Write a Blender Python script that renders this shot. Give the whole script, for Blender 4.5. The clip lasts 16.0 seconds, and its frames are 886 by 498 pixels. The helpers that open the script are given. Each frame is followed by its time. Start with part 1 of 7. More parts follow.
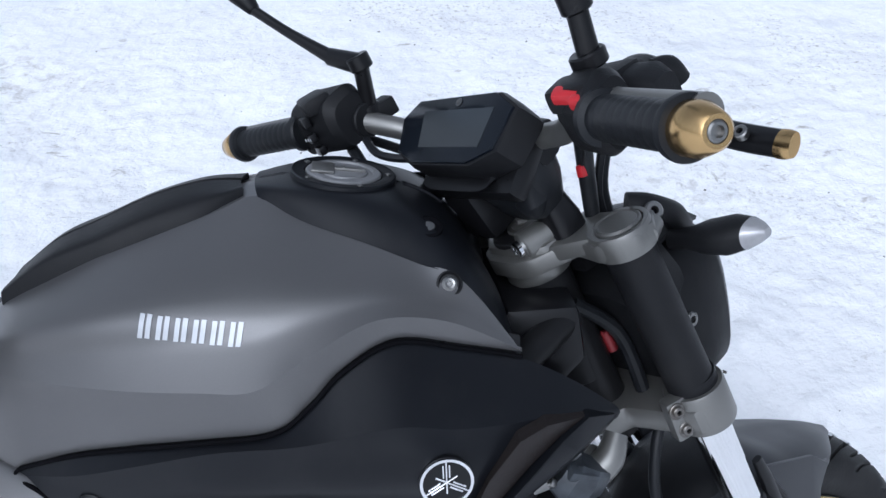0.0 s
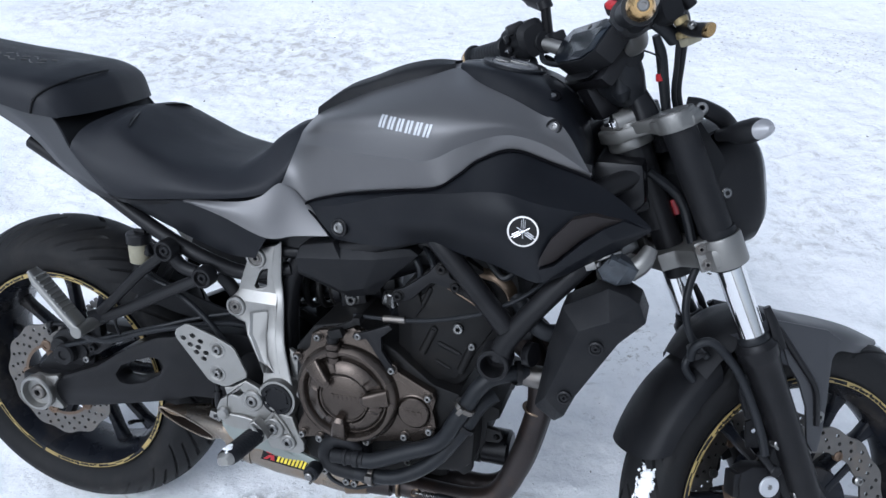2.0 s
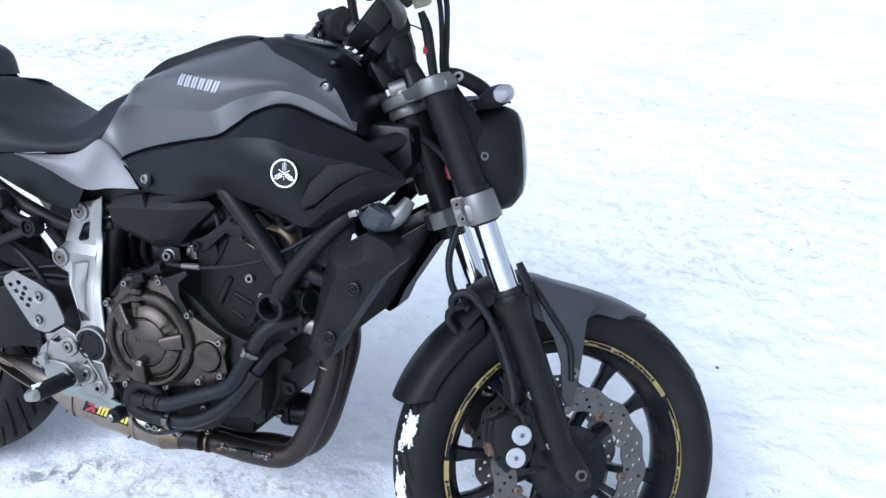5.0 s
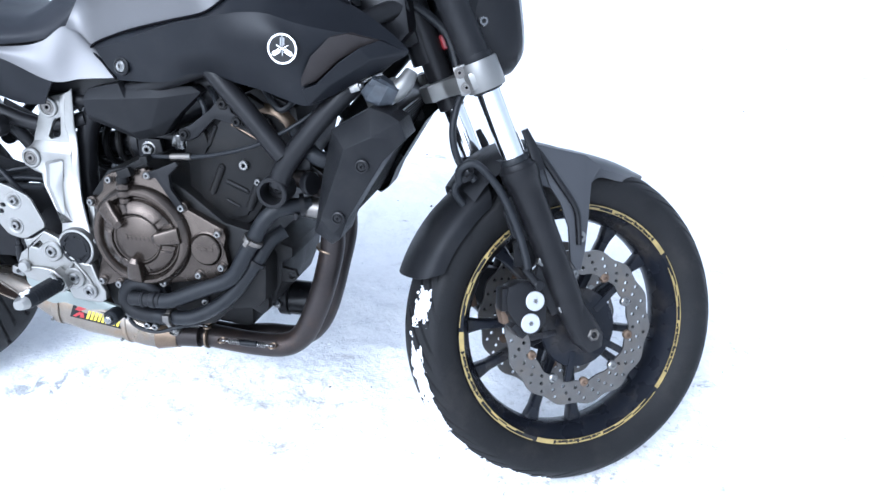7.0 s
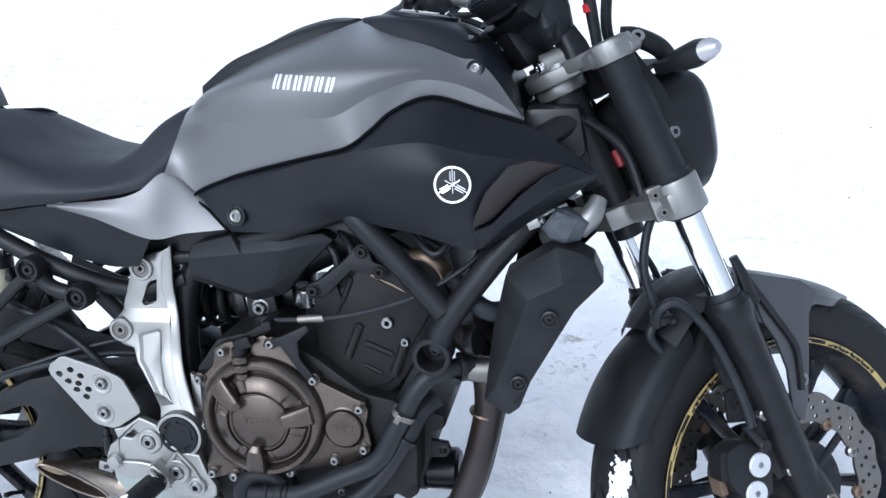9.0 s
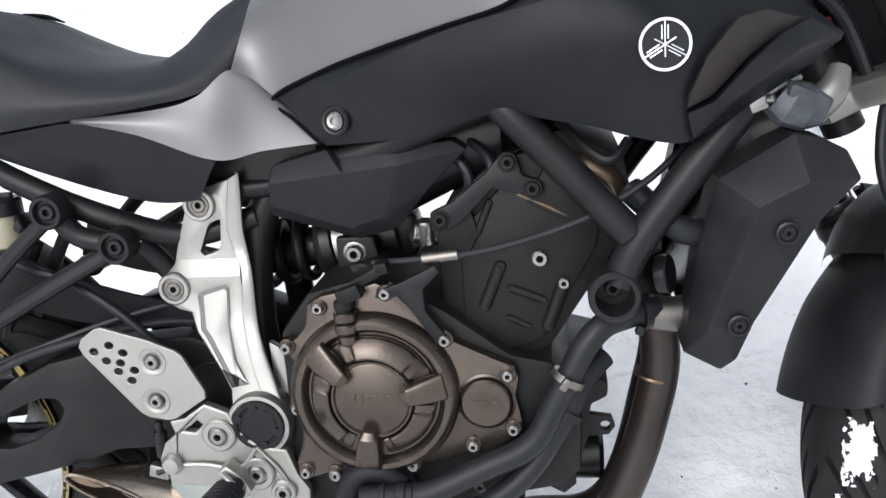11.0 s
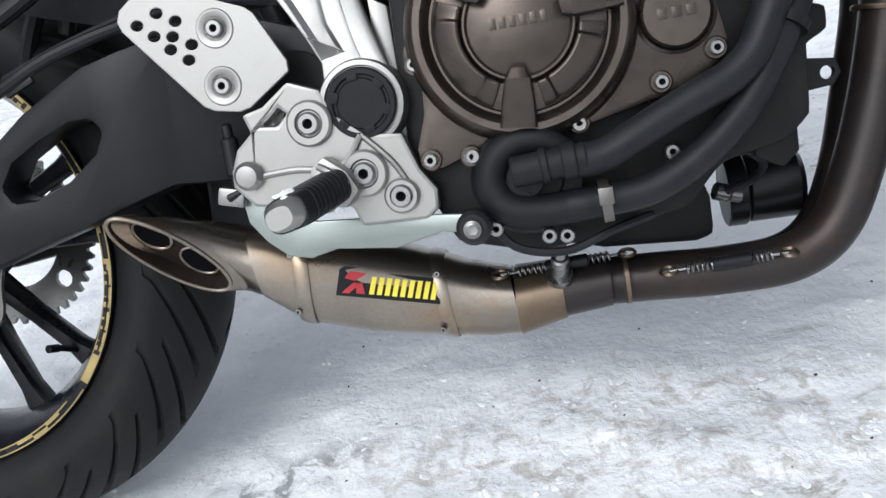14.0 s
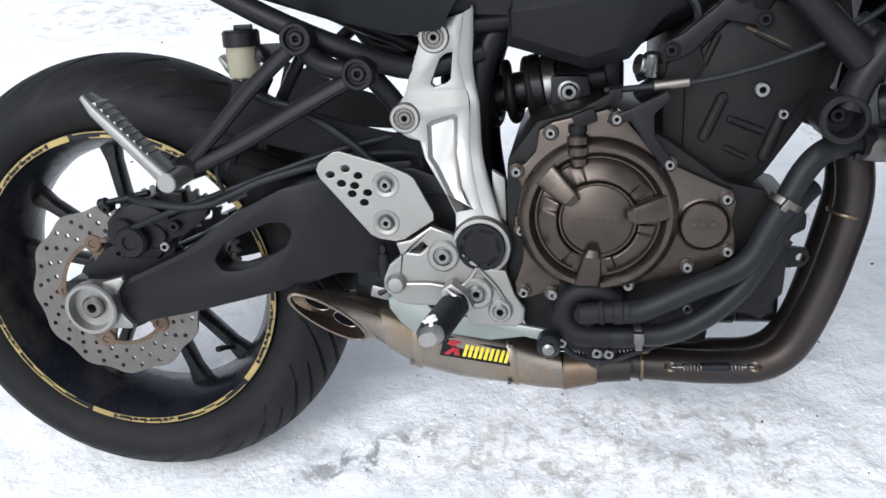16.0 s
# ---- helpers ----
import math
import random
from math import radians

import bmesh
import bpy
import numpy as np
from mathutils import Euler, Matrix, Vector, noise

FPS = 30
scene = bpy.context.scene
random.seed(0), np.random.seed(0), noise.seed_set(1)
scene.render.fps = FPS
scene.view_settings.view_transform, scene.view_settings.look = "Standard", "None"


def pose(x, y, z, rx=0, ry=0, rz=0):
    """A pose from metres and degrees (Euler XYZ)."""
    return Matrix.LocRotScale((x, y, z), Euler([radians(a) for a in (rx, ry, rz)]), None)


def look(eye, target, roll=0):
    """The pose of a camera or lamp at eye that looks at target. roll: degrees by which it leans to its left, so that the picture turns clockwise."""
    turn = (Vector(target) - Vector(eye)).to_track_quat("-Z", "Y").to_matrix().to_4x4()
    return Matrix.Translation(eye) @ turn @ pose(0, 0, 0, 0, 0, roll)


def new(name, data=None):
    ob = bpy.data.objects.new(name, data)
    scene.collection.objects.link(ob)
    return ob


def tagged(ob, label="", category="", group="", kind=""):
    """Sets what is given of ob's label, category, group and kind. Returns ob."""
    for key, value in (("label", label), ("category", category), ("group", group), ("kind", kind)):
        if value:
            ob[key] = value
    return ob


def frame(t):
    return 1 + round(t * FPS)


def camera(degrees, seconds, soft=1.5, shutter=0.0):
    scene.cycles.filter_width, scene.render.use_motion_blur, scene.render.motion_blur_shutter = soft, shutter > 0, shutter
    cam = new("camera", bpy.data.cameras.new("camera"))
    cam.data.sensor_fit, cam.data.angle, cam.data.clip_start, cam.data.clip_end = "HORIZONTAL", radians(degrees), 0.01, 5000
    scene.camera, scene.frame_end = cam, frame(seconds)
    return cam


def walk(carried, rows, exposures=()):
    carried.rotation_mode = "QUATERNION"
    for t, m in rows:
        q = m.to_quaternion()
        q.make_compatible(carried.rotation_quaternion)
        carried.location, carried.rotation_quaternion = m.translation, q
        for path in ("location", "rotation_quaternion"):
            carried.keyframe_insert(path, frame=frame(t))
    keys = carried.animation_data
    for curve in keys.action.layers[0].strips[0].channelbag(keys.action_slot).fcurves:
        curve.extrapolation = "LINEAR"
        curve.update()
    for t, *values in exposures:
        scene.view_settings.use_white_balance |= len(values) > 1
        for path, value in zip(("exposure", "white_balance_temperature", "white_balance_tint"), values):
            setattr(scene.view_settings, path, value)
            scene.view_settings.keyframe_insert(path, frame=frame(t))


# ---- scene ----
cam = camera(54.2, 16.0)
PATH = [
    (0, (0.9074, -0.4346, 1.4071), (0.9854, 0.3427, 0.7829), -0.21),
    (0.5, (1.0311, -0.5634, 1.4162), (0.9410, 0.2289, 0.8128), -1.42),
    (1, (1.1003, -0.7384, 1.4814), (0.9047, 0.0472, 0.8943), -3.40),
    (1.5, (1.1176, -0.9131, 1.5059), (0.9006, -0.1283, 0.9253), -3.79),
    (2, (1.1715, -0.9874, 1.5035), (0.9060, -0.2153, 0.9261), -4.07),
    (2.5, (1.3043, -1.0553, 1.4749), (0.9952, -0.2765, 0.9291), -1.41),
    (3, (1.3903, -1.1161, 1.4420), (1.0979, -0.2848, 0.9693), 1.60),
    (3.5, (1.4141, -1.1807, 1.4325), (1.1382, -0.3131, 1.0190), 1.37),
    (4, (1.4773, -1.1842, 1.4150), (1.1908, -0.3212, 0.9990), 0.22),
    (4.5, (1.5579, -1.1289, 1.3970), (1.2591, -0.2869, 0.9478), -0.96),
    (5, (1.5897, -1.0860, 1.3717), (1.3033, -0.2645, 0.8786), -1.36),
    (5.2, (1.5945, -1.0717, 1.3602), (1.3148, -0.2601, 0.8474), -1.53),
    (7.3, (1.4048, -1.1578, 1.3361), (1.2310, -0.3758, 0.7375), -1.86),
    (7.5, (1.3787, -1.1722, 1.3359), (1.1952, -0.3841, 0.7483), -2.19),
    (8, (1.3033, -1.1263, 1.3209), (1.0981, -0.3261, 0.7574), -3.57),
    (8.5, (1.2049, -0.9924, 1.3091), (1.0079, -0.1712, 0.7736), -5.14),
    (8.7, (1.1748, -0.9565, 1.2993), (0.9847, -0.1225, 0.7814), -5.34),
    (10.8, (0.8725, -0.7507, 1.0901), (0.7477, 0.1071, 0.5915), -6.13),
    (11, (0.8613, -0.7362, 1.0657), (0.7232, 0.1099, 0.5509), -6.91),
    (11.5, (0.7908, -0.7363, 0.9287), (0.6379, 0.0981, 0.3992), -8.15),
    (12, (0.7390, -0.7386, 0.8029), (0.5839, 0.1054, 0.2896), -8.59),
    (12.5, (0.7096, -0.7310, 0.6879), (0.5576, 0.1360, 0.2133), -9.62),
    (13, (0.6849, -0.7279, 0.6076), (0.5493, 0.1557, 0.1596), -11.16),
    (13.5, (0.6851, -0.7277, 0.5958), (0.5538, 0.1690, 0.1731), -12.02),
    (14, (0.6765, -0.7305, 0.5980), (0.5216, 0.1662, 0.1834), -12.27),
    (14.5, (0.6694, -0.7389, 0.6166), (0.4864, 0.1468, 0.1899), -11.81),
    (15, (0.6601, -0.7577, 0.6841), (0.4596, 0.1058, 0.2214), -10.63),
    (15.5, (0.6577, -0.8076, 0.8363), (0.4605, 0.0226, 0.3149), -8.81),
    (16, (0.6310, -0.8943, 1.0084), (0.4779, -0.0813, 0.4467), -6.28),
]
EXPOSURE = [(0.0, 0.06, 5500, 10), (1.0, 0.12, 5500, 10), (1.5, 0.03, 5500, 10), (2.0, 0.12, 5500, 9), (2.5, -0.30, 5600, 8), (3.0, -0.03, 5600, 8), (3.5, -0.20, 5650, 8), (4.0, -0.22, 5550, 8), (4.5, 0.04, 5450, 8), (5.0, 0.44, 5250, 9), (7.5, 1.20, 5250, 9), (8.0, 1.04, 5270, 9), (8.5, 0.77, 5300, 9), (10.8, 0.80, 6150, 10), (11.5, 0.62, 6250, 10), (12.5, 0.38, 6150, 10), (14.0, 0.26, 5950, 8), (16.0, 0.42, 5950, 9)]
walk(cam, [(t, look(eye, target, roll)) for t, eye, target, roll in PATH], EXPOSURE)

# ---- overcast daylight ----
world = bpy.data.worlds.new("overcast")
scene.world = world
world.use_nodes = True
wn, wl = world.node_tree.nodes, world.node_tree.links
sky = wn.new("ShaderNodeTexSky")
sky.sky_type, sky.sun_disc = "NISHITA", False
sky.sun_elevation, sky.sun_rotation = radians(42), radians(200)
sky.air_density, sky.dust_density = 1.0, 4.0
haze = wn.new("ShaderNodeHueSaturation")
haze.inputs["Saturation"].default_value = 0.22
wl.new(sky.outputs["Color"], haze.inputs["Color"])
wl.new(haze.outputs["Color"], wn["Background"].inputs["Color"])
wn["Background"].inputs["Strength"].default_value = 0.145
sun = new("sun", bpy.data.lights.new("sun", "SUN"))
sun.data.energy, sun.data.angle, sun.data.color = 0.85, radians(60), (1.0, 0.97, 0.93)
sun.matrix_world = look((-1.8, -2.4, 6.4), (0.6, 0.2, 0.4))

from mathutils.bvhtree import BVHTree

# ---- materials ----
def mat(name, color, rough=0.5, metal=0.0, var=0.15, scale=30.0, bump=0.0, bump_scale=200.0, spec=0.5, coat=0.0, grime=None, grime_amount=0.0, grime_scale=14.0):
    """A painted, cast or moulded surface: tone and gloss vary at two scales, with fine relief and, if wanted, patches of grime."""
    m = bpy.data.materials.new(name)
    m.use_nodes = True
    n, l = m.node_tree.nodes, m.node_tree.links
    b = n["Principled BSDF"]
    b.inputs["Metallic"].default_value = metal
    b.inputs["Specular IOR Level"].default_value = spec
    b.inputs["Coat Weight"].default_value = coat
    b.inputs["Coat Roughness"].default_value = 0.12
    tc = n.new("ShaderNodeTexCoord")
    big = n.new("ShaderNodeTexNoise")
    big.inputs["Scale"].default_value, big.inputs["Detail"].default_value = scale, 6.0
    small = n.new("ShaderNodeTexNoise")
    small.inputs["Scale"].default_value, small.inputs["Detail"].default_value = bump_scale, 3.0
    l.new(tc.outputs["Object"], big.inputs["Vector"])
    l.new(tc.outputs["Object"], small.inputs["Vector"])
    both = n.new("ShaderNodeMath")
    both.operation = "MULTIPLY_ADD"
    l.new(small.outputs["Fac"], both.inputs[0])
    both.inputs[1].default_value = 0.35
    l.new(big.outputs["Fac"], both.inputs[2])
    ramp = n.new("ShaderNodeValToRGB")
    lo = [c * (1 - var) for c in color]
    hi = [min(1.0, c * (1 + var)) for c in color]
    ramp.color_ramp.elements[0].position, ramp.color_ramp.elements[0].color = 0.42, (*lo, 1)
    ramp.color_ramp.elements[1].position, ramp.color_ramp.elements[1].color = 0.92, (*hi, 1)
    l.new(both.outputs[0], ramp.inputs["Fac"])
    out = ramp.outputs["Color"]
    if grime:
        spots = n.new("ShaderNodeTexNoise")
        spots.inputs["Scale"].default_value, spots.inputs["Detail"].default_value, spots.inputs["Roughness"].default_value = grime_scale, 8.0, 0.7
        l.new(tc.outputs["Object"], spots.inputs["Vector"])
        cut = n.new("ShaderNodeMapRange")
        cut.inputs["From Min"].default_value, cut.inputs["From Max"].default_value = 0.5, 0.72
        cut.inputs["To Max"].default_value = grime_amount
        l.new(spots.outputs["Fac"], cut.inputs["Value"])
        mix = n.new("ShaderNodeMix")
        mix.data_type = "RGBA"
        l.new(cut.outputs[0], mix.inputs[0])
        l.new(out, mix.inputs[6])
        mix.inputs[7].default_value = (*grime, 1)
        out = mix.outputs[2]
    l.new(out, b.inputs["Base Color"])
    gloss = n.new("ShaderNodeMapRange")
    gloss.inputs["From Min"].default_value, gloss.inputs["From Max"].default_value = 0.3, 0.75
    gloss.inputs["To Min"].default_value, gloss.inputs["To Max"].default_value = max(0.02, rough * 0.85), min(1.0, rough * 1.15)
    l.new(big.outputs["Fac"], gloss.inputs["Value"])
    l.new(gloss.outputs[0], b.inputs["Roughness"])
    if bump:
        bp = n.new("ShaderNodeBump")
        bp.inputs["Strength"].default_value, bp.inputs["Distance"].default_value = bump, 0.001
        l.new(small.outputs["Fac"], bp.inputs["Height"])
        l.new(bp.outputs["Normal"], b.inputs["Normal"])
    return m


GREY = mat("matte_grey_paint", (0.128, 0.126, 0.128), 0.38, 0.55, 0.10, 5, 0.06, 900, spec=0.4, coat=0.0)
GREY_DARK = mat("dark_grey_paint", (0.040, 0.041, 0.045), 0.45, 0.25, 0.08, 9, 0.05, 700)
COVER = mat("satin_black_plastic", (0.0062, 0.0069, 0.0090), 0.38, 0.0, 0.15, 9, 0.10, 700, spec=0.19, grime=(0.016, 0.016, 0.0172), grime_amount=0.45)
BLACK = mat("grained_black_plastic", (0.0090, 0.0093, 0.0106), 0.48, 0.0, 0.2, 20, 0.35, 900, spec=0.17, grime=(0.022, 0.0215, 0.021), grime_amount=0.45)
VINYL = mat("black_seat_vinyl", (0.0100, 0.0110, 0.0145), 0.50, 0.0, 0.15, 14, 0.5, 800, spec=0.28, grime=(0.022, 0.022, 0.025), grime_amount=0.25)
RUBBER = mat("tyre_rubber", (0.0095, 0.0095, 0.0100), 0.58, 0.0, 0.25, 22, 0.35, 350, spec=0.16, grime=(0.030, 0.027, 0.024), grime_amount=0.5, grime_scale=9)
HOSE = mat("black_hose_rubber", (0.0105, 0.0115, 0.0135), 0.42, 0.0, 0.2, 40, 0.2, 600, spec=0.20, grime=(0.03, 0.03, 0.029), grime_amount=0.3, grime_scale=30)
FRAME = mat("black_frame_paint", (0.0095, 0.0095, 0.0105), 0.36, 0.0, 0.2, 30, 0.12, 500, spec=0.18, grime=(0.014, 0.013, 0.012), grime_amount=0.35, grime_scale=25)
RIM = mat("black_wheel_paint", (0.0075, 0.0085, 0.012), 0.28, 0.0, 0.2, 18, 0.04, 400, spec=0.18, coat=0.04, grime=(0.062, 0.053, 0.042), grime_amount=0.5, grime_scale=10)
ENGINE = mat("black_engine_paint", (0.0080, 0.0078, 0.0079), 0.48, 0.1, 0.2, 24, 0.3, 500, spec=0.18, grime=(0.022, 0.019, 0.016), grime_amount=0.5, grime_scale=20)
BRONZE = mat("bronze_engine_paint", (0.078, 0.064, 0.054), 0.27, 0.85, 0.12, 14, 0.12, 700, grime=(0.026, 0.021, 0.018), grime_amount=0.6, grime_scale=22)
ALU = mat("brushed_cast_aluminium", (0.275, 0.27, 0.256), 0.36, 0.80, 0.06, 16, 0.10, 500, grime=(0.25, 0.232, 0.205), grime_amount=0.5, grime_scale=18)
CAST = mat("grey_cast_aluminium", (0.262, 0.257, 0.245), 0.33, 0.86, 0.08, 16, 0.10, 500, grime=(0.20, 0.188, 0.17), grime_amount=0.5, grime_scale=18)
CLAMP = mat("silver_clamp_paint", (0.19, 0.187, 0.178), 0.40, 0.7, 0.06, 18, 0.08, 500)
STEEL = mat("zinc_bolt_steel", (0.23, 0.228, 0.222), 0.30, 0.95, 0.15, 60, 0.1, 600, grime=(0.2, 0.17, 0.14), grime_amount=0.4, grime_scale=60)
CHROME = mat("fork_chrome", (0.78, 0.78, 0.79), 0.07, 1.0, 0.03, 30)
DISC = mat("brake_disc_steel", (0.15, 0.142, 0.133), 0.36, 0.9, 0.12, 50, 0.15, 500, grime=(0.20, 0.16, 0.12), grime_amount=0.5, grime_scale=30)
GOLD = mat("gold_anodised", (0.55, 0.37, 0.17), 0.24, 1.0, 0.08, 40)
GOLD_DECAL = mat("gold_rim_tape", (0.36, 0.27, 0.10), 0.35, 0.35, 0.15, 40, grime=(0.10, 0.08, 0.05), grime_amount=0.6, grime_scale=25)
TITAN = mat("warm_stained_titanium", (0.235, 0.205, 0.172), 0.29, 0.92, 0.24, 9, 0.08, 300, grime=(0.27, 0.17, 0.085), grime_amount=0.75, grime_scale=12)
HEADER = mat("heat_browned_steel", (0.027, 0.022, 0.021), 0.42, 0.60, 0.3, 10, 0.12, 300, grime=(0.080, 0.048, 0.032), grime_amount=0.55, grime_scale=11)
SEAM = mat("golden_weld_band", (0.135, 0.100, 0.070), 0.38, 0.85, 0.25, 40, 0.1, 300)
RED = mat("red_switch_plastic", (0.42, 0.016, 0.022), 0.4)
WHITE = mat("white_print", (0.42, 0.43, 0.45), 0.35, 0.2, 0.04)
YELLOW = mat("yellow_print", (0.85, 0.68, 0.05), 0.4)
INK = mat("black_sticker_film", (0.007, 0.007, 0.008), 0.32, spec=0.25)
INTAKE = mat("brown_intake_mesh", (0.0105, 0.0070, 0.0064), 0.6, 0.2, 0.4, 250, 0.6, 900)
SCREEN = mat("dark_dash_glass", (0.006, 0.008, 0.012), 0.14, 0.0, 0.1, 10, spec=0.22)
MILKY = mat("milky_fluid_plastic", (0.26, 0.24, 0.17), 0.42, 0.0, 0.12, 40)
LENS = mat("clear_grey_lens", (0.28, 0.28, 0.29), 0.12, 0.2, 0.08, 50, coat=0.6)
PEDAL = mat("zinc_plated_pedal", (0.26, 0.285, 0.268), 0.36, 0.70, 0.08, 20, 0.06, 400)
MIRROR = mat("mirror_glass", (0.50, 0.56, 0.63), 0.02, 1.0, 0.01)
# near-black that puts the shade of sockets, gaps and openings into the colour
HOLE = mat("painted_hole_shade", (0.004, 0.004, 0.005), 0.9, spec=0.03)
RUST = mat("rusty_clip_steel", (0.125, 0.085, 0.058), 0.6, 0.5, 0.3, 60, 0.2, 400)


def snow_material(name, dirt=1.0):
    """Trodden snow: white with faint blue, grey melt stains and brown grit, uneven relief."""
    m = bpy.data.materials.new(name)
    m.use_nodes = True
    n, l = m.node_tree.nodes, m.node_tree.links
    b = n["Principled BSDF"]
    b.inputs["Roughness"].default_value = 0.62
    b.inputs["Specular IOR Level"].default_value = 0.25
    tc = n.new("ShaderNodeTexCoord")

    def noisy(scale, detail, rough, distort=0.0):
        t = n.new("ShaderNodeTexNoise")
        t.inputs["Scale"].default_value, t.inputs["Detail"].default_value = scale, detail
        t.inputs["Roughness"].default_value, t.inputs["Distortion"].default_value = rough, distort
        l.new(tc.outputs["Object"], t.inputs["Vector"])
        return t.outputs["Fac"]

    def ranged(value, a, z, top):
        r = n.new("ShaderNodeMapRange")
        r.inputs["From Min"].default_value, r.inputs["From Max"].default_value, r.inputs["To Max"].default_value = a, z, top
        l.new(value, r.inputs["Value"])
        return r.outputs[0]

    def mixed(fac, a, tone):
        x = n.new("ShaderNodeMix")
        x.data_type = "RGBA"
        l.new(fac, x.inputs[0])
        if isinstance(a, tuple):
            x.inputs[6].default_value = (*a, 1)
        else:
            l.new(a, x.inputs[6])
        x.inputs[7].default_value = (*tone, 1)
        return x.outputs[2]

    def times(a, c):
        x = n.new("ShaderNodeMath")
        x.operation = "MULTIPLY"
        l.new(a, x.inputs[0])
        l.new(c, x.inputs[1])
        return x.outputs[0]

    packed = ranged(noisy(1.7, 6, 0.62), 0.42, 0.66, 0.8)
    ice = ranged(noisy(7.0, 8, 0.68, 0.8), 0.54, 0.70, 0.55)
    fine = ranged(noisy(38.0, 8, 0.72), 0.50, 0.70, 0.30)
    patch = ranged(noisy(1.1, 7, 0.66, 0.8), 0.50, 0.62, 1.0)
    grit = times(ranged(noisy(55.0, 6, 0.75), 0.54, 0.66, 1.0), patch)
    # scuffs and drag marks, drawn out along the trodden way
    drawn = n.new("ShaderNodeMapping")
    drawn.inputs["Rotation"].default_value = (0, 0, radians(-32))
    drawn.inputs["Scale"].default_value = (0.42, 1.0, 1.0)
    l.new(tc.outputs["Object"], drawn.inputs["Vector"])
    marks = n.new("ShaderNodeTexNoise")
    marks.inputs["Scale"].default_value, marks.inputs["Detail"].default_value = 15.0, 9
    marks.inputs["Roughness"].default_value, marks.inputs["Distortion"].default_value = 0.74, 0.5
    l.new(drawn.outputs["Vector"], marks.inputs["Vector"])
    scuff = times(ranged(marks.outputs["Fac"], 0.60, 0.66, 0.85 * dirt), ranged(noisy(0.9, 4, 0.6), 0.40, 0.58, 1.0))
    col = mixed(packed, (0.90, 0.902, 0.910), (0.80, 0.805, 0.815))
    col = mixed(ice, col, (0.70, 0.715, 0.735))
    col = mixed(fine, col, (0.72, 0.725, 0.735))
    col = mixed(scuff, col, (0.36, 0.335, 0.30))
    grit_amount = n.new("ShaderNodeMath")
    grit_amount.operation = "MULTIPLY"
    l.new(grit, grit_amount.inputs[0])
    grit_amount.inputs[1].default_value = 0.75 * dirt
    col = mixed(grit_amount.outputs[0], col, (0.27, 0.245, 0.21))
    if dirt > 0.5:
        # a strip of wet slush and a worn brownish stretch beside the motorcycle
        for centre, size, turn, lo, hi, amount, tone, grain in (((0.31, 0.005, 0), (0.155, 0.050, 1.0), 28, 0.50, 0.60, 0.75, (0.20, 0.205, 0.215), 26.0), ((0.72, 0.02, 0), (0.42, 0.16, 1.0), 4, 0.49, 0.62, 0.60, (0.40, 0.36, 0.30), 34.0), ((-0.8, 2.3, 0), (0.9, 0.5, 1.0), 10, 0.48, 0.62, 0.58, (0.38, 0.35, 0.31), 18.0), ((-1.8, 2.8, 0), (0.7, 0.4, 1.0), 20, 0.48, 0.62, 0.58, (0.38, 0.35, 0.31), 18.0), ((1.6, 1.6, 0), (1.0, 0.5, 1.0), 35, 0.52, 0.66, 0.40, (0.38, 0.36, 0.33), 24.0)):
            mp = n.new("ShaderNodeMapping")
            mp.vector_type = "TEXTURE"
            mp.inputs["Location"].default_value = centre
            mp.inputs["Rotation"].default_value = (0, 0, radians(turn))
            mp.inputs["Scale"].default_value = size
            l.new(tc.outputs["Object"], mp.inputs["Vector"])
            flat2 = n.new("ShaderNodeVectorMath")
            flat2.operation = "MULTIPLY"
            flat2.inputs[1].default_value = (1, 1, 0)
            l.new(mp.outputs["Vector"], flat2.inputs[0])
            ball = n.new("ShaderNodeTexGradient")
            ball.gradient_type = "SPHERICAL"
            l.new(flat2.outputs["Vector"], ball.inputs["Vector"])
            soft_edge = ranged(ball.outputs["Fac"], 0.0, 0.45, 1.0)
            spots = times(ranged(noisy(grain, 7, 0.66, 0.6), lo, hi, amount), soft_edge)
            col = mixed(spots, col, tone)
    l.new(col, b.inputs["Base Color"])
    bp = n.new("ShaderNodeBump")
    bp.inputs["Strength"].default_value, bp.inputs["Distance"].default_value = 0.36, 0.008
    l.new(noisy(72.0, 7, 0.64), bp.inputs["Height"])
    bp2 = n.new("ShaderNodeBump")
    bp2.inputs["Strength"].default_value, bp2.inputs["Distance"].default_value = 0.42, 0.035
    l.new(noisy(12.0, 6, 0.57, 0.1), bp2.inputs["Height"])
    l.new(bp2.outputs["Normal"], bp.inputs["Normal"])
    l.new(bp.outputs["Normal"], b.inputs["Normal"])
    return m


SNOW = snow_material("trodden_snow")
SNOW_CLEAN = snow_material("clean_snow", 0.1)
BROWN = mat("brown_leaf_litter", (0.16, 0.125, 0.09), 0.85, 0.0, 0.4, 40)
GRIT = mat("dark_grit", (0.06, 0.052, 0.045), 0.8, 0.0, 0.4, 100)


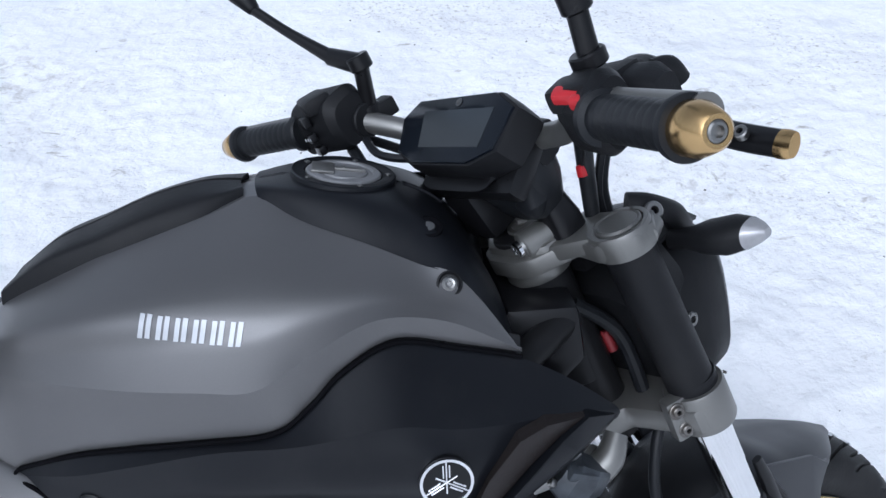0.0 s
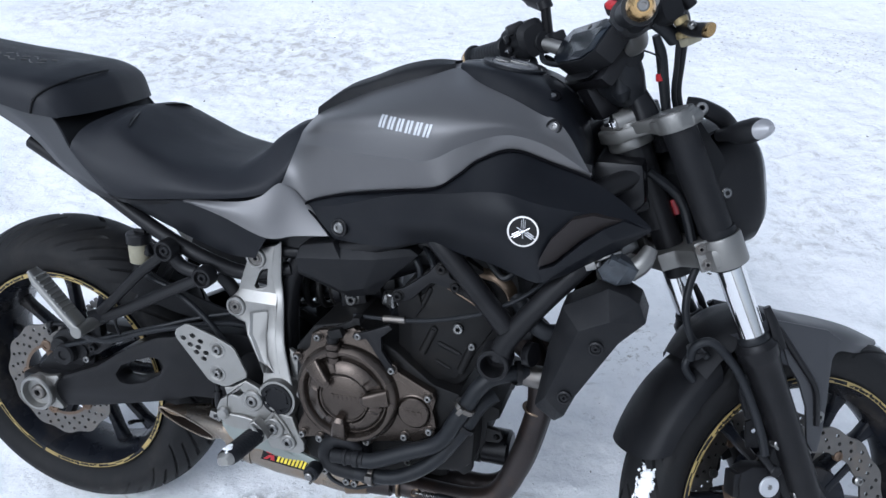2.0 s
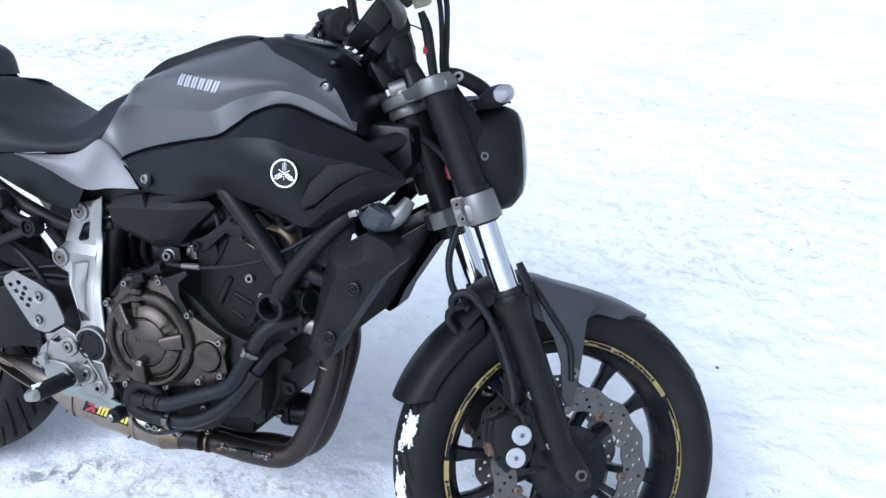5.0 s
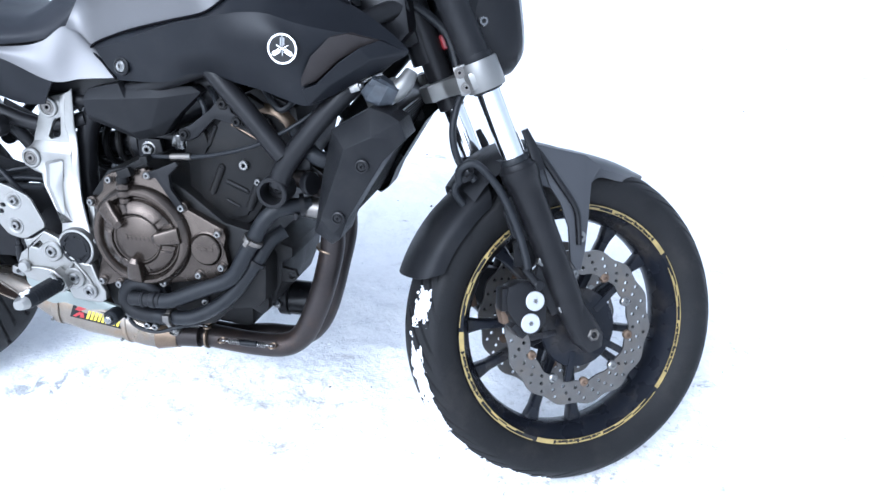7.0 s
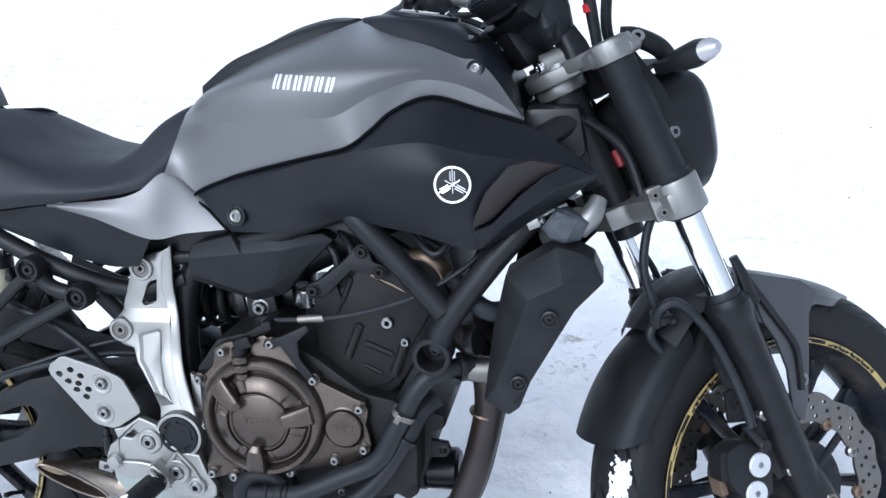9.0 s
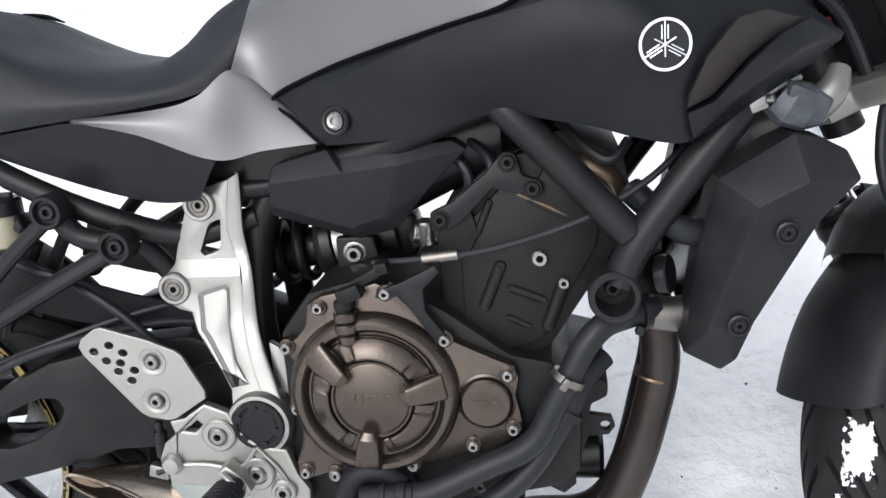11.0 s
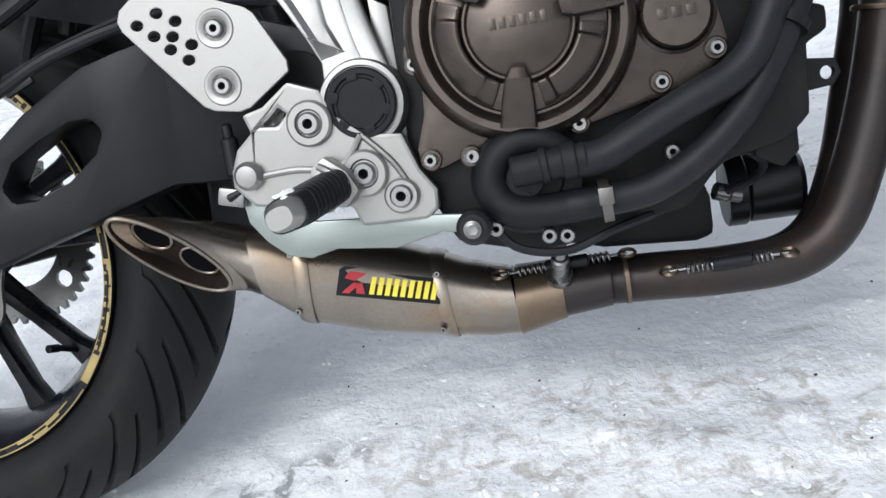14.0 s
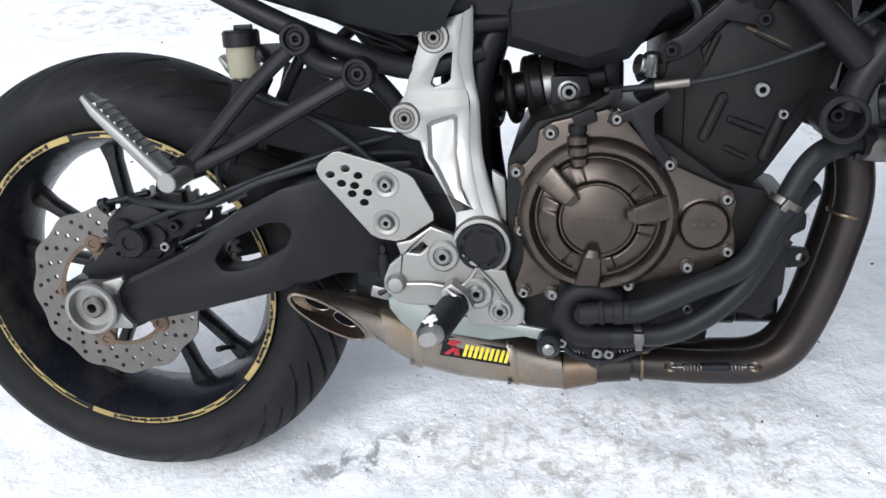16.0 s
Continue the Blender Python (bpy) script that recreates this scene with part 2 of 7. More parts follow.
# ---- mesh helpers ----
def catmull(points, n):
    """n + 1 points of a smooth curve through the given ones, evenly by index."""
    p = [Vector(q) for q in points]
    if len(p) == 2:
        return [p[0].lerp(p[1], i / n) for i in range(n + 1)]
    out = []
    for i in range(n + 1):
        u = i / n * (len(p) - 1)
        k = min(int(u), len(p) - 2)
        f = u - k
        a, b, c, d = p[max(k - 1, 0)], p[k], p[k + 1], p[min(k + 2, len(p) - 1)]
        out.append(0.5 * (2 * b + (c - a) * f + (2 * a - 5 * b + 4 * c - d) * f * f + (3 * b - a - 3 * c + d) * f ** 3))
    return out


def grid_faces(bm, rows, closed=False):
    for r in range(len(rows) - 1):
        a, b = rows[r], rows[r + 1]
        m = len(a)
        for i in range(m if closed else m - 1):
            j = (i + 1) % m
            bm.faces.new((a[i], a[j], b[j], b[i]))


def surf(lines, nu=24, segs=4, sharp=(), thick=0.004, mirror=False):
    """A moulded panel through feature lines that have the same number of stations; sharp: lines that stay an edge."""
    sampled = [catmull(line, nu) for line in lines]
    bm = bmesh.new()
    rows = []
    cuts = sorted({0, len(lines) - 1, *sharp})
    for u in range(nu + 1):
        row = []
        for a, z in zip(cuts, cuts[1:]):
            ctrl = [sampled[k][u] for k in range(a, z + 1)]
            pts = catmull(ctrl, segs * (z - a))
            row += pts if not row else pts[1:]
        rows.append([bm.verts.new(q) for q in row])
    grid_faces(bm, rows)
    bmesh.ops.recalc_face_normals(bm, faces=bm.faces)
    if thick:
        thicken(bm, thick)
    if mirror:
        twin = bm.copy()
        for v in twin.verts:
            v.co.y = -v.co.y
        bmesh.ops.reverse_faces(twin, faces=twin.faces)
        bm = merge(bm, twin)
        bmesh.ops.remove_doubles(bm, verts=bm.verts, dist=0.0004)
    return bm


def thicken(bm, t):
    """Give an open sheet a back and rims, t metres towards the bike's middle plane."""
    bm.normal_update()
    side = sum((f.normal.y * f.calc_area() for f in bm.faces))
    mid = sum((f.calc_center_median().y for f in bm.faces))
    if side * mid < 0:
        bmesh.ops.reverse_faces(bm, faces=bm.faces)
        bm.normal_update()
    front = list(bm.verts)
    rim = [e for e in bm.edges if e.is_boundary]
    faces = list(bm.faces)
    back = {v: bm.verts.new(v.co - v.normal * t) for v in front}
    for f in faces:
        bm.faces.new([back[v] for v in reversed(f.verts)])
    for e in rim:
        a, b = e.verts
        bm.faces.new((a, b, back[b], back[a]))
    bmesh.ops.recalc_face_normals(bm, faces=bm.faces)


def merge(*bms):
    out = bmesh.new()
    for b in bms:
        me = bpy.data.meshes.new("tmp")
        b.to_mesh(me)
        b.free()
        out.from_mesh(me)
        bpy.data.meshes.remove(me)
    return out


def moved(bm, m):
    bm.transform(m)
    return bm


def soften(bm, width, segments=2, angle=30):
    if width:
        edges = [e for e in bm.edges if len(e.link_faces) == 2 and e.calc_face_angle(0) > radians(angle)]
        bmesh.ops.bevel(bm, geom=edges, offset=width, segments=segments, affect="EDGES", profile=0.6, clamp_overlap=True)
    return bm


def basis(d):
    d = Vector(d).normalized()
    u = d.orthogonal().normalized()
    return u, d.cross(u), d


def lathe(profile, origin=(0, 0, 0), axis=(0, -1, 0), seg=40):
    """A turned piece: (radius, height along the axis) from bottom to top."""
    bm = bmesh.new()
    u, v, d = basis(axis)
    o = Vector(origin)
    rows = []
    for r, h in profile:
        if r < 1e-6:
            rows.append([bm.verts.new(o + d * h)])
        else:
            rows.append([bm.verts.new(o + d * h + (u * math.cos(a) + v * math.sin(a)) * r) for a in (2 * math.pi * i / seg for i in range(seg))])
    for a, b in zip(rows, rows[1:]):
        for i in range(seg):
            j = (i + 1) % seg
            if len(a) == 1 and len(b) == 1:
                continue
            if len(a) == 1:
                bm.faces.new((a[0], b[j], b[i]))
            elif len(b) == 1:
                bm.faces.new((a[i], a[j], b[0]))
            else:
                bm.faces.new((a[i], a[j], b[j], b[i]))
    for row, rev in ((rows[0], True), (rows[-1], False)):
        if len(row) > 1 and profile[0] != profile[-1]:
            bm.faces.new(row[::-1] if rev else row)
    if profile[0] == profile[-1]:
        bmesh.ops.remove_doubles(bm, verts=bm.verts, dist=1e-6)
    bmesh.ops.recalc_face_normals(bm, faces=bm.faces)
    return bm


def rod(a, b, r, r2=None, seg=20, soft=0.0015):
    """A round bar from a to b with broken edges."""
    a, b = Vector(a), Vector(b)
    h = (b - a).length
    r2 = r if r2 is None else r2
    s = min(soft, r * 0.4, r2 * 0.4, h * 0.4)
    return lathe([(r - s, 0), (r, s), (r2, h - s), (r2 - s, h)], a, b - a, seg)


def tube(points, radius, seg=12, n=24, smooth=True, flat=1.0):
    """A bent round tube; radius: one number or one per point."""
    pts = catmull(points, n) if smooth else [Vector(p) for p in points]
    rads = [radius] * len(pts)
    if not isinstance(radius, (int, float)):
        rr = catmull([(r, 0, 0) for r in radius], len(pts) - 1)
        rads = [q.x for q in rr]
    bm = bmesh.new()
    rows = []
    u = None
    for i, p in enumerate(pts):
        d = (pts[min(i + 1, len(pts) - 1)] - pts[max(i - 1, 0)]).normalized()
        if u is None:
            u = d.orthogonal().normalized()
        u = (u - d * u.dot(d)).normalized()
        v = d.cross(u)
        rows.append([bm.verts.new(p + (u * math.cos(a) + v * math.sin(a) * flat) * rads[i]) for a in (2 * math.pi * k / seg for k in range(seg))])
    grid_faces(bm, rows, closed=True)
    bm.faces.new(rows[0][::-1])
    bm.faces.new(rows[-1])
    bmesh.ops.recalc_face_normals(bm, faces=bm.faces)
    return bm


def rings(sections, seg=32, power=2.0, cap=True):
    """A hull through oval sections: (centre, half-axis a, half-axis b) as vectors; power over 2 squares the ovals."""
    bm = bmesh.new()
    rows = []
    for c, a, b in sections:
        c, a, b = Vector(c), Vector(a), Vector(b)
        row = []
        for k in range(seg):
            t = 2 * math.pi * k / seg
            ca, sa = math.cos(t), math.sin(t)
            row.append(bm.verts.new(c + a * math.copysign(abs(ca) ** (2 / power), ca) + b * math.copysign(abs(sa) ** (2 / power), sa)))
        rows.append(row)
    grid_faces(bm, rows, closed=True)
    if cap:
        bm.faces.new(rows[0][::-1])
        bm.faces.new(rows[-1])
    bmesh.ops.recalc_face_normals(bm, faces=bm.faces)
    return bm


def circle(x, z, r, n=16, r2=None):
    return [(x + r * math.cos(2 * math.pi * i / n), z + (r2 or r) * math.sin(2 * math.pi * i / n)) for i in range(n)]


def plate(outline, y0, y1, holes=(), soft=0.002, rounded=0, shift=None, cuts=(), slices=()):
    """A flat piece cut to an outline of (x, z), from the outer face y0 to the inner face y1, with holes through it."""
    bm = bmesh.new()
    edges = []
    if rounded:
        outline = [tuple(q)[:2] for q in catmull([(x, z, 0) for x, z in list(outline) + [outline[0]]], rounded * len(outline))[:-1]]
    for loop in (outline, *holes):
        vs = [bm.verts.new((x, y0, z)) for x, z in loop]
        edges += [bm.edges.new((vs[i], vs[(i + 1) % len(vs)])) for i in range(len(vs))]
    bmesh.ops.triangle_fill(bm, use_beauty=True, use_dissolve=False, edges=edges)
    bmesh.ops.dissolve_limit(bm, angle_limit=0.01, verts=bm.verts, edges=[e for e in bm.edges if not e.is_boundary])
    made = bmesh.ops.extrude_face_region(bm, geom=list(bm.faces))
    for v in (g for g in made["geom"] if isinstance(g, bmesh.types.BMVert)):
        v.co.y = y1
    bmesh.ops.recalc_face_normals(bm, faces=bm.faces)
    soften(bm, soft)
    for z in cuts:
        bmesh.ops.bisect_plane(bm, geom=[*bm.verts, *bm.edges, *bm.faces], plane_co=(0, 0, z), plane_no=(0, 0, 1))
    for x in slices:
        bmesh.ops.bisect_plane(bm, geom=[*bm.verts, *bm.edges, *bm.faces], plane_co=(x, 0, 0), plane_no=(1, 0, 0))
    if shift:
        for v in bm.verts:
            v.co.y += shift(v.co.x, v.co.z)
    return bm


def faceted(points, faces, back):
    """A thick faceted panel: named corner points (x, y, z), faces of names, closed behind at y = back."""
    bm = bmesh.new()
    vs = {k: bm.verts.new(p) for k, p in points.items()}
    for f in faces:
        bm.faces.new([vs[k] for k in f])
    rim = [e for e in bm.edges if e.is_boundary]
    made = bmesh.ops.extrude_edge_only(bm, edges=rim)
    for v in (g for g in made["geom"] if isinstance(g, bmesh.types.BMVert)):
        v.co.y = back
    bmesh.ops.recalc_face_normals(bm, faces=bm.faces)
    return soften(bm, .0022, 2, 8)


def block(size, at=(0, 0, 0), turn=(0, 0, 0), soft=0.003):
    bm = bmesh.new()
    bmesh.ops.create_cube(bm, size=1.0)
    bm.transform(Matrix.Diagonal((*size, 1)))
    soften(bm, soft)
    return moved(bm, pose(*at, *turn))


def part(name, bm, material, parent, label="", smooth=32, xf=None):
    """One mesh under a thing or a part; xf carries it from the place where it was drawn."""
    if xf is not None:
        bm.transform(xf)
    me = bpy.data.meshes.new(name)
    bm.to_mesh(me)
    bm.free()
    me.shade_smooth()
    me.set_sharp_from_angle(angle=radians(smooth))
    me.materials.append(material)
    ob = new(name, me)
    ob.parent = parent
    return tagged(ob, label)


def pair(name, bm, material, parent, label="", smooth=32):
    """The same panel on the right and, mirrored, on the left."""
    twin = bm.copy()
    for v in twin.verts:
        v.co.y = -v.co.y
    bmesh.ops.reverse_faces(twin, faces=twin.faces)
    part(name, twin, material, parent, label, smooth)
    return part(name, bm, material, parent, label, smooth)


def bolt(parent, at, r=0.008, axis=(0, -1, 0), material=None, h=0.007, name="bolt", xf=None, washer=0.0, label=""):
    """A socket-head bolt, its head standing h proud of the place."""
    d = Vector(axis).normalized()
    o = Vector(at)
    prof = [(r * 0.98, -0.004), (r, 0), (r, h - r * 0.18), (r * 0.82, h), (r * 0.44, h), (r * 0.38, h - r * 0.4), (0, h - r * 0.45)]
    bm = lathe(prof, o, d, 18)
    if washer:
        bm = merge(bm, lathe([(washer, -0.003), (washer, 0.0008), (washer * 0.9, 0.0016), (r, 0.0016)], o, d, 24))
    # the socket's floor is painted near-black for the shade inside it
    for f in bm.faces:
        c = f.calc_center_median() - o
        f.material_index = 1 if (c - d * c.dot(d)).length < r * 0.3 else 0
    ob = part(name, bm, material or STEEL, parent, label, xf=xf)
    ob.data.materials.append(HOLE)
    return ob


# ---- snow ground ----
def value_noise(x, y, seed):
    """Smooth lattice noise in 0..1 for arrays."""
    table = np.random.RandomState(seed).rand(256, 256)
    xi, yi = np.floor(x).astype(int), np.floor(y).astype(int)
    fx, fy = x - xi, y - yi
    fx, fy = fx * fx * (3 - 2 * fx), fy * fy * (3 - 2 * fy)
    g = lambda i, j: table[(xi + i) % 256, (yi + j) % 256]
    return (g(0, 0) * (1 - fx) + g(1, 0) * fx) * (1 - fy) + (g(0, 1) * (1 - fx) + g(1, 1) * fx) * fy


def ground_height(x, y):
    """Trodden snow: shallow hollows, footworn lumps and two faint wheel ruts."""
    near = np.exp(-((x - 0.7) ** 2 + y ** 2) / 30.0)
    h = 0.030 * (value_noise(x * 1.1, y * 1.1, 1) - 0.5) + 0.018 * (value_noise(x * 4.3, y * 4.3, 2) - 0.5)
    h += near * (0.010 * (value_noise(x * 13, y * 13, 3) - 0.5) + 0.007 * (value_noise(x * 31, y * 31, 4) - 0.5))
    h += near * (0.010 * np.clip(value_noise(x * 55, y * 55, 5) - 0.62, 0, 1) + 0.016 * np.clip(value_noise(x * 22, y * 22, 6) - 0.66, 0, 1))
    for cx, cy in ((0.0, 0.03), (1.38, 0.10)):
        h *= 1 - 0.85 * np.exp(-((x - cx) ** 2 + (y - cy) ** 2) / 0.05)
    return h - 0.002


def build_ground():
    n = 520
    s = np.linspace(-1, 1, n)
    spread = 3.2 * s + 4.0 * s ** 5 + 190.0 * np.sign(s) * np.abs(s) ** 15
    gx, gy = np.meshgrid(spread + 0.7, spread + 0.6, indexing="ij")
    z = ground_height(gx, gy)
    co = np.stack([gx, gy, z], -1).reshape(-1, 3)
    idx = np.arange(n * n).reshape(n, n)
    quads = np.stack([idx[:-1, :-1], idx[1:, :-1], idx[1:, 1:], idx[:-1, 1:]], -1).reshape(-1, 4)
    me = bpy.data.meshes.new("ground")
    me.from_pydata(co.tolist(), [], quads.tolist())
    me.shade_smooth()
    me.materials.append(SNOW)
    return tagged(new("ground", me), "trodden white snow with grit and icy patches", "ground", kind="structure")


build_ground()


def scatter(name, label, category, count, size, material, centre, spread, seed, flat=0.5, ragged=0.35):
    """Many small pieces lying on the snow, as one object."""
    rnd = np.random.RandomState(seed)
    ball = bmesh.new()
    bmesh.ops.create_icosphere(ball, subdivisions=1, radius=1.0)
    base = np.array([v.co[:] for v in ball.verts])
    tris = np.array([[v.index for v in f.verts] for f in ball.faces])
    ball.free()
    k = len(base)
    x, y = rnd.normal(centre[0], spread[0], count), rnd.normal(centre[1], spread[1], count)
    r = size * (0.15 + rnd.uniform(0.35, 1.0, count) ** 3)
    z = ground_height(x, y)
    turn = rnd.uniform(0, 2 * math.pi, count)
    long = rnd.uniform(0.7, 1.7, count)
    p = base[None] * rnd.uniform(1 - ragged, 1 + ragged, (count, k, 1)) * np.stack([r * long, r, r * flat], -1)[:, None]
    c, q = np.cos(turn)[:, None], np.sin(turn)[:, None]
    co = np.stack([p[..., 0] * c - p[..., 1] * q + x[:, None], p[..., 0] * q + p[..., 1] * c + y[:, None], p[..., 2] + p[..., 0] * rnd.uniform(-0.3, 0.3, (count, 1)) + (z + r * flat * 0.25)[:, None]], -1)
    faces = (tris[None] + (np.arange(count) * k)[:, None, None]).reshape(-1, 3)
    me = bpy.data.meshes.new(name)
    me.from_pydata(co.reshape(-1, 3).tolist(), [], faces.tolist())
    me.materials.append(material)
    return tagged(new(name, me), label, category, kind="stuff")


scatter("grit", "dark grit and leaf crumbs strewn over the snow", "grit", 420, 0.0040, GRIT, (0.4, 2.2), (2.0, 1.7), 3, 0.4)
scatter("grit_under_motorcycle", "dark grit crumbs on the snow beside the motorcycle", "grit", 110, 0.0018, GRIT, (0.6, 0.1), (0.5, 0.4), 5)
scatter("snow_crumbs", "loose crumbs and lumps of trodden snow", "snow", 2200, 0.0046, SNOW_CLEAN, (0.7, 0.25), (0.85, 0.55), 8, 0.45, 0.30)
scatter("snow_chips", "flat chips of crushed ice and snow", "snow", 500, 0.0050, SNOW_CLEAN, (0.72, 0.03), (0.36, 0.15), 11, 0.22, 0.30)
scatter("brown_debris", "brown leaves and soil on the far snow", "debris", 9, 0.050, BROWN, (2.0, 6.95), (0.13, 0.05), 12, 0.22)
scatter("rubble", "dark stones lying on the far snow", "stones", 10, 0.11, GRIT, (3.05, 10.2), (0.22, 0.12), 13, 0.5)

# ---- the motorcycle ----
bike = new("motorcycle")
LEAN_ANGLE = -16.1
bike.matrix_world = pose(0, 0, -0.004, LEAN_ANGLE, 0, 0)
tagged(bike, "matte grey and black naked motorcycle leaning on the snow, handlebar turned", "motorcycle")

# the steered front: drawn upright round the wheel's centre (x ahead, y left, z along the fork), then set in place
RAKE, STEER = radians(24.2), radians(32.0)
fork_up = Vector((-math.sin(RAKE), math.sin(radians(0.6)), math.cos(RAKE))).normalized()
ahead0 = (Vector((1, 0, 0)) - fork_up * fork_up.x).normalized()
left0 = fork_up.cross(ahead0)
ahead = ahead0 * math.cos(STEER) + left0 * math.sin(STEER)
left = fork_up.cross(ahead)
FRONT = Matrix.Translation((1.388, 0.012, 0.2855)) @ Matrix((ahead, left, fork_up)).transposed().to_4x4()
REAR = Matrix.Translation((0, 0, 0.315))


def tyre(radius, half, rim_r, crown, seed, pitch, gap=0.026, depth=0.0055):
    """A road tyre turned about y, with curved tread grooves pressed in and worn sidewalls."""
    bm = bmesh.new()
    count, nb = round(2 * math.pi * radius / pitch), 52
    rows = []
    steps = []
    for j in range(24):
        u = j / 24
        for g in (0.0, 0.25, 0.5, 0.75, 1.0):
            if 0 < abs(u - g) < 0.065:
                u = g + math.copysign(gap, u - g)
        steps.append(u)
    for i in range(count * 24):
        j = i % 24
        row = []
        for k in range(nb + 1):
            s = -1 + 2 * k / nb
            t = abs(s)
            a = 2 * math.pi * (i // 24 + steps[j] + 2.5 * min(t, 0.75) ** 1.3) / count
            if t < 0.72:
                f = t / 0.72
                ang = f * crown
                y = half * math.sin(ang) / math.sin(crown)
                r = radius - half / math.sin(crown) * (1 - math.cos(ang)) * 0.92
            else:
                f = (t - 0.72) / 0.28
                r_edge = radius - half / math.sin(crown) * (1 - math.cos(crown)) * 0.92
                r = r_edge + (rim_r - r_edge) * f
                y = half * (1.0 + 0.055 * math.sin(f * math.pi) - 0.26 * f * f)
            first, second = ((0, 12) if s < 0 else (6, 18))
            wide, edge = (1, 0.745) if depth > 0.007 else (0, 0.70)
            if (abs(j - first) <= wide and 0.05 < t < 0.60) or (abs(j - second) <= wide and 0.24 < t < edge):
                r -= depth
            row.append(bm.verts.new((r * math.cos(a), math.copysign(y, s), r * math.sin(a))))
        rows.append(row)
    rows.append(rows[0])
    grid_faces(bm, rows)
    bmesh.ops.recalc_face_normals(bm, faces=bm.faces)
    return bm


def wheel(name, label, radius, half, rim_half, spoke_count, hub_half, xf, crown, pitch):
    """A cast ten-spoke wheel: hub, spokes and rim in one casting, with its tyre as a part."""
    rim_r = 0.2165
    prof = [(rim_r + 0.004, -rim_half), (rim_r + 0.004, -rim_half + 0.007), (rim_r - 0.006, -rim_half + 0.010), (rim_r - 0.019, -rim_half * 0.45), (rim_r - 0.019, rim_half * 0.45), (rim_r - 0.006, rim_half - 0.010), (rim_r + 0.004, rim_half - 0.007), (rim_r + 0.004, rim_half),
            (rim_r - 0.004, rim_half), (rim_r - 0.012, rim_half - 0.012), (rim_r - 0.024, rim_half * 0.45), (rim_r - 0.028, 0.0), (rim_r - 0.024, -rim_half * 0.45), (rim_r - 0.012, -rim_half + 0.012), (rim_r - 0.004, -rim_half), (rim_r + 0.004, -rim_half)]
    pieces = [lathe(prof, (0, 0, 0), (0, 1, 0), 120)]
    pieces.append(lathe([(0.020, -hub_half), (0.036, -hub_half), (0.040, -hub_half + 0.01), (0.034, -0.015), (0.034, 0.015), (0.040, hub_half - 0.01), (0.036, hub_half), (0.020, hub_half)], (0, 0, 0), (0, 1, 0), 48))
    spokes = []
    for i in range(spoke_count):
        a = 360 / spoke_count * i + 7
        lean = 5.5 if i % 2 else -5.5
        sec = []
        for f in (0.0, 0.15, 0.5, 0.85, 1.0):
            x = 0.030 + f * (rim_r - 0.056)
            w = 0.0115 - 0.004 * math.sin(f * math.pi) + (0.004 if f > 0.95 else 0)
            d = 0.019 - 0.007 * f
            sec.append(((x, 0, (f - 0.3) * 0.0), (0, 0, w), (0, d, 0)))
        s = rings(sec, 12, 3.5)
        spokes.append(moved(s, pose(0, 0, 0, 0, -a, 0) @ pose(0.03, 0, 0, 0, lean, 0) @ pose(-0.03, 0, 0)))
    w = part(name, merge(*pieces), RIM, bike, label, xf=xf)
    for s in spokes:
        part("spoke", s, RIM, w, xf=xf)
    part("tyre", tyre(radius, half, rim_r + 0.002, crown, 1, pitch, gap=0.062 if radius < 0.305 else 0.058, depth=0.0075), RUBBER, w, "black road tyre with curved tread grooves", smooth=38, xf=xf)
    part("valve", merge(rod((0.178, 0, 0.02), (0.160, -0.03, 0.018), 0.0035), rod((0.16, -0.03, 0.018), (0.155, -0.045, 0.017), 0.0045)), INK, w, xf=xf @ pose(0, 0, 0, 0, 40, 0))
    return w


def arc_strip(r0, r1, y, a0, a1, steps=6, lift=0.0006):
    bm = bmesh.new()
    rows = []
    for i in range(steps + 1):
        a = radians(a0 + (a1 - a0) * i / steps)
        rows.append([bm.verts.new((r * math.cos(a), yy, r * math.sin(a))) for r, yy in ((r0, y), (r1, y), (r1, y + lift), (r0, y + lift))])
    grid_faces(bm, rows, closed=True)
    bm.faces.new(rows[0][::-1])
    bm.faces.new(rows[-1])
    bmesh.ops.recalc_face_normals(bm, faces=bm.faces)
    return bm


def rim_tape(w, rim_half, xf, phase):
    """Gold tape on the rim's edge, in plain and chequered lengths, with bars where it was lettered."""
    y = -rim_half - 0.0012
    R1 = 0.2152
    for i in range(5):
        a = phase + i * 72
        bms = [arc_strip(.2114, .2198, y, a, a + 36, 14), arc_strip(.2184, .2198, y, a + 36, a + 70, 12), arc_strip(.2114, .2128, y, a + 36, a + 64, 10)]
        for k in range(3):
            bms.append(arc_strip(R1 if k % 2 else .2128, .2184 if k % 2 else R1, y, a + 43 + k * 5.5, a + 48.5 + k * 5.5, 3))
        t = part("rim_tape", merge(*bms), GOLD_DECAL, w, "gold rim tape with chequered ends, partly soiled", xf=xf)
        marks = [arc_strip(.2124, .2186 - .0018 * (k % 3), y - .0007, a + 9 + k * 2.1 + .5 * (k % 2), a + 10.1 + k * 2.1 + .7 * (k % 3), 2) for k in range(12)]
        part("tape_lettering", merge(*marks, arc_strip(.2150, .2164, y - .0007, a + 10, a + 33, 8)), INK, t, "black script marks on the tape", xf=xf)


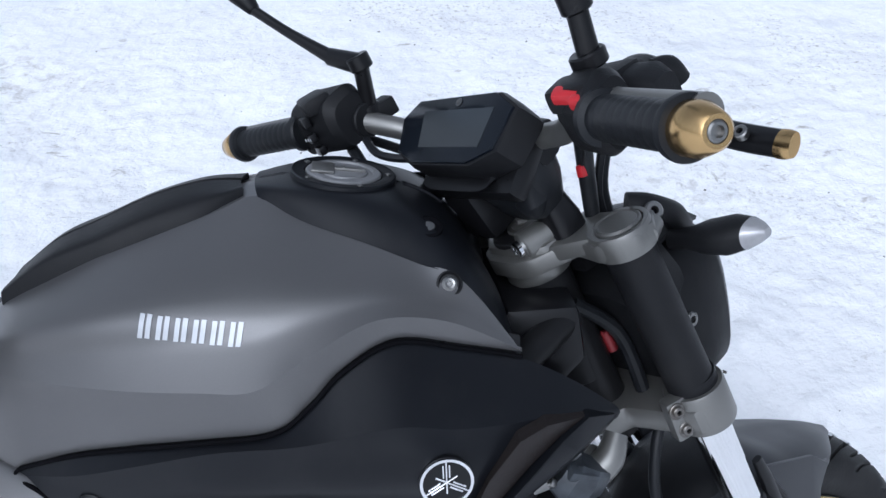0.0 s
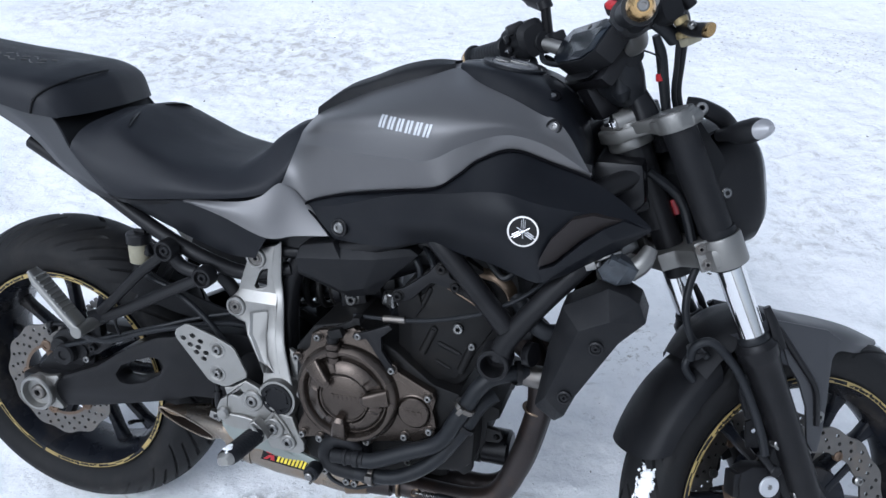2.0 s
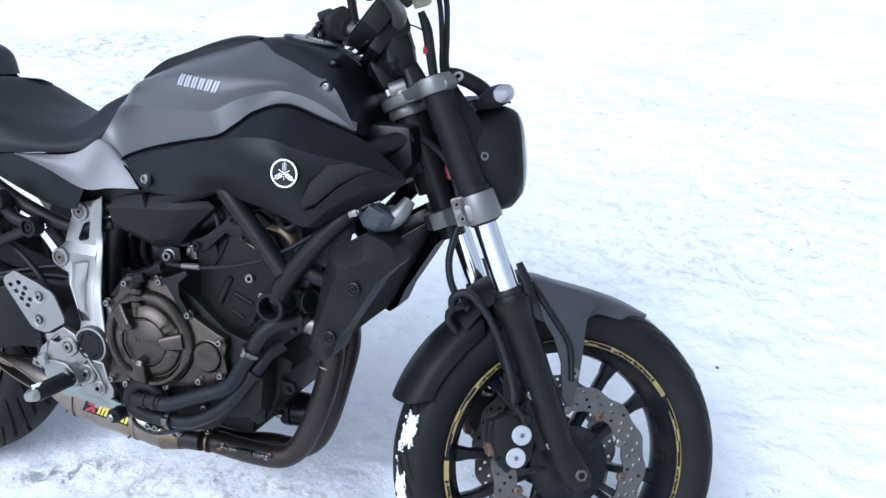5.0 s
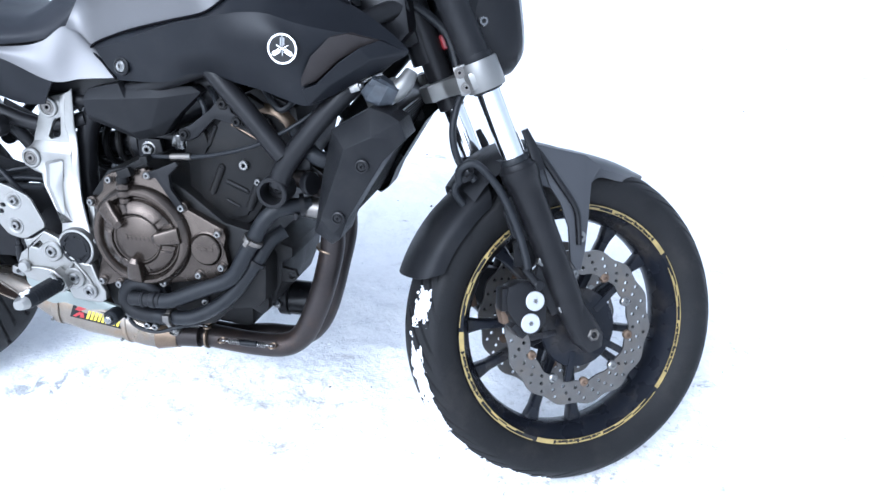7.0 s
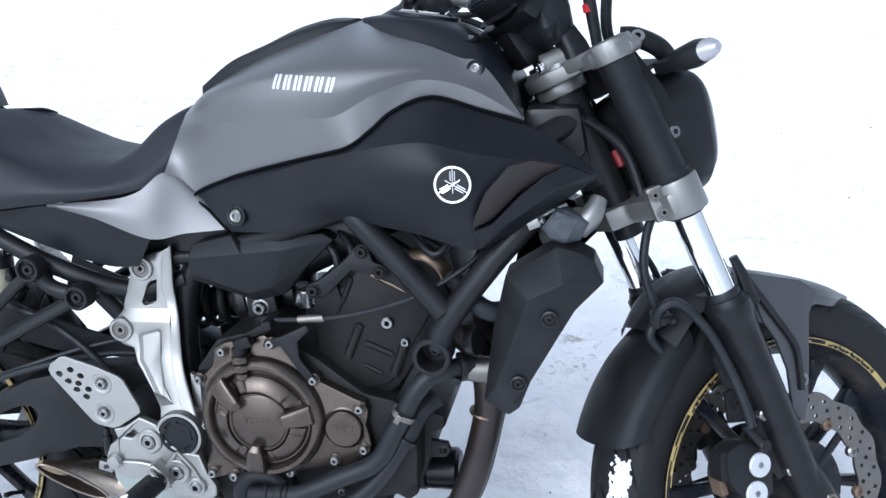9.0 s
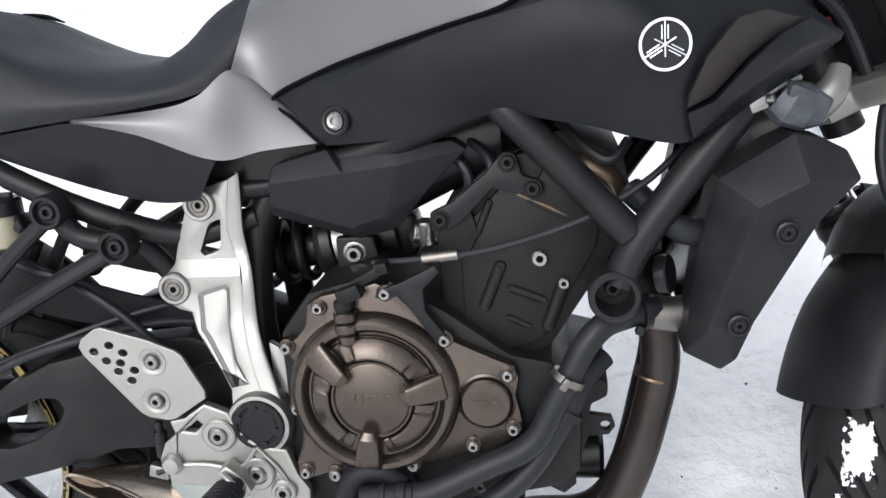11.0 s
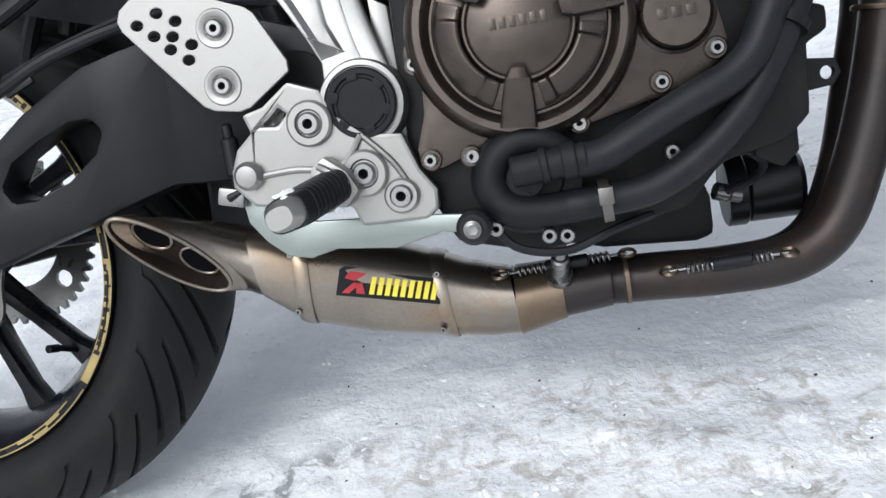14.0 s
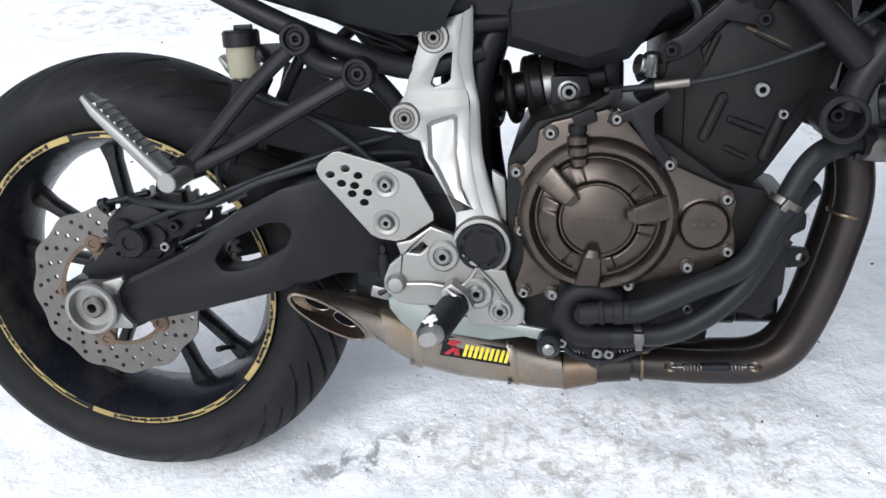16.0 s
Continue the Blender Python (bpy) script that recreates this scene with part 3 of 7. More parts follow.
def wave_disc(parent, name, y, r_in, r_out, waves, xf, thick=0.0045, rows=3):
    """A wave-edged brake disc with drilled holes."""
    outline = [((r_out + 0.0028 * math.cos(waves * a)) * math.cos(a), (r_out + 0.0028 * math.cos(waves * a)) * math.sin(a)) for a in (2 * math.pi * i / (waves * 12) for i in range(waves * 12))]
    holes = [[((r_in + 0.002 * math.cos(waves * a)) * math.cos(a), (r_in + 0.002 * math.cos(waves * a)) * math.sin(a)) for a in (2 * math.pi * i / 72 for i in range(72))]]
    for i in range(waves * 2):
        for k in range(rows):
            a = 2 * math.pi * (i + (0.33 * k)) / (waves * 2)
            r = r_in + (r_out - r_in) * (0.24 + 0.27 * k)
            holes.append(circle(r * math.cos(a), r * math.sin(a), 0.0034, 8))
    bm = plate(outline, y - thick / 2, y + thick / 2, holes, soft=0)
    return part(name, bm, DISC, parent, "wave-edged drilled steel brake disc", xf=xf)


# rear wheel
rear_wheel = wheel("rear_wheel", "black cast ten-spoke rear wheel with gold rim tape", 0.315, 0.086, 0.073, 10, 0.055, REAR @ pose(0, 0, 0, 0, 12, 0), radians(62), 0.094)
rim_tape(rear_wheel, 0.073, REAR, 30)
wave_disc(rear_wheel, "brake_disc", -0.098, 0.078, 0.1215, 12, REAR)
part("disc_carrier", lathe([(0.030, 0.045), (0.058, 0.045), (0.060, 0.048), (0.058, 0.056), (0.034, 0.064), (0.030, 0.064)], (0, -0.036, 0), (0, -1, 0), 40), RIM, rear_wheel, xf=REAR)
for k in range(5):
    a = radians(72 * k + 34)
    part("carrier_arm", merge(moved(block((0.046, 0.006, 0.020), (0.058, -0.0965, 0), (0, 0, 0), 0.002), pose(0, 0, 0, 0, -math.degrees(a), 0)), lathe([(0.0125, 0.0), (0.0125, 0.006), (0.0105, 0.0075), (0.0060, 0.0075), (0.0050, 0.0050), (0, 0.0050)], (0.074 * math.cos(a), -0.096, 0.074 * math.sin(a)), (0, -1, 0), 20)), RUST, rear_wheel, "rust-stained arm that carries the disc", xf=REAR)
part("carrier_ring", lathe([(0.0735, 0.0), (0.0785, 0.0), (0.079, 0.002), (0.073, 0.002), (0.0735, 0.0)], (0, -0.1005, 0), (0, -1, 0), 56), RUST, rear_wheel, "rust-stained ring inside the disc", xf=REAR)
sprocket = [((0.098 if i % 4 in (0, 1) else 0.106) * math.cos(2 * math.pi * i / 172), (0.098 if i % 4 in (0, 1) else 0.106) * math.sin(2 * math.pi * i / 172)) for i in range(172)]
part("sprocket", plate(sprocket, 0.095, 0.101, [circle(0, 0, 0.06, 40)] + [circle(0.08 * math.cos(a), 0.08 * math.sin(a), 0.011, 10) for a in (2 * math.pi * i / 8 for i in range(8))], 0), STEEL, rear_wheel, "steel chain sprocket", xf=REAR)

# front wheel
front_wheel = wheel("front_wheel", "black cast ten-spoke front wheel with gold rim tape", 0.299, 0.060, 0.049, 10, 0.045, FRONT, radians(58), 0.085)
rim_tape(front_wheel, 0.049, FRONT, 12)
for y in (-0.066, 0.066):
    d = wave_disc(front_wheel, "brake_disc", y, 0.098, 0.1395, 14, FRONT)
    arms = [lathe([(0.030, -0.004), (0.070, -0.003), (0.072, 0.0), (0.070, 0.003), (0.030, 0.004)], (0, y * 0.93, 0), (0, 1, 0), 40)]
    for i in range(5):
        a = radians(72 * i + 20)
        arms.append(moved(block((0.062, 0.006, 0.013), (0.074, y * 0.96, 0)), pose(0, 0, 0, 0, -math.degrees(a), 0)))
    part("disc_carrier", merge(*arms), RIM, d, xf=FRONT)
    for i in range(10):
        a = radians(36 * i + 2)
        side = -1 if y < 0 else 1
        part("rivet", lathe([(0.0085, -0.004), (0.0085, 0.003), (0.006, 0.0055), (0.0035, 0.0055), (0.003, 0.003), (0, 0.003)], (0.1 * math.cos(a), y, 0.1 * math.sin(a)), (0, side, 0), 14), RUST if i % 2 else STEEL, d, xf=FRONT)


def clump(centre, size, seed, xf, push):
    """A ragged lump of pressed snow."""
    bm = bmesh.new()
    bmesh.ops.create_icosphere(bm, subdivisions=4, radius=1.0)
    for v in bm.verts:
        n1 = noise.fractal(v.co * 1.6 + Vector((seed, 0, 0)), 0.8, 2.2, 5)
        v.co = Vector((v.co.x * size[0], v.co.y * size[1], v.co.z * size[2])) * (1 + 0.45 * n1)
    return moved(bm, xf @ pose(*centre) @ push)


def tread_radius(s):
    """The front tyre's radius and side offset at s = -1..1 across its tread."""
    crown = radians(58)
    ang = abs(s) * crown
    return 0.299 - 0.060 / math.sin(crown) * (1 - math.cos(ang)) * 0.92, math.copysign(0.060 * math.sin(ang) / math.sin(crown), s), ang


def tyre_snow(a0, a1, s0, s1, seed, thick=0.005):
    """A ragged sheet of snow that follows the tread from angle a0 to a1 and across from s0 to s1."""
    bm = bmesh.new()
    nu, nv = 84, 40
    top, low, rows = {}, {}, []
    for i in range(nu + 1):
        for k in range(nv + 1):
            u, v = i / nu, k / nv
            n1 = noise.fractal(Vector((u * 3.4, v * 2.6, seed * 3.7)), 0.55, 2.1, 7)
            edge = min(u, 1 - u) * 3.2 + 0.0
            edge = min(edge, min(v, 1 - v) * 2.8)
            h = max(-0.3, min(1.0, (edge + n1 * 1.25 - 0.20) * 2.0))
            r, y, ang = tread_radius(s0 + (s1 - s0) * v)
            a = radians(a0 + (a1 - a0) * u)
            lift = thick * h * (0.75 + 0.5 * noise.noise(Vector((u * 9, v * 8, seed)))) - 0.0004
            rr, yy = r + lift * math.cos(ang), y - lift * math.sin(ang)
            top[i, k] = (bm.verts.new((rr * math.cos(a), yy, rr * math.sin(a))), h > -0.1)
    for i in range(nu):
        for k in range(nv):
            c = [top[i, k], top[i + 1, k], top[i + 1, k + 1], top[i, k + 1]]
            if any(q[1] for q in c):
                bm.faces.new([q[0] for q in c])
    bmesh.ops.delete(bm, geom=[v for v in bm.verts if not v.link_faces], context="VERTS")
    bmesh.ops.recalc_face_normals(bm, faces=bm.faces)
    bm.transform(bike.matrix_world @ FRONT)
    me = bpy.data.meshes.new("snow_patch")
    bm.to_mesh(me)
    bm.free()
    me.shade_smooth()
    me.materials.append(SNOW_CLEAN)
    tagged(new("snow_patch", me), "white snow pressed onto the front tyre tread", "snow", group="snow patches on the front tyre")


for spot in ((140, 154, -.84, -.36, 1), (156, 181, -.66, -.24, 2), (178, 195, -.62, -.20, 3), (192, 208, -.60, -.14, 4), (204, 224, -.62, -.12, 5), (219, 240, -.72, -.2, 9), (4, 30, -.30, .30, 6, .004), (26, 58, -.22, .42, 7, .004), (330, 356, -.1, .35, 8, .003)):
    tyre_snow(*spot)

# ---- tank, covers and seat ----
A_LINE = [(.530, -.012, .868), (.560, -.030, .890), (.630, -.045, .923), (.690, -.052, .945), (.760, -.046, .967), (.802, -.036, .978), (.845, -.066, .961), (.900, -.093, .947), (.945, -.109, .931), (.982, -.121, .918), (1.031, -.141, .853)]
M_LINE = [(.535, -.055, .860), (.585, -.098, .888), (.650, -.124, .908), (.710, -.137, .920), (.765, -.143, .926), (.815, -.144, .928), (.860, -.142, .928), (.905, -.139, .924), (.948, -.135, .912), (.985, -.134, .899), (1.031, -.1405, .8535)]
C_LINE = [(.538, -.085, .843), (.590, -.122, .852), (.645, -.149, .856), (.700, -.170, .859), (.755, -.187, .863), (.803, -.198, .867), (.847, -.190, .889), (.896, -.168, .905), (.935, -.158, .903), (.978, -.149, .887), (1.032, -.1408, .853)]
D_LINE = [(.526, -.123, .785), (.562, -.112, .757), (.625, -.132, .779), (.687, -.155, .797), (.755, -.180, .814), (.815, -.198, .829), (.846, -.192, .849), (.875, -.180, .873), (.920, -.162, .887), (.977, -.148, .869), (1.031, -.140, .852)]
N_LINE = [tuple(Vector(m).lerp(Vector(c), .52) + Vector((0, .0012 * k, -.001 * k))) for m, c, k in zip(M_LINE, C_LINE, (.1, .4, .8, 1, 1.1, 1.1, .8, .3, .1, 0, 0))]
# the grey panel runs on under the seat as one skin with the tank cover
U_LINE = [(.356, -.150, .746), (.450, -.147, .751), (.491, -.138, .761), (.526, -.123, .785), (.562, -.112, .757)]
V_LINE = [(.356, -.151, .743), (.428, -.157, .727), (.506, -.152, .696), (.555, -.139, .701), (.618, -.128, .705)]
W_MID = [tuple(Vector(a).lerp(Vector(b), .5) + Vector((0, -.004 if i < 3 else .002, 0))) for i, (a, b) in enumerate(zip(U_LINE, V_LINE))]
skin = merge(surf([A_LINE, M_LINE, N_LINE, C_LINE, D_LINE], 60, 7, sharp=(3,), thick=0), surf([U_LINE, W_MID, V_LINE], 24, 6, thick=0))
bmesh.ops.remove_doubles(skin, verts=[v for v in skin.verts if v.is_boundary and .52 < v.co.x < .566 and .75 < v.co.z < .79], dist=.0045)
bmesh.ops.recalc_face_normals(skin, faces=skin.faces)
thicken(skin, .004)
tank = pair("tank_cover", skin, GREY, bike, "matte grey metallic fuel tank cover with creased sides", 30)


# black panel below the grey skin, under the seat
W_LINE = [(.215, -.118, .716), (.330, -.126, .676), (.400, -.132, .656), (.440, -.136, .650), (.478, -.138, .652)]
X_LINE = [(.230, -.135, .734), (.356, -.149, .742), (.428, -.1555, .7255), (.470, -.153, .708), (.506, -.150, .694)]
pair("lower_side_panel", surf([X_LINE, [(a[0] * .5 + b[0] * .5, a[1] * .5 + b[1] * .5 - .003, a[2] * .5 + b[2] * .5) for a, b in zip(X_LINE, W_LINE)], W_LINE], 30, 5, thick=0.004), COVER, bike, "black lower side panel under the seat")
for side in (-1, 1):
    part("inner_panel", plate([(.22, .705), (.33, .668), (.42, .645), (.50, .640), (.60, .662), (.64, .705), (.52, .725), (.40, .735), (.24, .735)], side * .092, side * .096, soft=.001), INK, bike)

# knee pads along the tank's upper edge
for side in (1, -1):
    lo = [(.553, -.034, .884), (.60, -.044, .906), (.648, -.049, .927), (.70, -.050, .945), (.75, -.045, .962), (.788, -.026, .976)]
    hi = [(.554, -.028, .898), (.60, -.036, .929), (.648, -.038, .947), (.70, -.037, .967), (.75, -.030, .980), (.786, -.017, .983)]
    inn = [(.555, -.003, .898), (.60, -.003, .933), (.648, -.003, .953), (.70, -.003, .974), (.75, -.003, .985), (.784, -.004, .984)]
    bm = surf([lo, [(a[0], a[1] * .6 + b[1] * .4 - .001, a[2] * .5 + b[2] * .5 + .003) for a, b in zip(lo, hi)], hi, inn], 30, 4, thick=0.004)
    part("knee_pad", moved(bm, Matrix.Diagonal((1, side, 1, 1))), BLACK, bike, "black textured pad along the tank's upper edge")
spine = surf([[(.532, -.012, .867), (.56, -.030, .889), (.63, -.045, .922), (.69, -.052, .944), (.765, -.046, .967), (.803, -.036, .977)], [(.532, 0, .869), (.56, 0, .886), (.63, 0, .926), (.69, 0, .951), (.765, 0, .975), (.805, 0, .983)]], 20, 4, thick=0.0, mirror=True)
part("tank_spine", spine, GREY, bike, "grey ridge along the tank between the pads")

# black cover round the filler cap
E0 = [(.797, 0, .984), (.835, 0, .988), (.890, 0, .983), (.945, 0, .968), (.982, 0, .942), (1.008, 0, .895), (1.020, 0, .840)]
E1 = [(.799, -.022, .984), (.838, -.047, .984), (.890, -.060, .979), (.945, -.070, .962), (.985, -.084, .934), (1.018, -.092, .890), (1.030, -.096, .840)]
E2 = [(.802, -.037, .978), (.845, -.067, .961), (.900, -.094, .947), (.945, -.110, .931), (.982, -.122, .918), (1.012, -.133, .880), (1.031, -.141, .852)]
top = part("tank_top_cover", surf([E2, E1, E0], 40, 6, thick=0.004, mirror=True), COVER, bike, "black plastic tank top cover round the filler cap")
cap_at = Vector((.882, 0, .9846))
tilt = Vector((.15, 0, 1)).normalized()
part("cap_seat", lathe([(.0520, -.010), (.0512, .0008), (.0495, .0016), (.0470, .0004), (.0385, .0004), (.0375, -.003), (.0345, -.003)], cap_at, tilt, 56), COVER, top, "black dished ring round the filler cap")
cap = part("filler_cap", lathe([(.0365, -.006), (.0365, .0006), (.0350, .0020), (.0290, .0024), (.0280, .0006), (.0235, .0006), (.0225, .0022), (0, .0026)], cap_at, tilt, 56), mat("satin_cap_metal", (0.20, 0.20, 0.205), 0.5, 0.3, 0.1, 60, 0.1, 500), top, "grey round fuel filler cap")
part("cap_latch", merge(block((.022, .030, .0030), cap_at + tilt * .0032 + Vector((-.020, 0, .003)), (0, 8.5, 0), .001), block((.030, .006, .0036), cap_at + tilt * .0034 + Vector((.006, 0, -.001)), (0, 8.5, 0), .001), block((.0025, .010, .0042), cap_at + tilt * .0036 + Vector((.000, .002, 0)), (0, 8.5, 0), .0006)), CLAMP, cap, "grey key flap of the cap")
for i in range(5):
    a = 2 * math.pi * i / 5 + 0.05
    bolt(cap, cap_at + Vector((.0425 * math.cos(a), .0425 * math.sin(a), -.0425 * math.cos(a) * .15)) + tilt * .0006, .0028, tilt, STEEL, .0012, "cap_screw")
for s in (-1, 1):
    part("cover_socket", lathe([(.013, -.001), (.013, .0022), (.0105, .003), (.009, .0005), (0, -.002)], (.957, s * .0775, .9515), (0.05, s * .45, .9), 24), HOLE, top, "recessed screw hole")
    part("cover_screw", lathe([(.0055, -.001), (.0055, .002), (0, .0026)], (.957, s * .0778, .9522), (0.05, s * .45, .9), 16), STEEL, top)
    b = part("tank_screw", lathe([(.0066, -.001), (.0066, .0036), (.0046, .0050), (.0026, .0046), (.0022, .003), (0, .003)], (.970, s * .1235, .9155), (.05, s * .86, .5), 24), STEEL, tank, "bright button-head screw in a black washer")
    part("washer", lathe([(.0118, -.002), (.0118, .0020), (.0102, .0028), (.0085, .0012), (.0, .0012)], (.970, s * .1235, .9155), (.05, s * .86, .5), 24), INK, b)

# maker's name on the tank: plain slanted bars laid on the surface
def laid_on(ob, quad, thick=.0009, n=6):
    """A thin bar between a lower and an upper pair of (x, z) corners, pressed onto the right-hand face of a part."""
    tree = BVHTree.FromPolygons([v.co.copy() for v in ob.data.vertices], [list(p.vertices) for p in ob.data.polygons])
    bm = bmesh.new()
    (ax, az), (bx, bz), (cx, cz), (dx, dz) = quad
    rows = []
    for k in range(n + 1):
        f = k / n
        row = []
        for x, z in ((ax + (dx - ax) * f, az + (dz - az) * f), (bx + (cx - bx) * f, bz + (cz - bz) * f)):
            hit, normal, _, _ = tree.ray_cast(Vector((x, -1, z)), Vector((0, 1, 0)))
            out = normal if normal.y < 0 else -normal
            row += [hit + out * thick, hit - out * .002]
        rows.append([bm.verts.new(p) for p in (row[0], row[2], row[3], row[1])])
    grid_faces(bm, rows, closed=True)
    bm.faces.new(rows[0][::-1])
    bm.faces.new(rows[-1])
    bmesh.ops.recalc_face_normals(bm, faces=bm.faces)
    return bm


for i in range(6):
    x, z = .7060 + i * .0152, .8985 - .0010 * i
    for w in (0.0, .0062):
        part("tank_mark", laid_on(tank, [(x + w, z), (x + w + .0042, z - .0003), (x + w + .0082, z + .0178), (x + w + .0040, z + .0182)]), WHITE, tank, "pale bar of the tank's lettering")

# black side covers with emblem and intake
SC0 = [(.562, -.1115, .7535), (.625, -.135, .7755), (.687, -.158, .7935), (.755, -.183, .8105), (.815, -.2005, .8255), (.846, -.1955, .8455), (.875, -.184, .8690), (.920, -.166, .8830), (.977, -.152, .8650), (1.031, -.143, .8470), (1.078, -.142, .820), (1.121, -.138, .786)]
SC1 = [(.575, -.1200, .750), (.632, -.148, .765), (.700, -.176, .790), (.765, -.198, .811), (.825, -.218, .824), (.860, -.224, .831), (.890, -.222, .835), (.925, -.217, .834), (.965, -.208, .822), (1.010, -.192, .812), (1.065, -.170, .803), (1.123, -.141, .784)]
SC2 = [(.597, -.1305, .728), (.655, -.152, .738), (.715, -.176, .755), (.775, -.200, .770), (.830, -.215, .778), (.870, -.222, .780), (.905, -.225, .782), (.945, -.2245, .784), (.975, -.216, .775), (1.010, -.196, .772), (1.065, -.171, .780), (1.124, -.142, .781)]
SC3 = [(.622, -.1325, .702), (.680, -.150, .706), (.730, -.161, .712), (.770, -.170, .727), (.815, -.176, .729), (.855, -.180, .721), (.895, -.178, .712), (.930, -.178, .701), (.972, -.186, .694), (1.005, -.168, .704), (1.065, -.153, .738), (1.122, -.142, .776)]
for s in (-1, 1):
    flip = Matrix.Diagonal((1, -s, 1, 1))
    cover = part("side_cover", surf([SC0, SC1, SC2, SC3], 66, 7, sharp=(1,), thick=0.005), COVER, bike, "satin black side cover below the tank", smooth=13, xf=flip)
    e = part("emblem", lathe([(0.0227, -.002), (0.0227, .0015), (0.0209, .003), (0, .003)], (.953, -.2262, .786), (.06, -1, .05), 48), INK, cover, "round black and silver emblem", xf=flip)
    ring = lathe([(0.0223, .002), (0.0225, .0045), (0.0200, .0045), (0.0197, .0028), (0.0223, .002)], (.953, -.2262, .786), (.06, -1, .05), 48)
    forks = []
    e_n = Vector((.06, -1, .05)).normalized()
    e_x = Vector((0, 0, 1)).cross(e_n).normalized()
    e_z = e_n.cross(e_x)
    for k in range(3):
        a = radians(90 + 120 * k)
        for off, r0, r1 in ((-.0026, .0045, .0165), (.0026, .0045, .0165), (0, -.0105, .0198)):
            ends = [Vector((.953, -.2262, .786)) + e_n * .0032 + e_x * (r * math.cos(a) - off * math.sin(a)) + e_z * (r * math.sin(a) + off * math.cos(a)) for r in (r0, r1)]
            forks.append(rod(ends[0], ends[1], .0008, seg=8, soft=0))
    part("emblem_ring", ring, CHROME, e, "bright ring of the emblem", xf=flip)
    for fk in forks:
        part("emblem_bar", fk, CHROME, e, "bright bar of the emblem", xf=flip)
    part("cover_grommet", lathe([(.0155, -.002), (.0155, .002), (.0135, .0036), (.0110, .0030), (.0100, .0)], (.638, -.1478, .7285), (-.25, -1, .1), 28), INK, cover, xf=flip)
    part("cover_screw", lathe([(.0095, .0), (.0095, .0035), (.0070, .0058), (.0038, .0052), (.0034, .0025), (0, .0025)], (.638, -.1478, .7285), (-.25, -1, .1), 24), STEEL, cover, "bright screw in a black grommet", xf=flip)
    seam = [(.617, -.1340, .7040), (.588, -.1235, .7300), (.5650, -.1160, .7520)] + [(x, y - .0012, z + .0022) for x, y, z in SC0[1:10]]
    part("cover_seam", tube(seam, .0021, 8, 90), HOLE, cover, "dark gap along the cover's edge", xf=flip)
    part("air_intake", faceted({"a": (.9735, -.2110, .7280), "b": (.976, -.2170, .7420), "c": (.990, -.2165, .7730), "d": (1.018, -.2080, .8040), "e": (1.044, -.1950, .8090), "f": (1.086, -.1680, .7975), "g": (1.060, -.1810, .7880), "h": (1.030, -.1960, .7700), "i": (.996, -.2060, .7370)}, ["abci", "cdhi", "degh", "efg"], -.150), INTAKE, cover, "dark brown mesh of the air intake", smooth=20, xf=flip)
    part("scoop_blade", faceted({"a": (1.086, -.1730, .7990), "b": (1.1190, -.1460, .7820), "c": (1.1200, -.1420, .7740), "d": (1.070, -.1660, .7440), "e": (1.016, -.1810, .7130), "f": (.9815, -.1990, .6980), "g": (.9745, -.2110, .7240), "h": (.9970, -.2130, .7330), "i": (1.031, -.2050, .7670), "j": (1.059, -.1900, .7880), "k": (1.076, -.1840, .7720), "m": (1.018, -.2020, .7330)}, ["ajkb", "bkc", "ckd", "kjim", "kmed", "ihm", "hgfm", "mfe"], -.140), COVER, cover, "black faceted blade below the air intake", smooth=20, xf=flip)

# rider's seat
S0 = [(.150, 0, .860), (.178, 0, .861), (.207, 0, .865), (.298, 0, .815), (.405, 0, .798), (.452, 0, .814), (.487, 0, .848), (.512, 0, .864), (.530, 0, .870)]
S1 = [(.148, -.105, .850), (.178, -.112, .848), (.213, -.108, .850), (.310, -.102, .807), (.408, -.085, .794), (.452, -.072, .808), (.487, -.058, .840), (.513, -.042, .858), (.531, -.020, .868)]
S2 = [(.143, -.145, .830), (.195, -.150, .812), (.262, -.150, .797), (.345, -.142, .784), (.415, -.128, .782), (.465, -.108, .794), (.500, -.088, .820), (.523, -.066, .845), (.535, -.030, .864)]
S3 = [(.139, -.152, .812), (.182, -.162, .782), (.240, -.163, .762), (.335, -.159, .763), (.425, -.150, .766), (.482, -.131, .778), (.516, -.109, .800), (.535, -.083, .836), (.537, -.036, .861)]
S4 = [(.139, -.146, .806), (.178, -.154, .770), (.226, -.154, .737), (.335, -.152, .744), (.432, -.147, .754), (.492, -.132, .764), (.521, -.112, .787), (.538, -.085, .832), (.538, -.038, .857)]
part("rider_seat", surf([S4, S3, S2, S1, S0], 54, 5, thick=0.0, mirror=True), VINYL, bike, "black vinyl rider seat with a raised rear step", smooth=60)
pair("seat_base", surf([[(x, y * .97, z - .003) for x, y, z in S4], [(x, y * .93, z - .012) for x, y, z in S4]], 40, 1, thick=0.003), INK, bike)
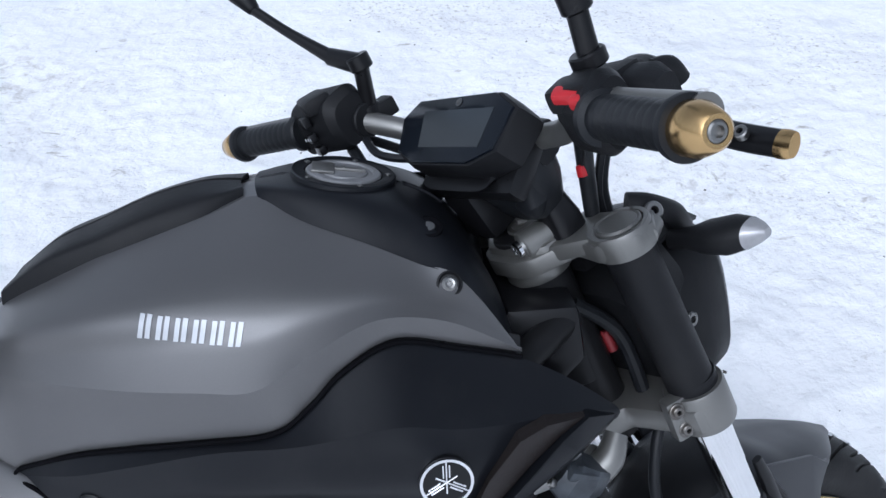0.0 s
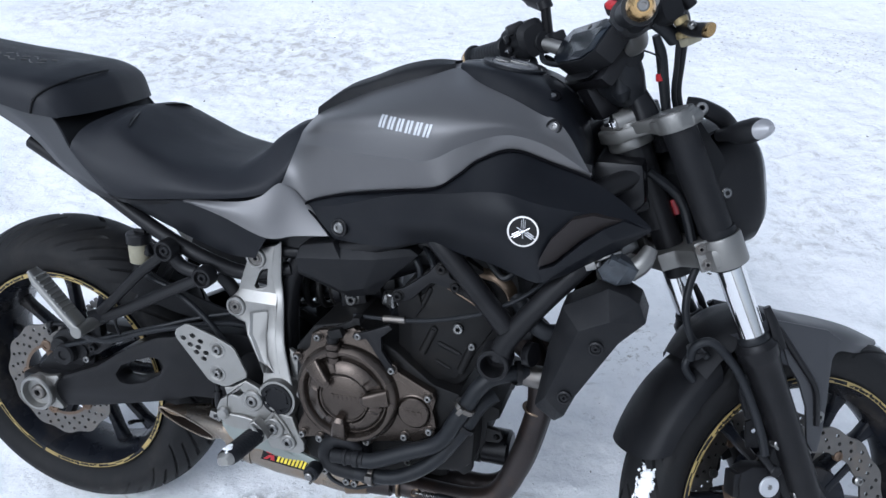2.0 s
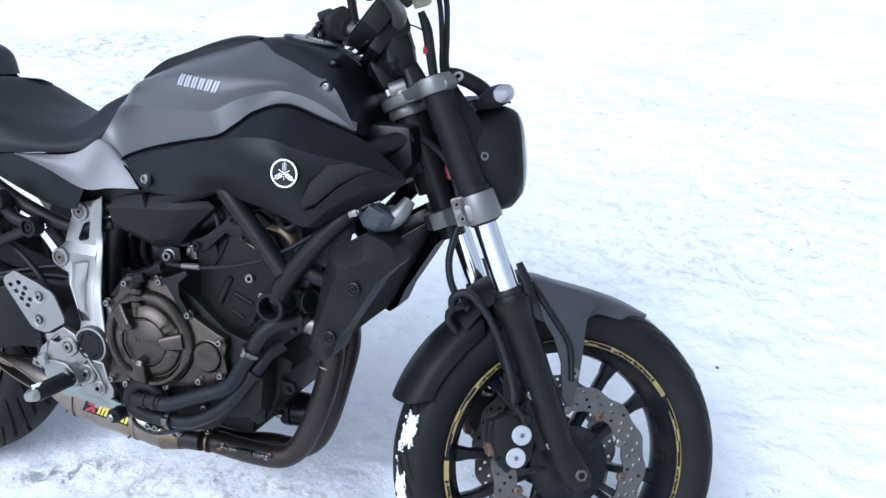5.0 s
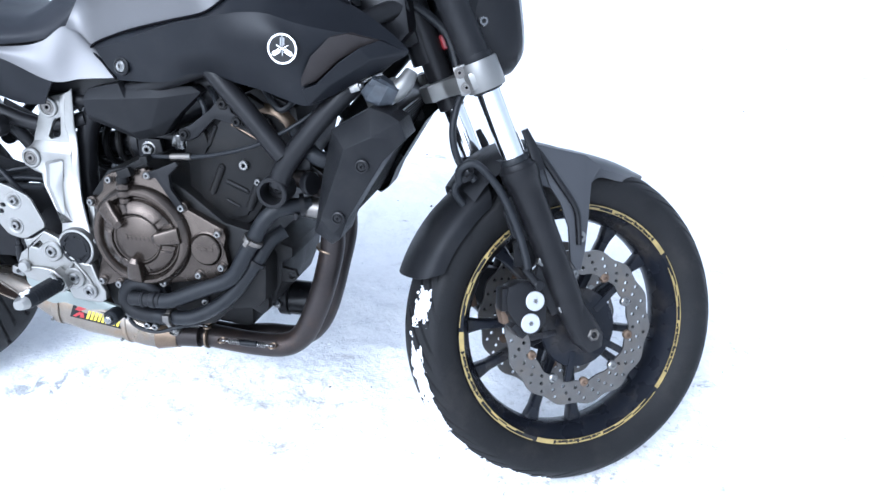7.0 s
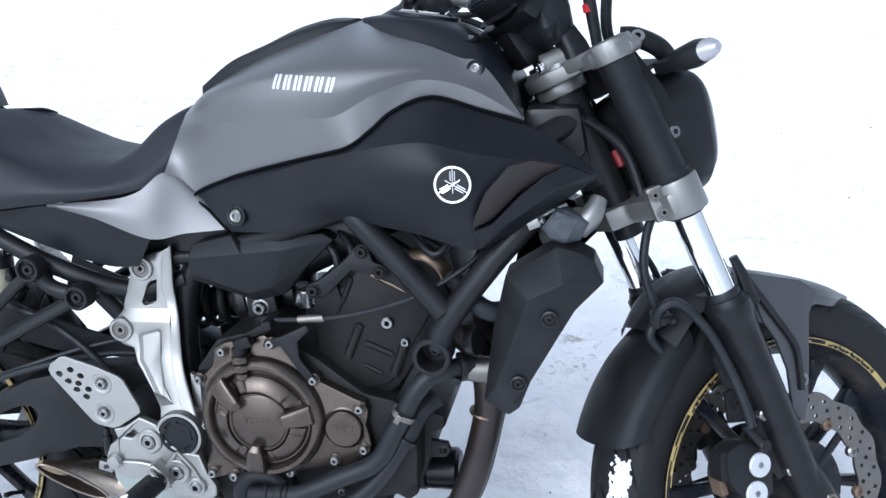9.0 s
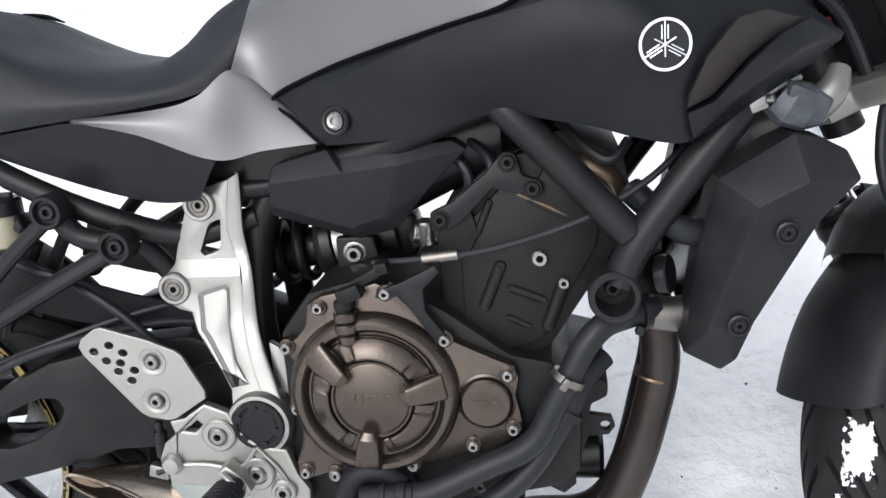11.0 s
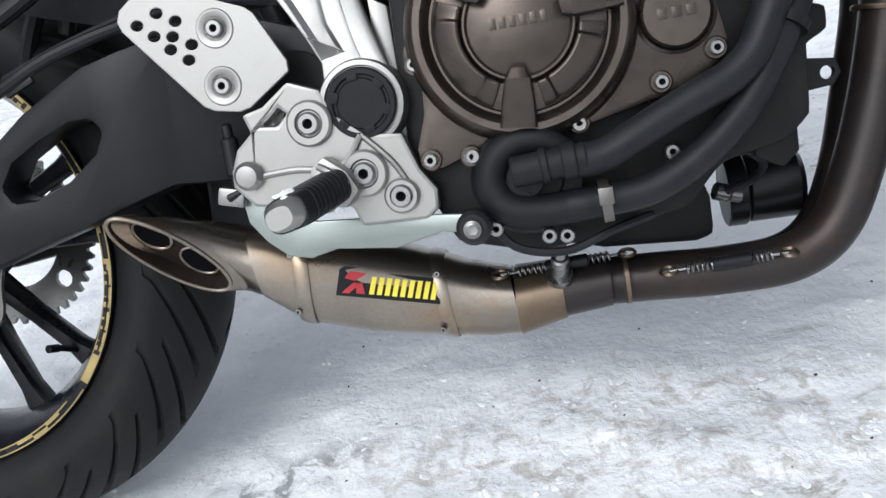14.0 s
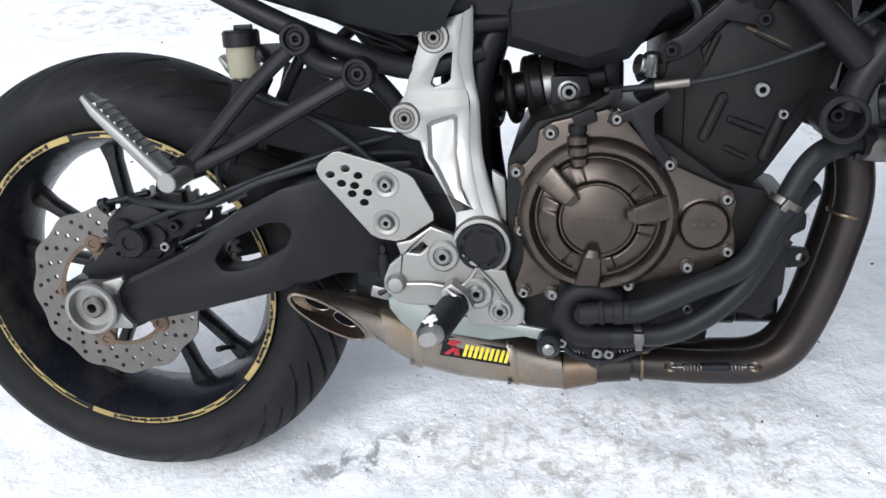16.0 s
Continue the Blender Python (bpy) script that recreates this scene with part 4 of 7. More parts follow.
# passenger seat
P0 = [(-.30, 0, .985), (-.21, 0, .968), (-.12, 0, .955), (-.05, 0, .949), (.02, 0, .942), (.075, 0, .936), (.125, 0, .916), (.150, 0, .866)]
P1 = [(-.30, -.06, .978), (-.21, -.085, .960), (-.12, -.102, .946), (-.05, -.110, .939), (.02, -.112, .932), (.068, -.110, .926), (.112, -.100, .908), (.135, -.092, .864)]
P2 = [(-.30, -.078, .968), (-.21, -.106, .947), (-.12, -.128, .928), (-.05, -.138, .918), (.015, -.142, .910), (.055, -.142, .905), (.092, -.136, .893), (.112, -.128, .862)]
P3 = [(-.30, -.076, .958), (-.21, -.104, .932), (-.12, -.128, .905), (-.05, -.139, .888), (.010, -.144, .876), (.050, -.145, .868), (.085, -.142, .864), (.102, -.134, .860)]
pillion = part("passenger_seat", surf([P3, P2, P1, P0], 44, 5, thick=0.0, mirror=True), VINYL, bike, "black vinyl passenger seat with a stitched front pad", smooth=60)
part("seat_seam", tube([(.060, -.1465, .868), (.068, -.1455, .890), (.080, -.1385, .9035), (.094, -.118, .9140), (.104, -.09, .9205), (.112, -.05, .9250), (.116, 0, .9265)], .0024, 8), INK, pillion)
part("seat_stitching", merge(*[rod(Vector((-.16, -.06 + .030 * q, .9560)).lerp(Vector((.03, -.06 + .030 * q, .9405)), k / 14) + Vector((0, .010 * math.sin(k * 1.9 + q), .0)), Vector((-.16, -.06 + .030 * q, .9560)).lerp(Vector((.03, -.06 + .030 * q, .9405)), (k + .6) / 14) + Vector((0, .010 * math.sin((k + .6) * 1.9 + q), .0)), .0011, seg=6, soft=0) for k in range(14) for q in (0, 1)]), CLAMP, pillion, "grey embroidered stitching, unreadable")
# tail cowl
T0 = [(.232, -.145, .735), (.176, -.152, .775), (.136, -.146, .808), (.085, -.134, .868), (-.02, -.122, .904), (-.16, -.102, .932), (-.32, -.070, .962)]
T1 = [(.225, -.142, .728), (.168, -.146, .752), (.105, -.137, .785), (.050, -.128, .832), (-.03, -.116, .874), (-.16, -.096, .912), (-.32, -.064, .946)]
T2 = [(.205, -.130, .722), (.150, -.128, .733), (.090, -.122, .770), (.035, -.114, .812), (-.05, -.098, .846), (-.16, -.078, .886), (-.32, -.050, .930)]
pair("tail_cowl", surf([T0, T1, T2], 40, 4, sharp=(1,), thick=0.004), GREY_DARK, bike, "dark grey tail cowl under the seats")
part("tail_floor", surf([[(x, y * .96, z + .004) for x, y, z in T2], [(x, 0, z + .002) for x, y, z in T2]], 30, 3, thick=0.003, mirror=True), BLACK, bike)
part("seat_pan", surf([[(x, y * .985, z - .002) for x, y, z in T0[1:]], [(x, 0, z + .004) for x, y, z in T0[1:]]], 30, 3, thick=0.003, mirror=True), BLACK, bike, "black pan under the seats")
for s in (-1, 1):
    part("seat_slit", tube([(.206, s * .040, .8625), (.216, s * .075, .8580), (.224, s * .100, .8500)], [.001, .0030, .0012], 8, 14), INK, bike)
# tail light pod and stay at the rear end
part("tail_light", merge(rings([((-.30, 0, .935), (0, .055, 0), (0, 0, .022)), ((-.36, 0, .945), (0, .045, 0), (0, 0, .018)), ((-.40, 0, .950), (0, .02, 0), (0, 0, .008))], 20, 3)), INK, bike)
part("rear_indicator", merge(rod((-.20, -.06, .868), (-.215, -.115, .858), .008), rings([((-.195, -.13, .856), (0, .012, 0), (0, 0, .010)), ((-.22, -.135, .857), (0, .02, 0), (0, 0, .017)), ((-.25, -.135, .858), (0, .015, 0), (0, 0, .012))], 18)), BLACK, bike, "black rear turn indicator")

# ---- frame ----
frame_tubes = [
    ("frame_tube", [(.790, -.150, .752), (.812, -.165, .730), (.870, -.169, .668), (.926, -.172, .605)], .0165),
    ("frame_tube", [(1.085, -.085, .775), (1.035, -.150, .722), (.985, -.166, .665), (.930, -.172, .592), (.916, -.172, .555)], .0170),
    ("frame_tube", [(1.095, -.055, .842), (1.00, -.120, .80), (.90, -.142, .765), (.78, -.140, .735), (.66, -.125, .690), (.56, -.112, .655)], .0165),
    ("subframe_tube", [(.52, -.085, .620), (.44, -.100, .605), (.36, -.116, .632), (.27, -.116, .672), (.15, -.105, .735), (.0, -.085, .80)], .0135),
    ("subframe_tube", [(.56, -.085, .655), (.46, -.098, .655), (.36, -.116, .680), (.22, -.104, .735), (.05, -.085, .80)], .0125),
    ("frame_tube", [(.548, -.070, .660), (.515, -.076, .60), (.505, -.078, .50), (.515, -.084, .40), (.53, -.084, .32)], .0190),
    ("frame_brace", [(.385, -.104, .600), (.422, -.094, .545), (.440, -.084, .47)], .0125),
]
for name, pts, r in frame_tubes:
    for s in (1, -1):
        part(name, tube([(x, y * s, z) for x, y, z in pts], r, 16, 28), FRAME, bike, "black painted steel frame tube")
part("steering_head", merge(rod((1.128, 0, .745), (1.055, 0, .915), .031), block((.10, .075, .09), (1.055, 0, .80), (0, -24, 0), .012)), FRAME, bike, "black steering head of the frame")
for s in (-1, 1):
    boss = part("frame_boss", lathe([(.026, -.03), (.026, .016), (.024, .018), (.0195, .018), (.0185, .012), (.0185, -.018), (0, -.018)], (.909, s * .172, .546), (0, s, 0), 32), FRAME, bike, "open round boss of the frame")
    bolt(boss, (.909, s * .156, .546), .009, (0, s, 0), FRAME, .006)
part("head_gusset", plate([(.985, .70), (1.06, .745), (1.11, .80), (1.10, .86), (1.03, .86), (.97, .78)], -.075, .075, soft=.01), INK, bike)
part("tank_underside", rings([((.58, 0, .76), (0, .085, 0), (0, 0, .05)), ((.70, 0, .80), (0, .125, 0), (0, 0, .075)), ((.85, 0, .82), (0, .15, 0), (0, 0, .085)), ((1.0, 0, .83), (0, .115, 0), (0, 0, .07))], 28, 3), INK, bike, "dark underside of the fuel tank")
pair("cover_seal", surf([[(x, y * .985, z - .010) for x, y, z in SC0[:10]], [(x, y * .93, z + .018) for x, y, z in SC0[:10]]], 40, 2, thick=.003), INK, bike)

# air box side cover and under-tank clutter
ab_pts = {"a": (.560, -.134, .684), "b": (.622, -.140, .699), "c": (.634, -.137, .689), "d": (.672, -.142, .697), "e": (.752, -.130, .700), "f": (.766, -.127, .690), "g": (.722, -.128, .648), "h": (.690, -.126, .610), "i": (.646, -.128, .600), "j": (.552, -.128, .630), "k": (.560, -.152, .668), "m": (.640, -.153, .676), "n": (.700, -.146, .680), "o": (.676, -.140, .625), "p": (.640, -.141, .615), "q": (.560, -.143, .642)}
ab_faces = ["abmk", "bcm", "cdnm", "defn", "fgn", "gon", "gho", "hipo", "ijqp", "jakq", "kmpq", "mnop"]
for s in (-1, 1):
    part("air_box_cover", faceted(ab_pts, ab_faces, -.095), BLACK, bike, "black plastic air box side cover", smooth=14, xf=Matrix.Diagonal((1, -s, 1, 1)))
part("air_box", rings([((.60, 0, .66), (0, .105, 0), (0, 0, .055)), ((.68, 0, .665), (0, .105, 0), (0, 0, .06)), ((.80, 0, .70), (0, .10, 0), (0, 0, .04))], 24, 4), INK, bike, "black air box under the tank")
for k in range(3):
    part("throttle_body", merge(rod((.80 + .03 * k, -.06 + .06 * k, .66), (.775 + .03 * k, -.06 + .06 * k, .72), .024)), INK, bike)
for pts in ([(.73, -.10, .70), (.765, -.115, .66), (.75, -.11, .61), (.70, -.10, .585)], [(.76, -.09, .70), (.79, -.12, .672), (.775, -.12, .64)], [(.86, -.10, .71), (.905, -.13, .672), (.93, -.12, .69)]):
    part("cable", tube(pts, .0055, 8, 20), HOSE, bike)

# ---- rear suspension and swing arm ----
swing_out = [(-.048, .345), (.042, .350), (.128, .388), (.205, .440), (.268, .470), (.342, .486), (.430, .486), (.510, .455), (.520, .350), (.430, .345), (.330, .354), (.236, .328), (.122, .300), (.047, .286), (-.012, .279), (-.05, .30)]
swing_hole = [(.170, .376), (.185, .397), (.215, .412), (.247, .424), (.268, .424), (.276, .412), (.266, .394), (.234, .373), (.200, .362), (.178, .362)]
for s in (-1, 1):
    arm = part("swing_arm", plate([(x, z) for x, z in swing_out], -.143, -.098, [swing_hole], .011, shift=lambda x, z: .034 * max(0, min(1, (x - .30) / .12)), slices=(.30, .34, .38, .42)), FRAME, bike, "black steel swing arm with an oval opening", xf=Matrix.Diagonal((1, -s, 1, 1)))
part("swing_bridge", merge(rod((.45, -.11, .42), (.45, .11, .42), .035), rod((.517, -.13, .391), (.517, .13, .391), .022)), FRAME, bike)
adj = part("chain_adjuster", merge(plate([(-.036, .335), (-.010, .350), (.014, .349), (.041, .356), (.044, .350), (.031, .333), (.029, .318), (.034, .303), (.047, .288), (.044, .282), (.018, .283), (-.012, .281), (-.036, .297)], -.151, -.138, soft=.003), lathe([(.034, .008), (.036, .012), (.036, .024), (.034, .027), (.0295, .027), (.0275, .014), (.0, .013)], (-.002, -.140, .316), (0, -1, 0), 36)), ALU, bike, "silver chain adjuster at the rear axle")
bolt(adj, (-.002, -.153, .316), .015, (0, -1, 0), DISC, .009, "axle_nut")
part("axle", rod((0, -.15, .315), (0, .15, .315), .0125), STEEL, bike)
caliper = part("rear_caliper", merge(plate([(.018, .40), (.040, .372), (.085, .372), (.112, .40), (.108, .432), (.075, .452), (.04, .444), (.02, .425)], -.128, -.075, soft=.006), rod((.045, -.14, .41), (.045, -.09, .41), .020), rod((.085, -.132, .405), (.085, -.09, .405), .017), block((.03, .02, .03), (.11, -.105, .445), soft=.004)), FRAME, bike, "black rear brake caliper")
bolt(caliper, (.100, -.128, .392), .007, (0, -1, 0), STEEL, .008)
bolt(caliper, (.030, -.128, .445), .006, (0, -1, 0), INK, .014)
part("caliper_bracket", plate([(-.02, .33), (.03, .335), (.10, .36), (.11, .40), (.06, .405), (.0, .38), (-.03, .35)], -.118, -.107, soft=.003), FRAME, bike)
part("caliper_piston", merge(rod((.060, -.146, .402), (.060, -.120, .402), .0215), lathe([(.0215, .0), (.0190, .004), (.0100, .004), (.0085, .001), (0, .001)], (.060, -.146, .402), (0, -1, 0), 28)), FRAME, caliper, "black caliper piston housing")
part("caliper_arm", plate([(.095, .395), (.125, .405), (.160, .430), (.165, .445), (.150, .450), (.118, .432), (.095, .425)], -.128, -.112, soft=.004), FRAME, caliper)
part("pad_pin", merge(rod((.020, -.122, .448), (.085, -.122, .462), .0045), rod((.012, -.122, .446), (.024, -.122, .449), .008)), INK, caliper)
for x, z in ((.118, .420), (.092, .452), (.036, .384)):
    bolt(caliper, (x, -.130, z), .0075, (0, -1, 0), INK, .008)
part("brake_hose", tube([(.06, -.125, .455), (.10, -.15, .455), (.17, -.153, .452), (.25, -.150, .482), (.33, -.136, .500), (.40, -.108, .505), (.46, -.088, .495)], .0055, 10, 30), HOSE, bike)
part("wheel_sensor_lead", tube([(.02, -.13, .40), (.10, -.150, .435), (.18, -.150, .462), (.27, -.143, .492), (.36, -.118, .516), (.45, -.088, .53)], .0042, 8, 30), HOSE, bike)
part("hose_clip", merge(tube([(.198, -.152, .470), (.196, -.158, .500), (.206, -.156, .515)], .003, 8, 10), block((.03, .006, .008), (.215, -.150, .462), (0, -20, 0), .002)), INK, bike)
coil = []
for i in range(91):
    t = i / 90
    a = 2 * math.pi * 5.2 * t
    c = Vector((.455, 0.0, .545)).lerp(Vector((.592, 0.0, .566)), t)
    coil.append(c + Vector((0, math.cos(a) * .036, math.sin(a) * .036)))
part("shock_spring", tube(coil, .0068, 10, 180), ENGINE, bike, "dark coil spring of the rear shock")
part("shock_body", merge(rod((.44, 0, .543), (.60, 0, .567), .024), rod((.575, 0, .563), (.590, 0, .5655), .043)), INK, bike, "black body of the rear shock")
part("preload_collar", rod((.590, 0, .5655), (.607, 0, .568), .040), STEEL, bike, "bright preload collar of the shock")
part("shock_mount", merge(rod((.607, 0, .568), (.668, 0, .5775), .037), block((.05, .05, .05), (.665, 0, .575), soft=.008)), INK, bike)
bolt(bike, (.622, -.060, .566), .0105, (0, -1, 0), STEEL, .009, "shock_bolt", washer=.014)
part("shock_link", plate([(.60, .585), (.645, .585), (.655, .53), (.60, .53)], -.060, -.045, soft=.004), FRAME, bike)

# passenger foot-rest hangers
for s in (-1, 1):
    F = Matrix.Diagonal((1, -s, 1, 1))
    hang = part("footrest_hanger", merge(tube([(.313, -.146, .648), (.25, -.150, .595), (.200, -.155, .545), (.160, -.160, .507)], .0105, 12, 20, flat=.8), tube([(.381, -.140, .606), (.30, -.147, .566), (.22, -.154, .525), (.160, -.160, .500)], .0115, 12, 20, flat=.8), tube([(.313, -.142, .645), (.335, -.140, .618), (.381, -.138, .606)], .012, 12, 14), lathe([(.0190, -.012), (.0190, .010), (.0175, .0125), (.0138, .0125), (.0125, .006), (0, .006)], (.313, -.150, .650), (0, -1, 0), 28), lathe([(.0190, -.012), (.0190, .010), (.0175, .0125), (.0138, .0125), (.0125, .006), (0, .006)], (.381, -.145, .607), (0, -1, 0), 28), rod((.172, -.148, .505), (.150, -.172, .500), .016)), FRAME, bike, "black hanger of the passenger foot-rest", xf=F)
    for x, y, z in ((.313, -.156, .650), (.381, -.151, .607)):
        bolt(hang, (x, y, z), .0092, (0, -1, 0), INK, .004, xf=F)
    p0, p1 = Vector((.155, -.205, .505)), Vector((.070, -.205, .600))
    d = (p1 - p0).normalized()
    rest = rings([(p0, Vector((.0075, 0, .0065)), Vector((0, .017, 0))), (p0 + d * .03, Vector((.0068, 0, .006)), Vector((0, .018, 0))), (p0 + d * .105, Vector((.0060, 0, .0052)), Vector((0, .019, 0))), (p1, Vector((.003, 0, .003)), Vector((0, .012, 0)))], 20, 3.5)
    peg = part("passenger_footrest", merge(rest, rod((.160, -.165, .498), (.160, -.222, .498), .012)), ALU, bike, "silver folded passenger foot-rest with teeth", xf=F)
    for k in range(9):
        part("tooth", block((.0055, .028, .0045), p0 + d * (.030 + .010 * k) + Vector((.0050, 0, .0044)), (0, -3, 0), .001), ALU, peg, xf=F)

# rear brake reservoir
resv = part("fluid_reservoir", lathe([(.016, 0), (.019, .002), (.020, .028), (.0195, .040)], (.230, -.112, .603), (0, 0, 1), 28), MILKY, bike, "milky brake fluid reservoir with a black cap")
part("reservoir_cap", merge(lathe([(.0225, .038), (.0225, .054), (.020, .057), (.0, .057)], (.230, -.112, .603), (0, 0, 1), 28), block((.022, .008, .006), (.234, -.112, .663), soft=.001)), INK, resv)
part("reservoir_hose", tube([(.23, -.112, .603), (.235, -.115, .585), (.26, -.12, .575), (.30, -.12, .56), (.36, -.125, .52), (.42, -.13, .46)], .0055, 10, 26), HOSE, resv)
part("reservoir_stay", merge(rod((.255, -.118, .628), (.262, -.118, .632), .013), block((.03, .004, .018), (.268, -.115, .634), soft=.001), rod((.256, -.130, .628), (.256, -.116, .628), .006)), INK, resv)
for x, z in ((.30, .60), (.25, .57)):
    part("rear_brace", tube([(x, -.09, z + .03), (x - .05, -.085, z - .05), (x - .07, -.08, z - .09)], .008, 8, 10), FRAME, bike)
pair("inner_guard", surf([[(.21, -.105, .60), (.30, -.108, .56), (.40, -.108, .53), (.47, -.10, .52)], [(.19, -.10, .535), (.29, -.10, .505), (.40, -.10, .495), (.47, -.10, .50)]], 16, 4, thick=.004), BLACK, bike, "black inner mudguard ahead of the rear wheel")
part("rear_hugger", surf([[(.34, -.095, .45), (.345, -.090, .36), (.335, -.085, .27)], [(.36, 0, .45), (.365, 0, .36), (.355, 0, .27)]], 14, 4, thick=.004, mirror=True), INK, bike)

# ---- right foot-rest bracket, heel guard and pedal ----
flank = [(.5026, .6686), (.4985, .6447), (.4945, .6127), (.4990, .588), (.5055, .572), (.5068, .550), (.5050, .5146), (.5097, .480), (.5177, .444), (.5270, .420)]
bracket_out = flank + [(.5440, .412), (.548, .395), (.537, .368), (.513, .360), (.489, .372), (.482, .395), (.4865, .416), (.4863, .4357), (.4755, .458), (.451, .5007), (.4446, .522), (.4307, .526), (.414, .5362), (.4095, .5521), (.4158, .5622), (.4271, .5754), (.4332, .5952), (.4497, .6405), (.455, .6558), (.4888, .6652)]
slot = [(.4872, .6245), (.477, .6216), (.472, .6166), (.4596, .5886), (.4634, .5838), (.4786, .588), (.4836, .5931)]
recess = [(.4545, .5410), (.4580, .5445), (.4870, .5520), (.4910, .5490), (.4885, .5078), (.4945, .4672), (.5060, .4430), (.4880, .4400), (.4630, .4913), (.4555, .5029)]
recess_floor = [(.4590, .5385), (.4615, .5405), (.4842, .5465), (.4866, .5440), (.4846, .5066), (.4900, .4692), (.4996, .4475), (.4898, .4455), (.4668, .4925), (.4598, .5032)]


def ramp(v, a, z):
    return max(0.0, min(1.0, (a - v) / (a - z)))


def bracket_bulge(x, z):
    """How far the casting stands out from its upper end."""
    return -.010 * ramp(z, .580, .562) - .006 * ramp(z, .56, .50) - .024 * ramp(z, .52, .40)


bracket = part("footrest_bracket", plate(bracket_out, -.114, -.100, [slot, recess], .0018, shift=bracket_bulge, cuts=(.58, .571, .562, .54, .52, .49, .46, .43, .40)), CAST, bike, "brushed silver cast foot-rest bracket", smooth=22)
pan = bmesh.new()
pan_rows = [[pan.verts.new((x, y + bracket_bulge(x, z), z)) for x, z in loop] for loop, y in ((recess, -.1128), (recess_floor, -.1104))]
grid_faces(pan, pan_rows, closed=True)
pan.faces.new(pan_rows[1])
bmesh.ops.triangulate(pan, faces=[f for f in pan.faces if len(f.verts) > 4])
bmesh.ops.recalc_face_normals(pan, faces=pan.faces)
bmesh.ops.reverse_faces(pan, faces=[f for f in pan.faces] if pan.faces[-1].normal.y > 0 else [])
part("bracket_recess", pan, CAST, bracket, "sunken panel of the casting", smooth=25)
flank_in = [(x, -.1135 + bracket_bulge(x, z), z) for x, z in flank]
flank_out = [(x, y + bracket_bulge(x, z), z) for x, y, z in ((.5145, -.110, .676), (.513, -.1095, .644), (.511, -.1090, .612), (.5125, -.1085, .590), (.517, -.1085, .567), (.5185, -.1085, .545), (.5195, -.1085, .515), (.5240, -.1090, .488), (.538, -.110, .440), (.5470, -.112, .412))]
part("bracket_flank", surf([flank_in, [tuple(Vector(a).lerp(Vector(b), .75) + Vector((.0015, -.0015, 0))) for a, b in zip(flank_in, flank_out)], flank_out], 36, 3, thick=.004), CAST, bracket, "bevelled flank of the casting")
for x, z in ((.4662, .642), (.4277, .5499)):
    part("bolt_boss", lathe([(.0185, -.010), (.0185, .0015), (.0170, .0032), (.0135, .0032), (.0125, .0005)], (x, -.115 + bracket_bulge(x, z), z), (0, -1, 0), 36), CAST, bracket)
    bolt(bracket, (x, -.115 + bracket_bulge(x, z), z), .0085, (0, -1, 0), DISC, .0035, washer=.0120)
pc = part("pivot_cover", lathe([(.0375, -.03), (.0370, .0), (.0355, .0030), (.0315, .0035), (.0305, .001)], (.5165, -.156, .397), (0, -1, 0), 48), CAST, bracket, "silver ring round the swing arm pivot")
part("pivot_cap", lathe([(.0300, -.004), (.0300, .0025), (.0285, .0045), (.0245, .0045), (.0232, .0020), (.0215, .0020), (.0200, .0034), (.0, .0034)], (.5165, -.156, .397), (0, -1, 0), 44), BLACK, pc, "black plastic pivot cap")
for a in (radians(40 + 60 * i) for i in range(6)):
    part("cap_lug", block((.0055, .0030, .009), (.5165 + .0222 * math.cos(a), -.1595, .397 + .0222 * math.sin(a)), (0, -math.degrees(a), 0), .0006), BLACK, pc)
part("backing_plate", plate([(.505, .33), (.530, .43), (.530, .485), (.546, .4745), (.5465, .40), (.556, .31), (.53, .285), (.49, .30)], -.128, -.118, soft=.002), ALU, bike, "silver plate behind the foot-rest bracket")
heel_out = [(.323, .497), (.327, .506), (.345, .518), (.353, .519), (.404, .503), (.434, .490), (.441, .484), (.462, .442), (.462, .433), (.424, .409), (.414, .407), (.393, .411), (.384, .416), (.326, .488)]
heel_holes = [circle(x, z, .0055, 12, .0045) for x, z in ((.340, .491), (.359, .498), (.374, .489), (.353, .480), (.369, .477), (.384, .468), (.365, .467), (.379, .456))]
heel = part("heel_guard", plate(heel_out, -.163, -.1585, heel_holes, .0016), ALU, bike, "silver heel guard plate with eight holes", smooth=14)
for x, z in ((.4065, .4775), (.404, .4305)):
    part("guard_dimple", lathe([(.0165, .0), (.0155, .0012), (.0125, .0012), (.0105, .0)], (x, -.163, z), (0, -1, 0), 28), ALU, heel)
    bolt(heel, (x, -.163, z), .0075, (0, -1, 0), STEEL, .004)
lower_out = [(.413, .404), (.432, .408), (.457, .425), (.483, .414), (.492, .392), (.515, .372), (.546, .368), (.556, .337), (.568, .318), (.567, .302), (.556, .294), (.500, .296), (.494, .313), (.476, .322), (.430, .322), (.410, .326), (.394, .345), (.395, .358), (.403, .376), (.418, .388)]
lower = part("footrest_plate", plate(lower_out, -.160, -.148, [[(.428, .392), (.438, .398), (.446, .405), (.452, .399), (.442, .390)]], .003), ALU, bike, "silver lower plate that carries the foot-rest", smooth=14)
part("plate_rib", merge(tube([(.405, -.161, .350), (.45, -.163, .352), (.49, -.163, .348), (.512, -.162, .372)], .0028, 8, 16), tube([(.512, -.161, .372), (.535, -.161, .345), (.548, -.160, .318)], .0028, 8, 12)), ALU, lower)
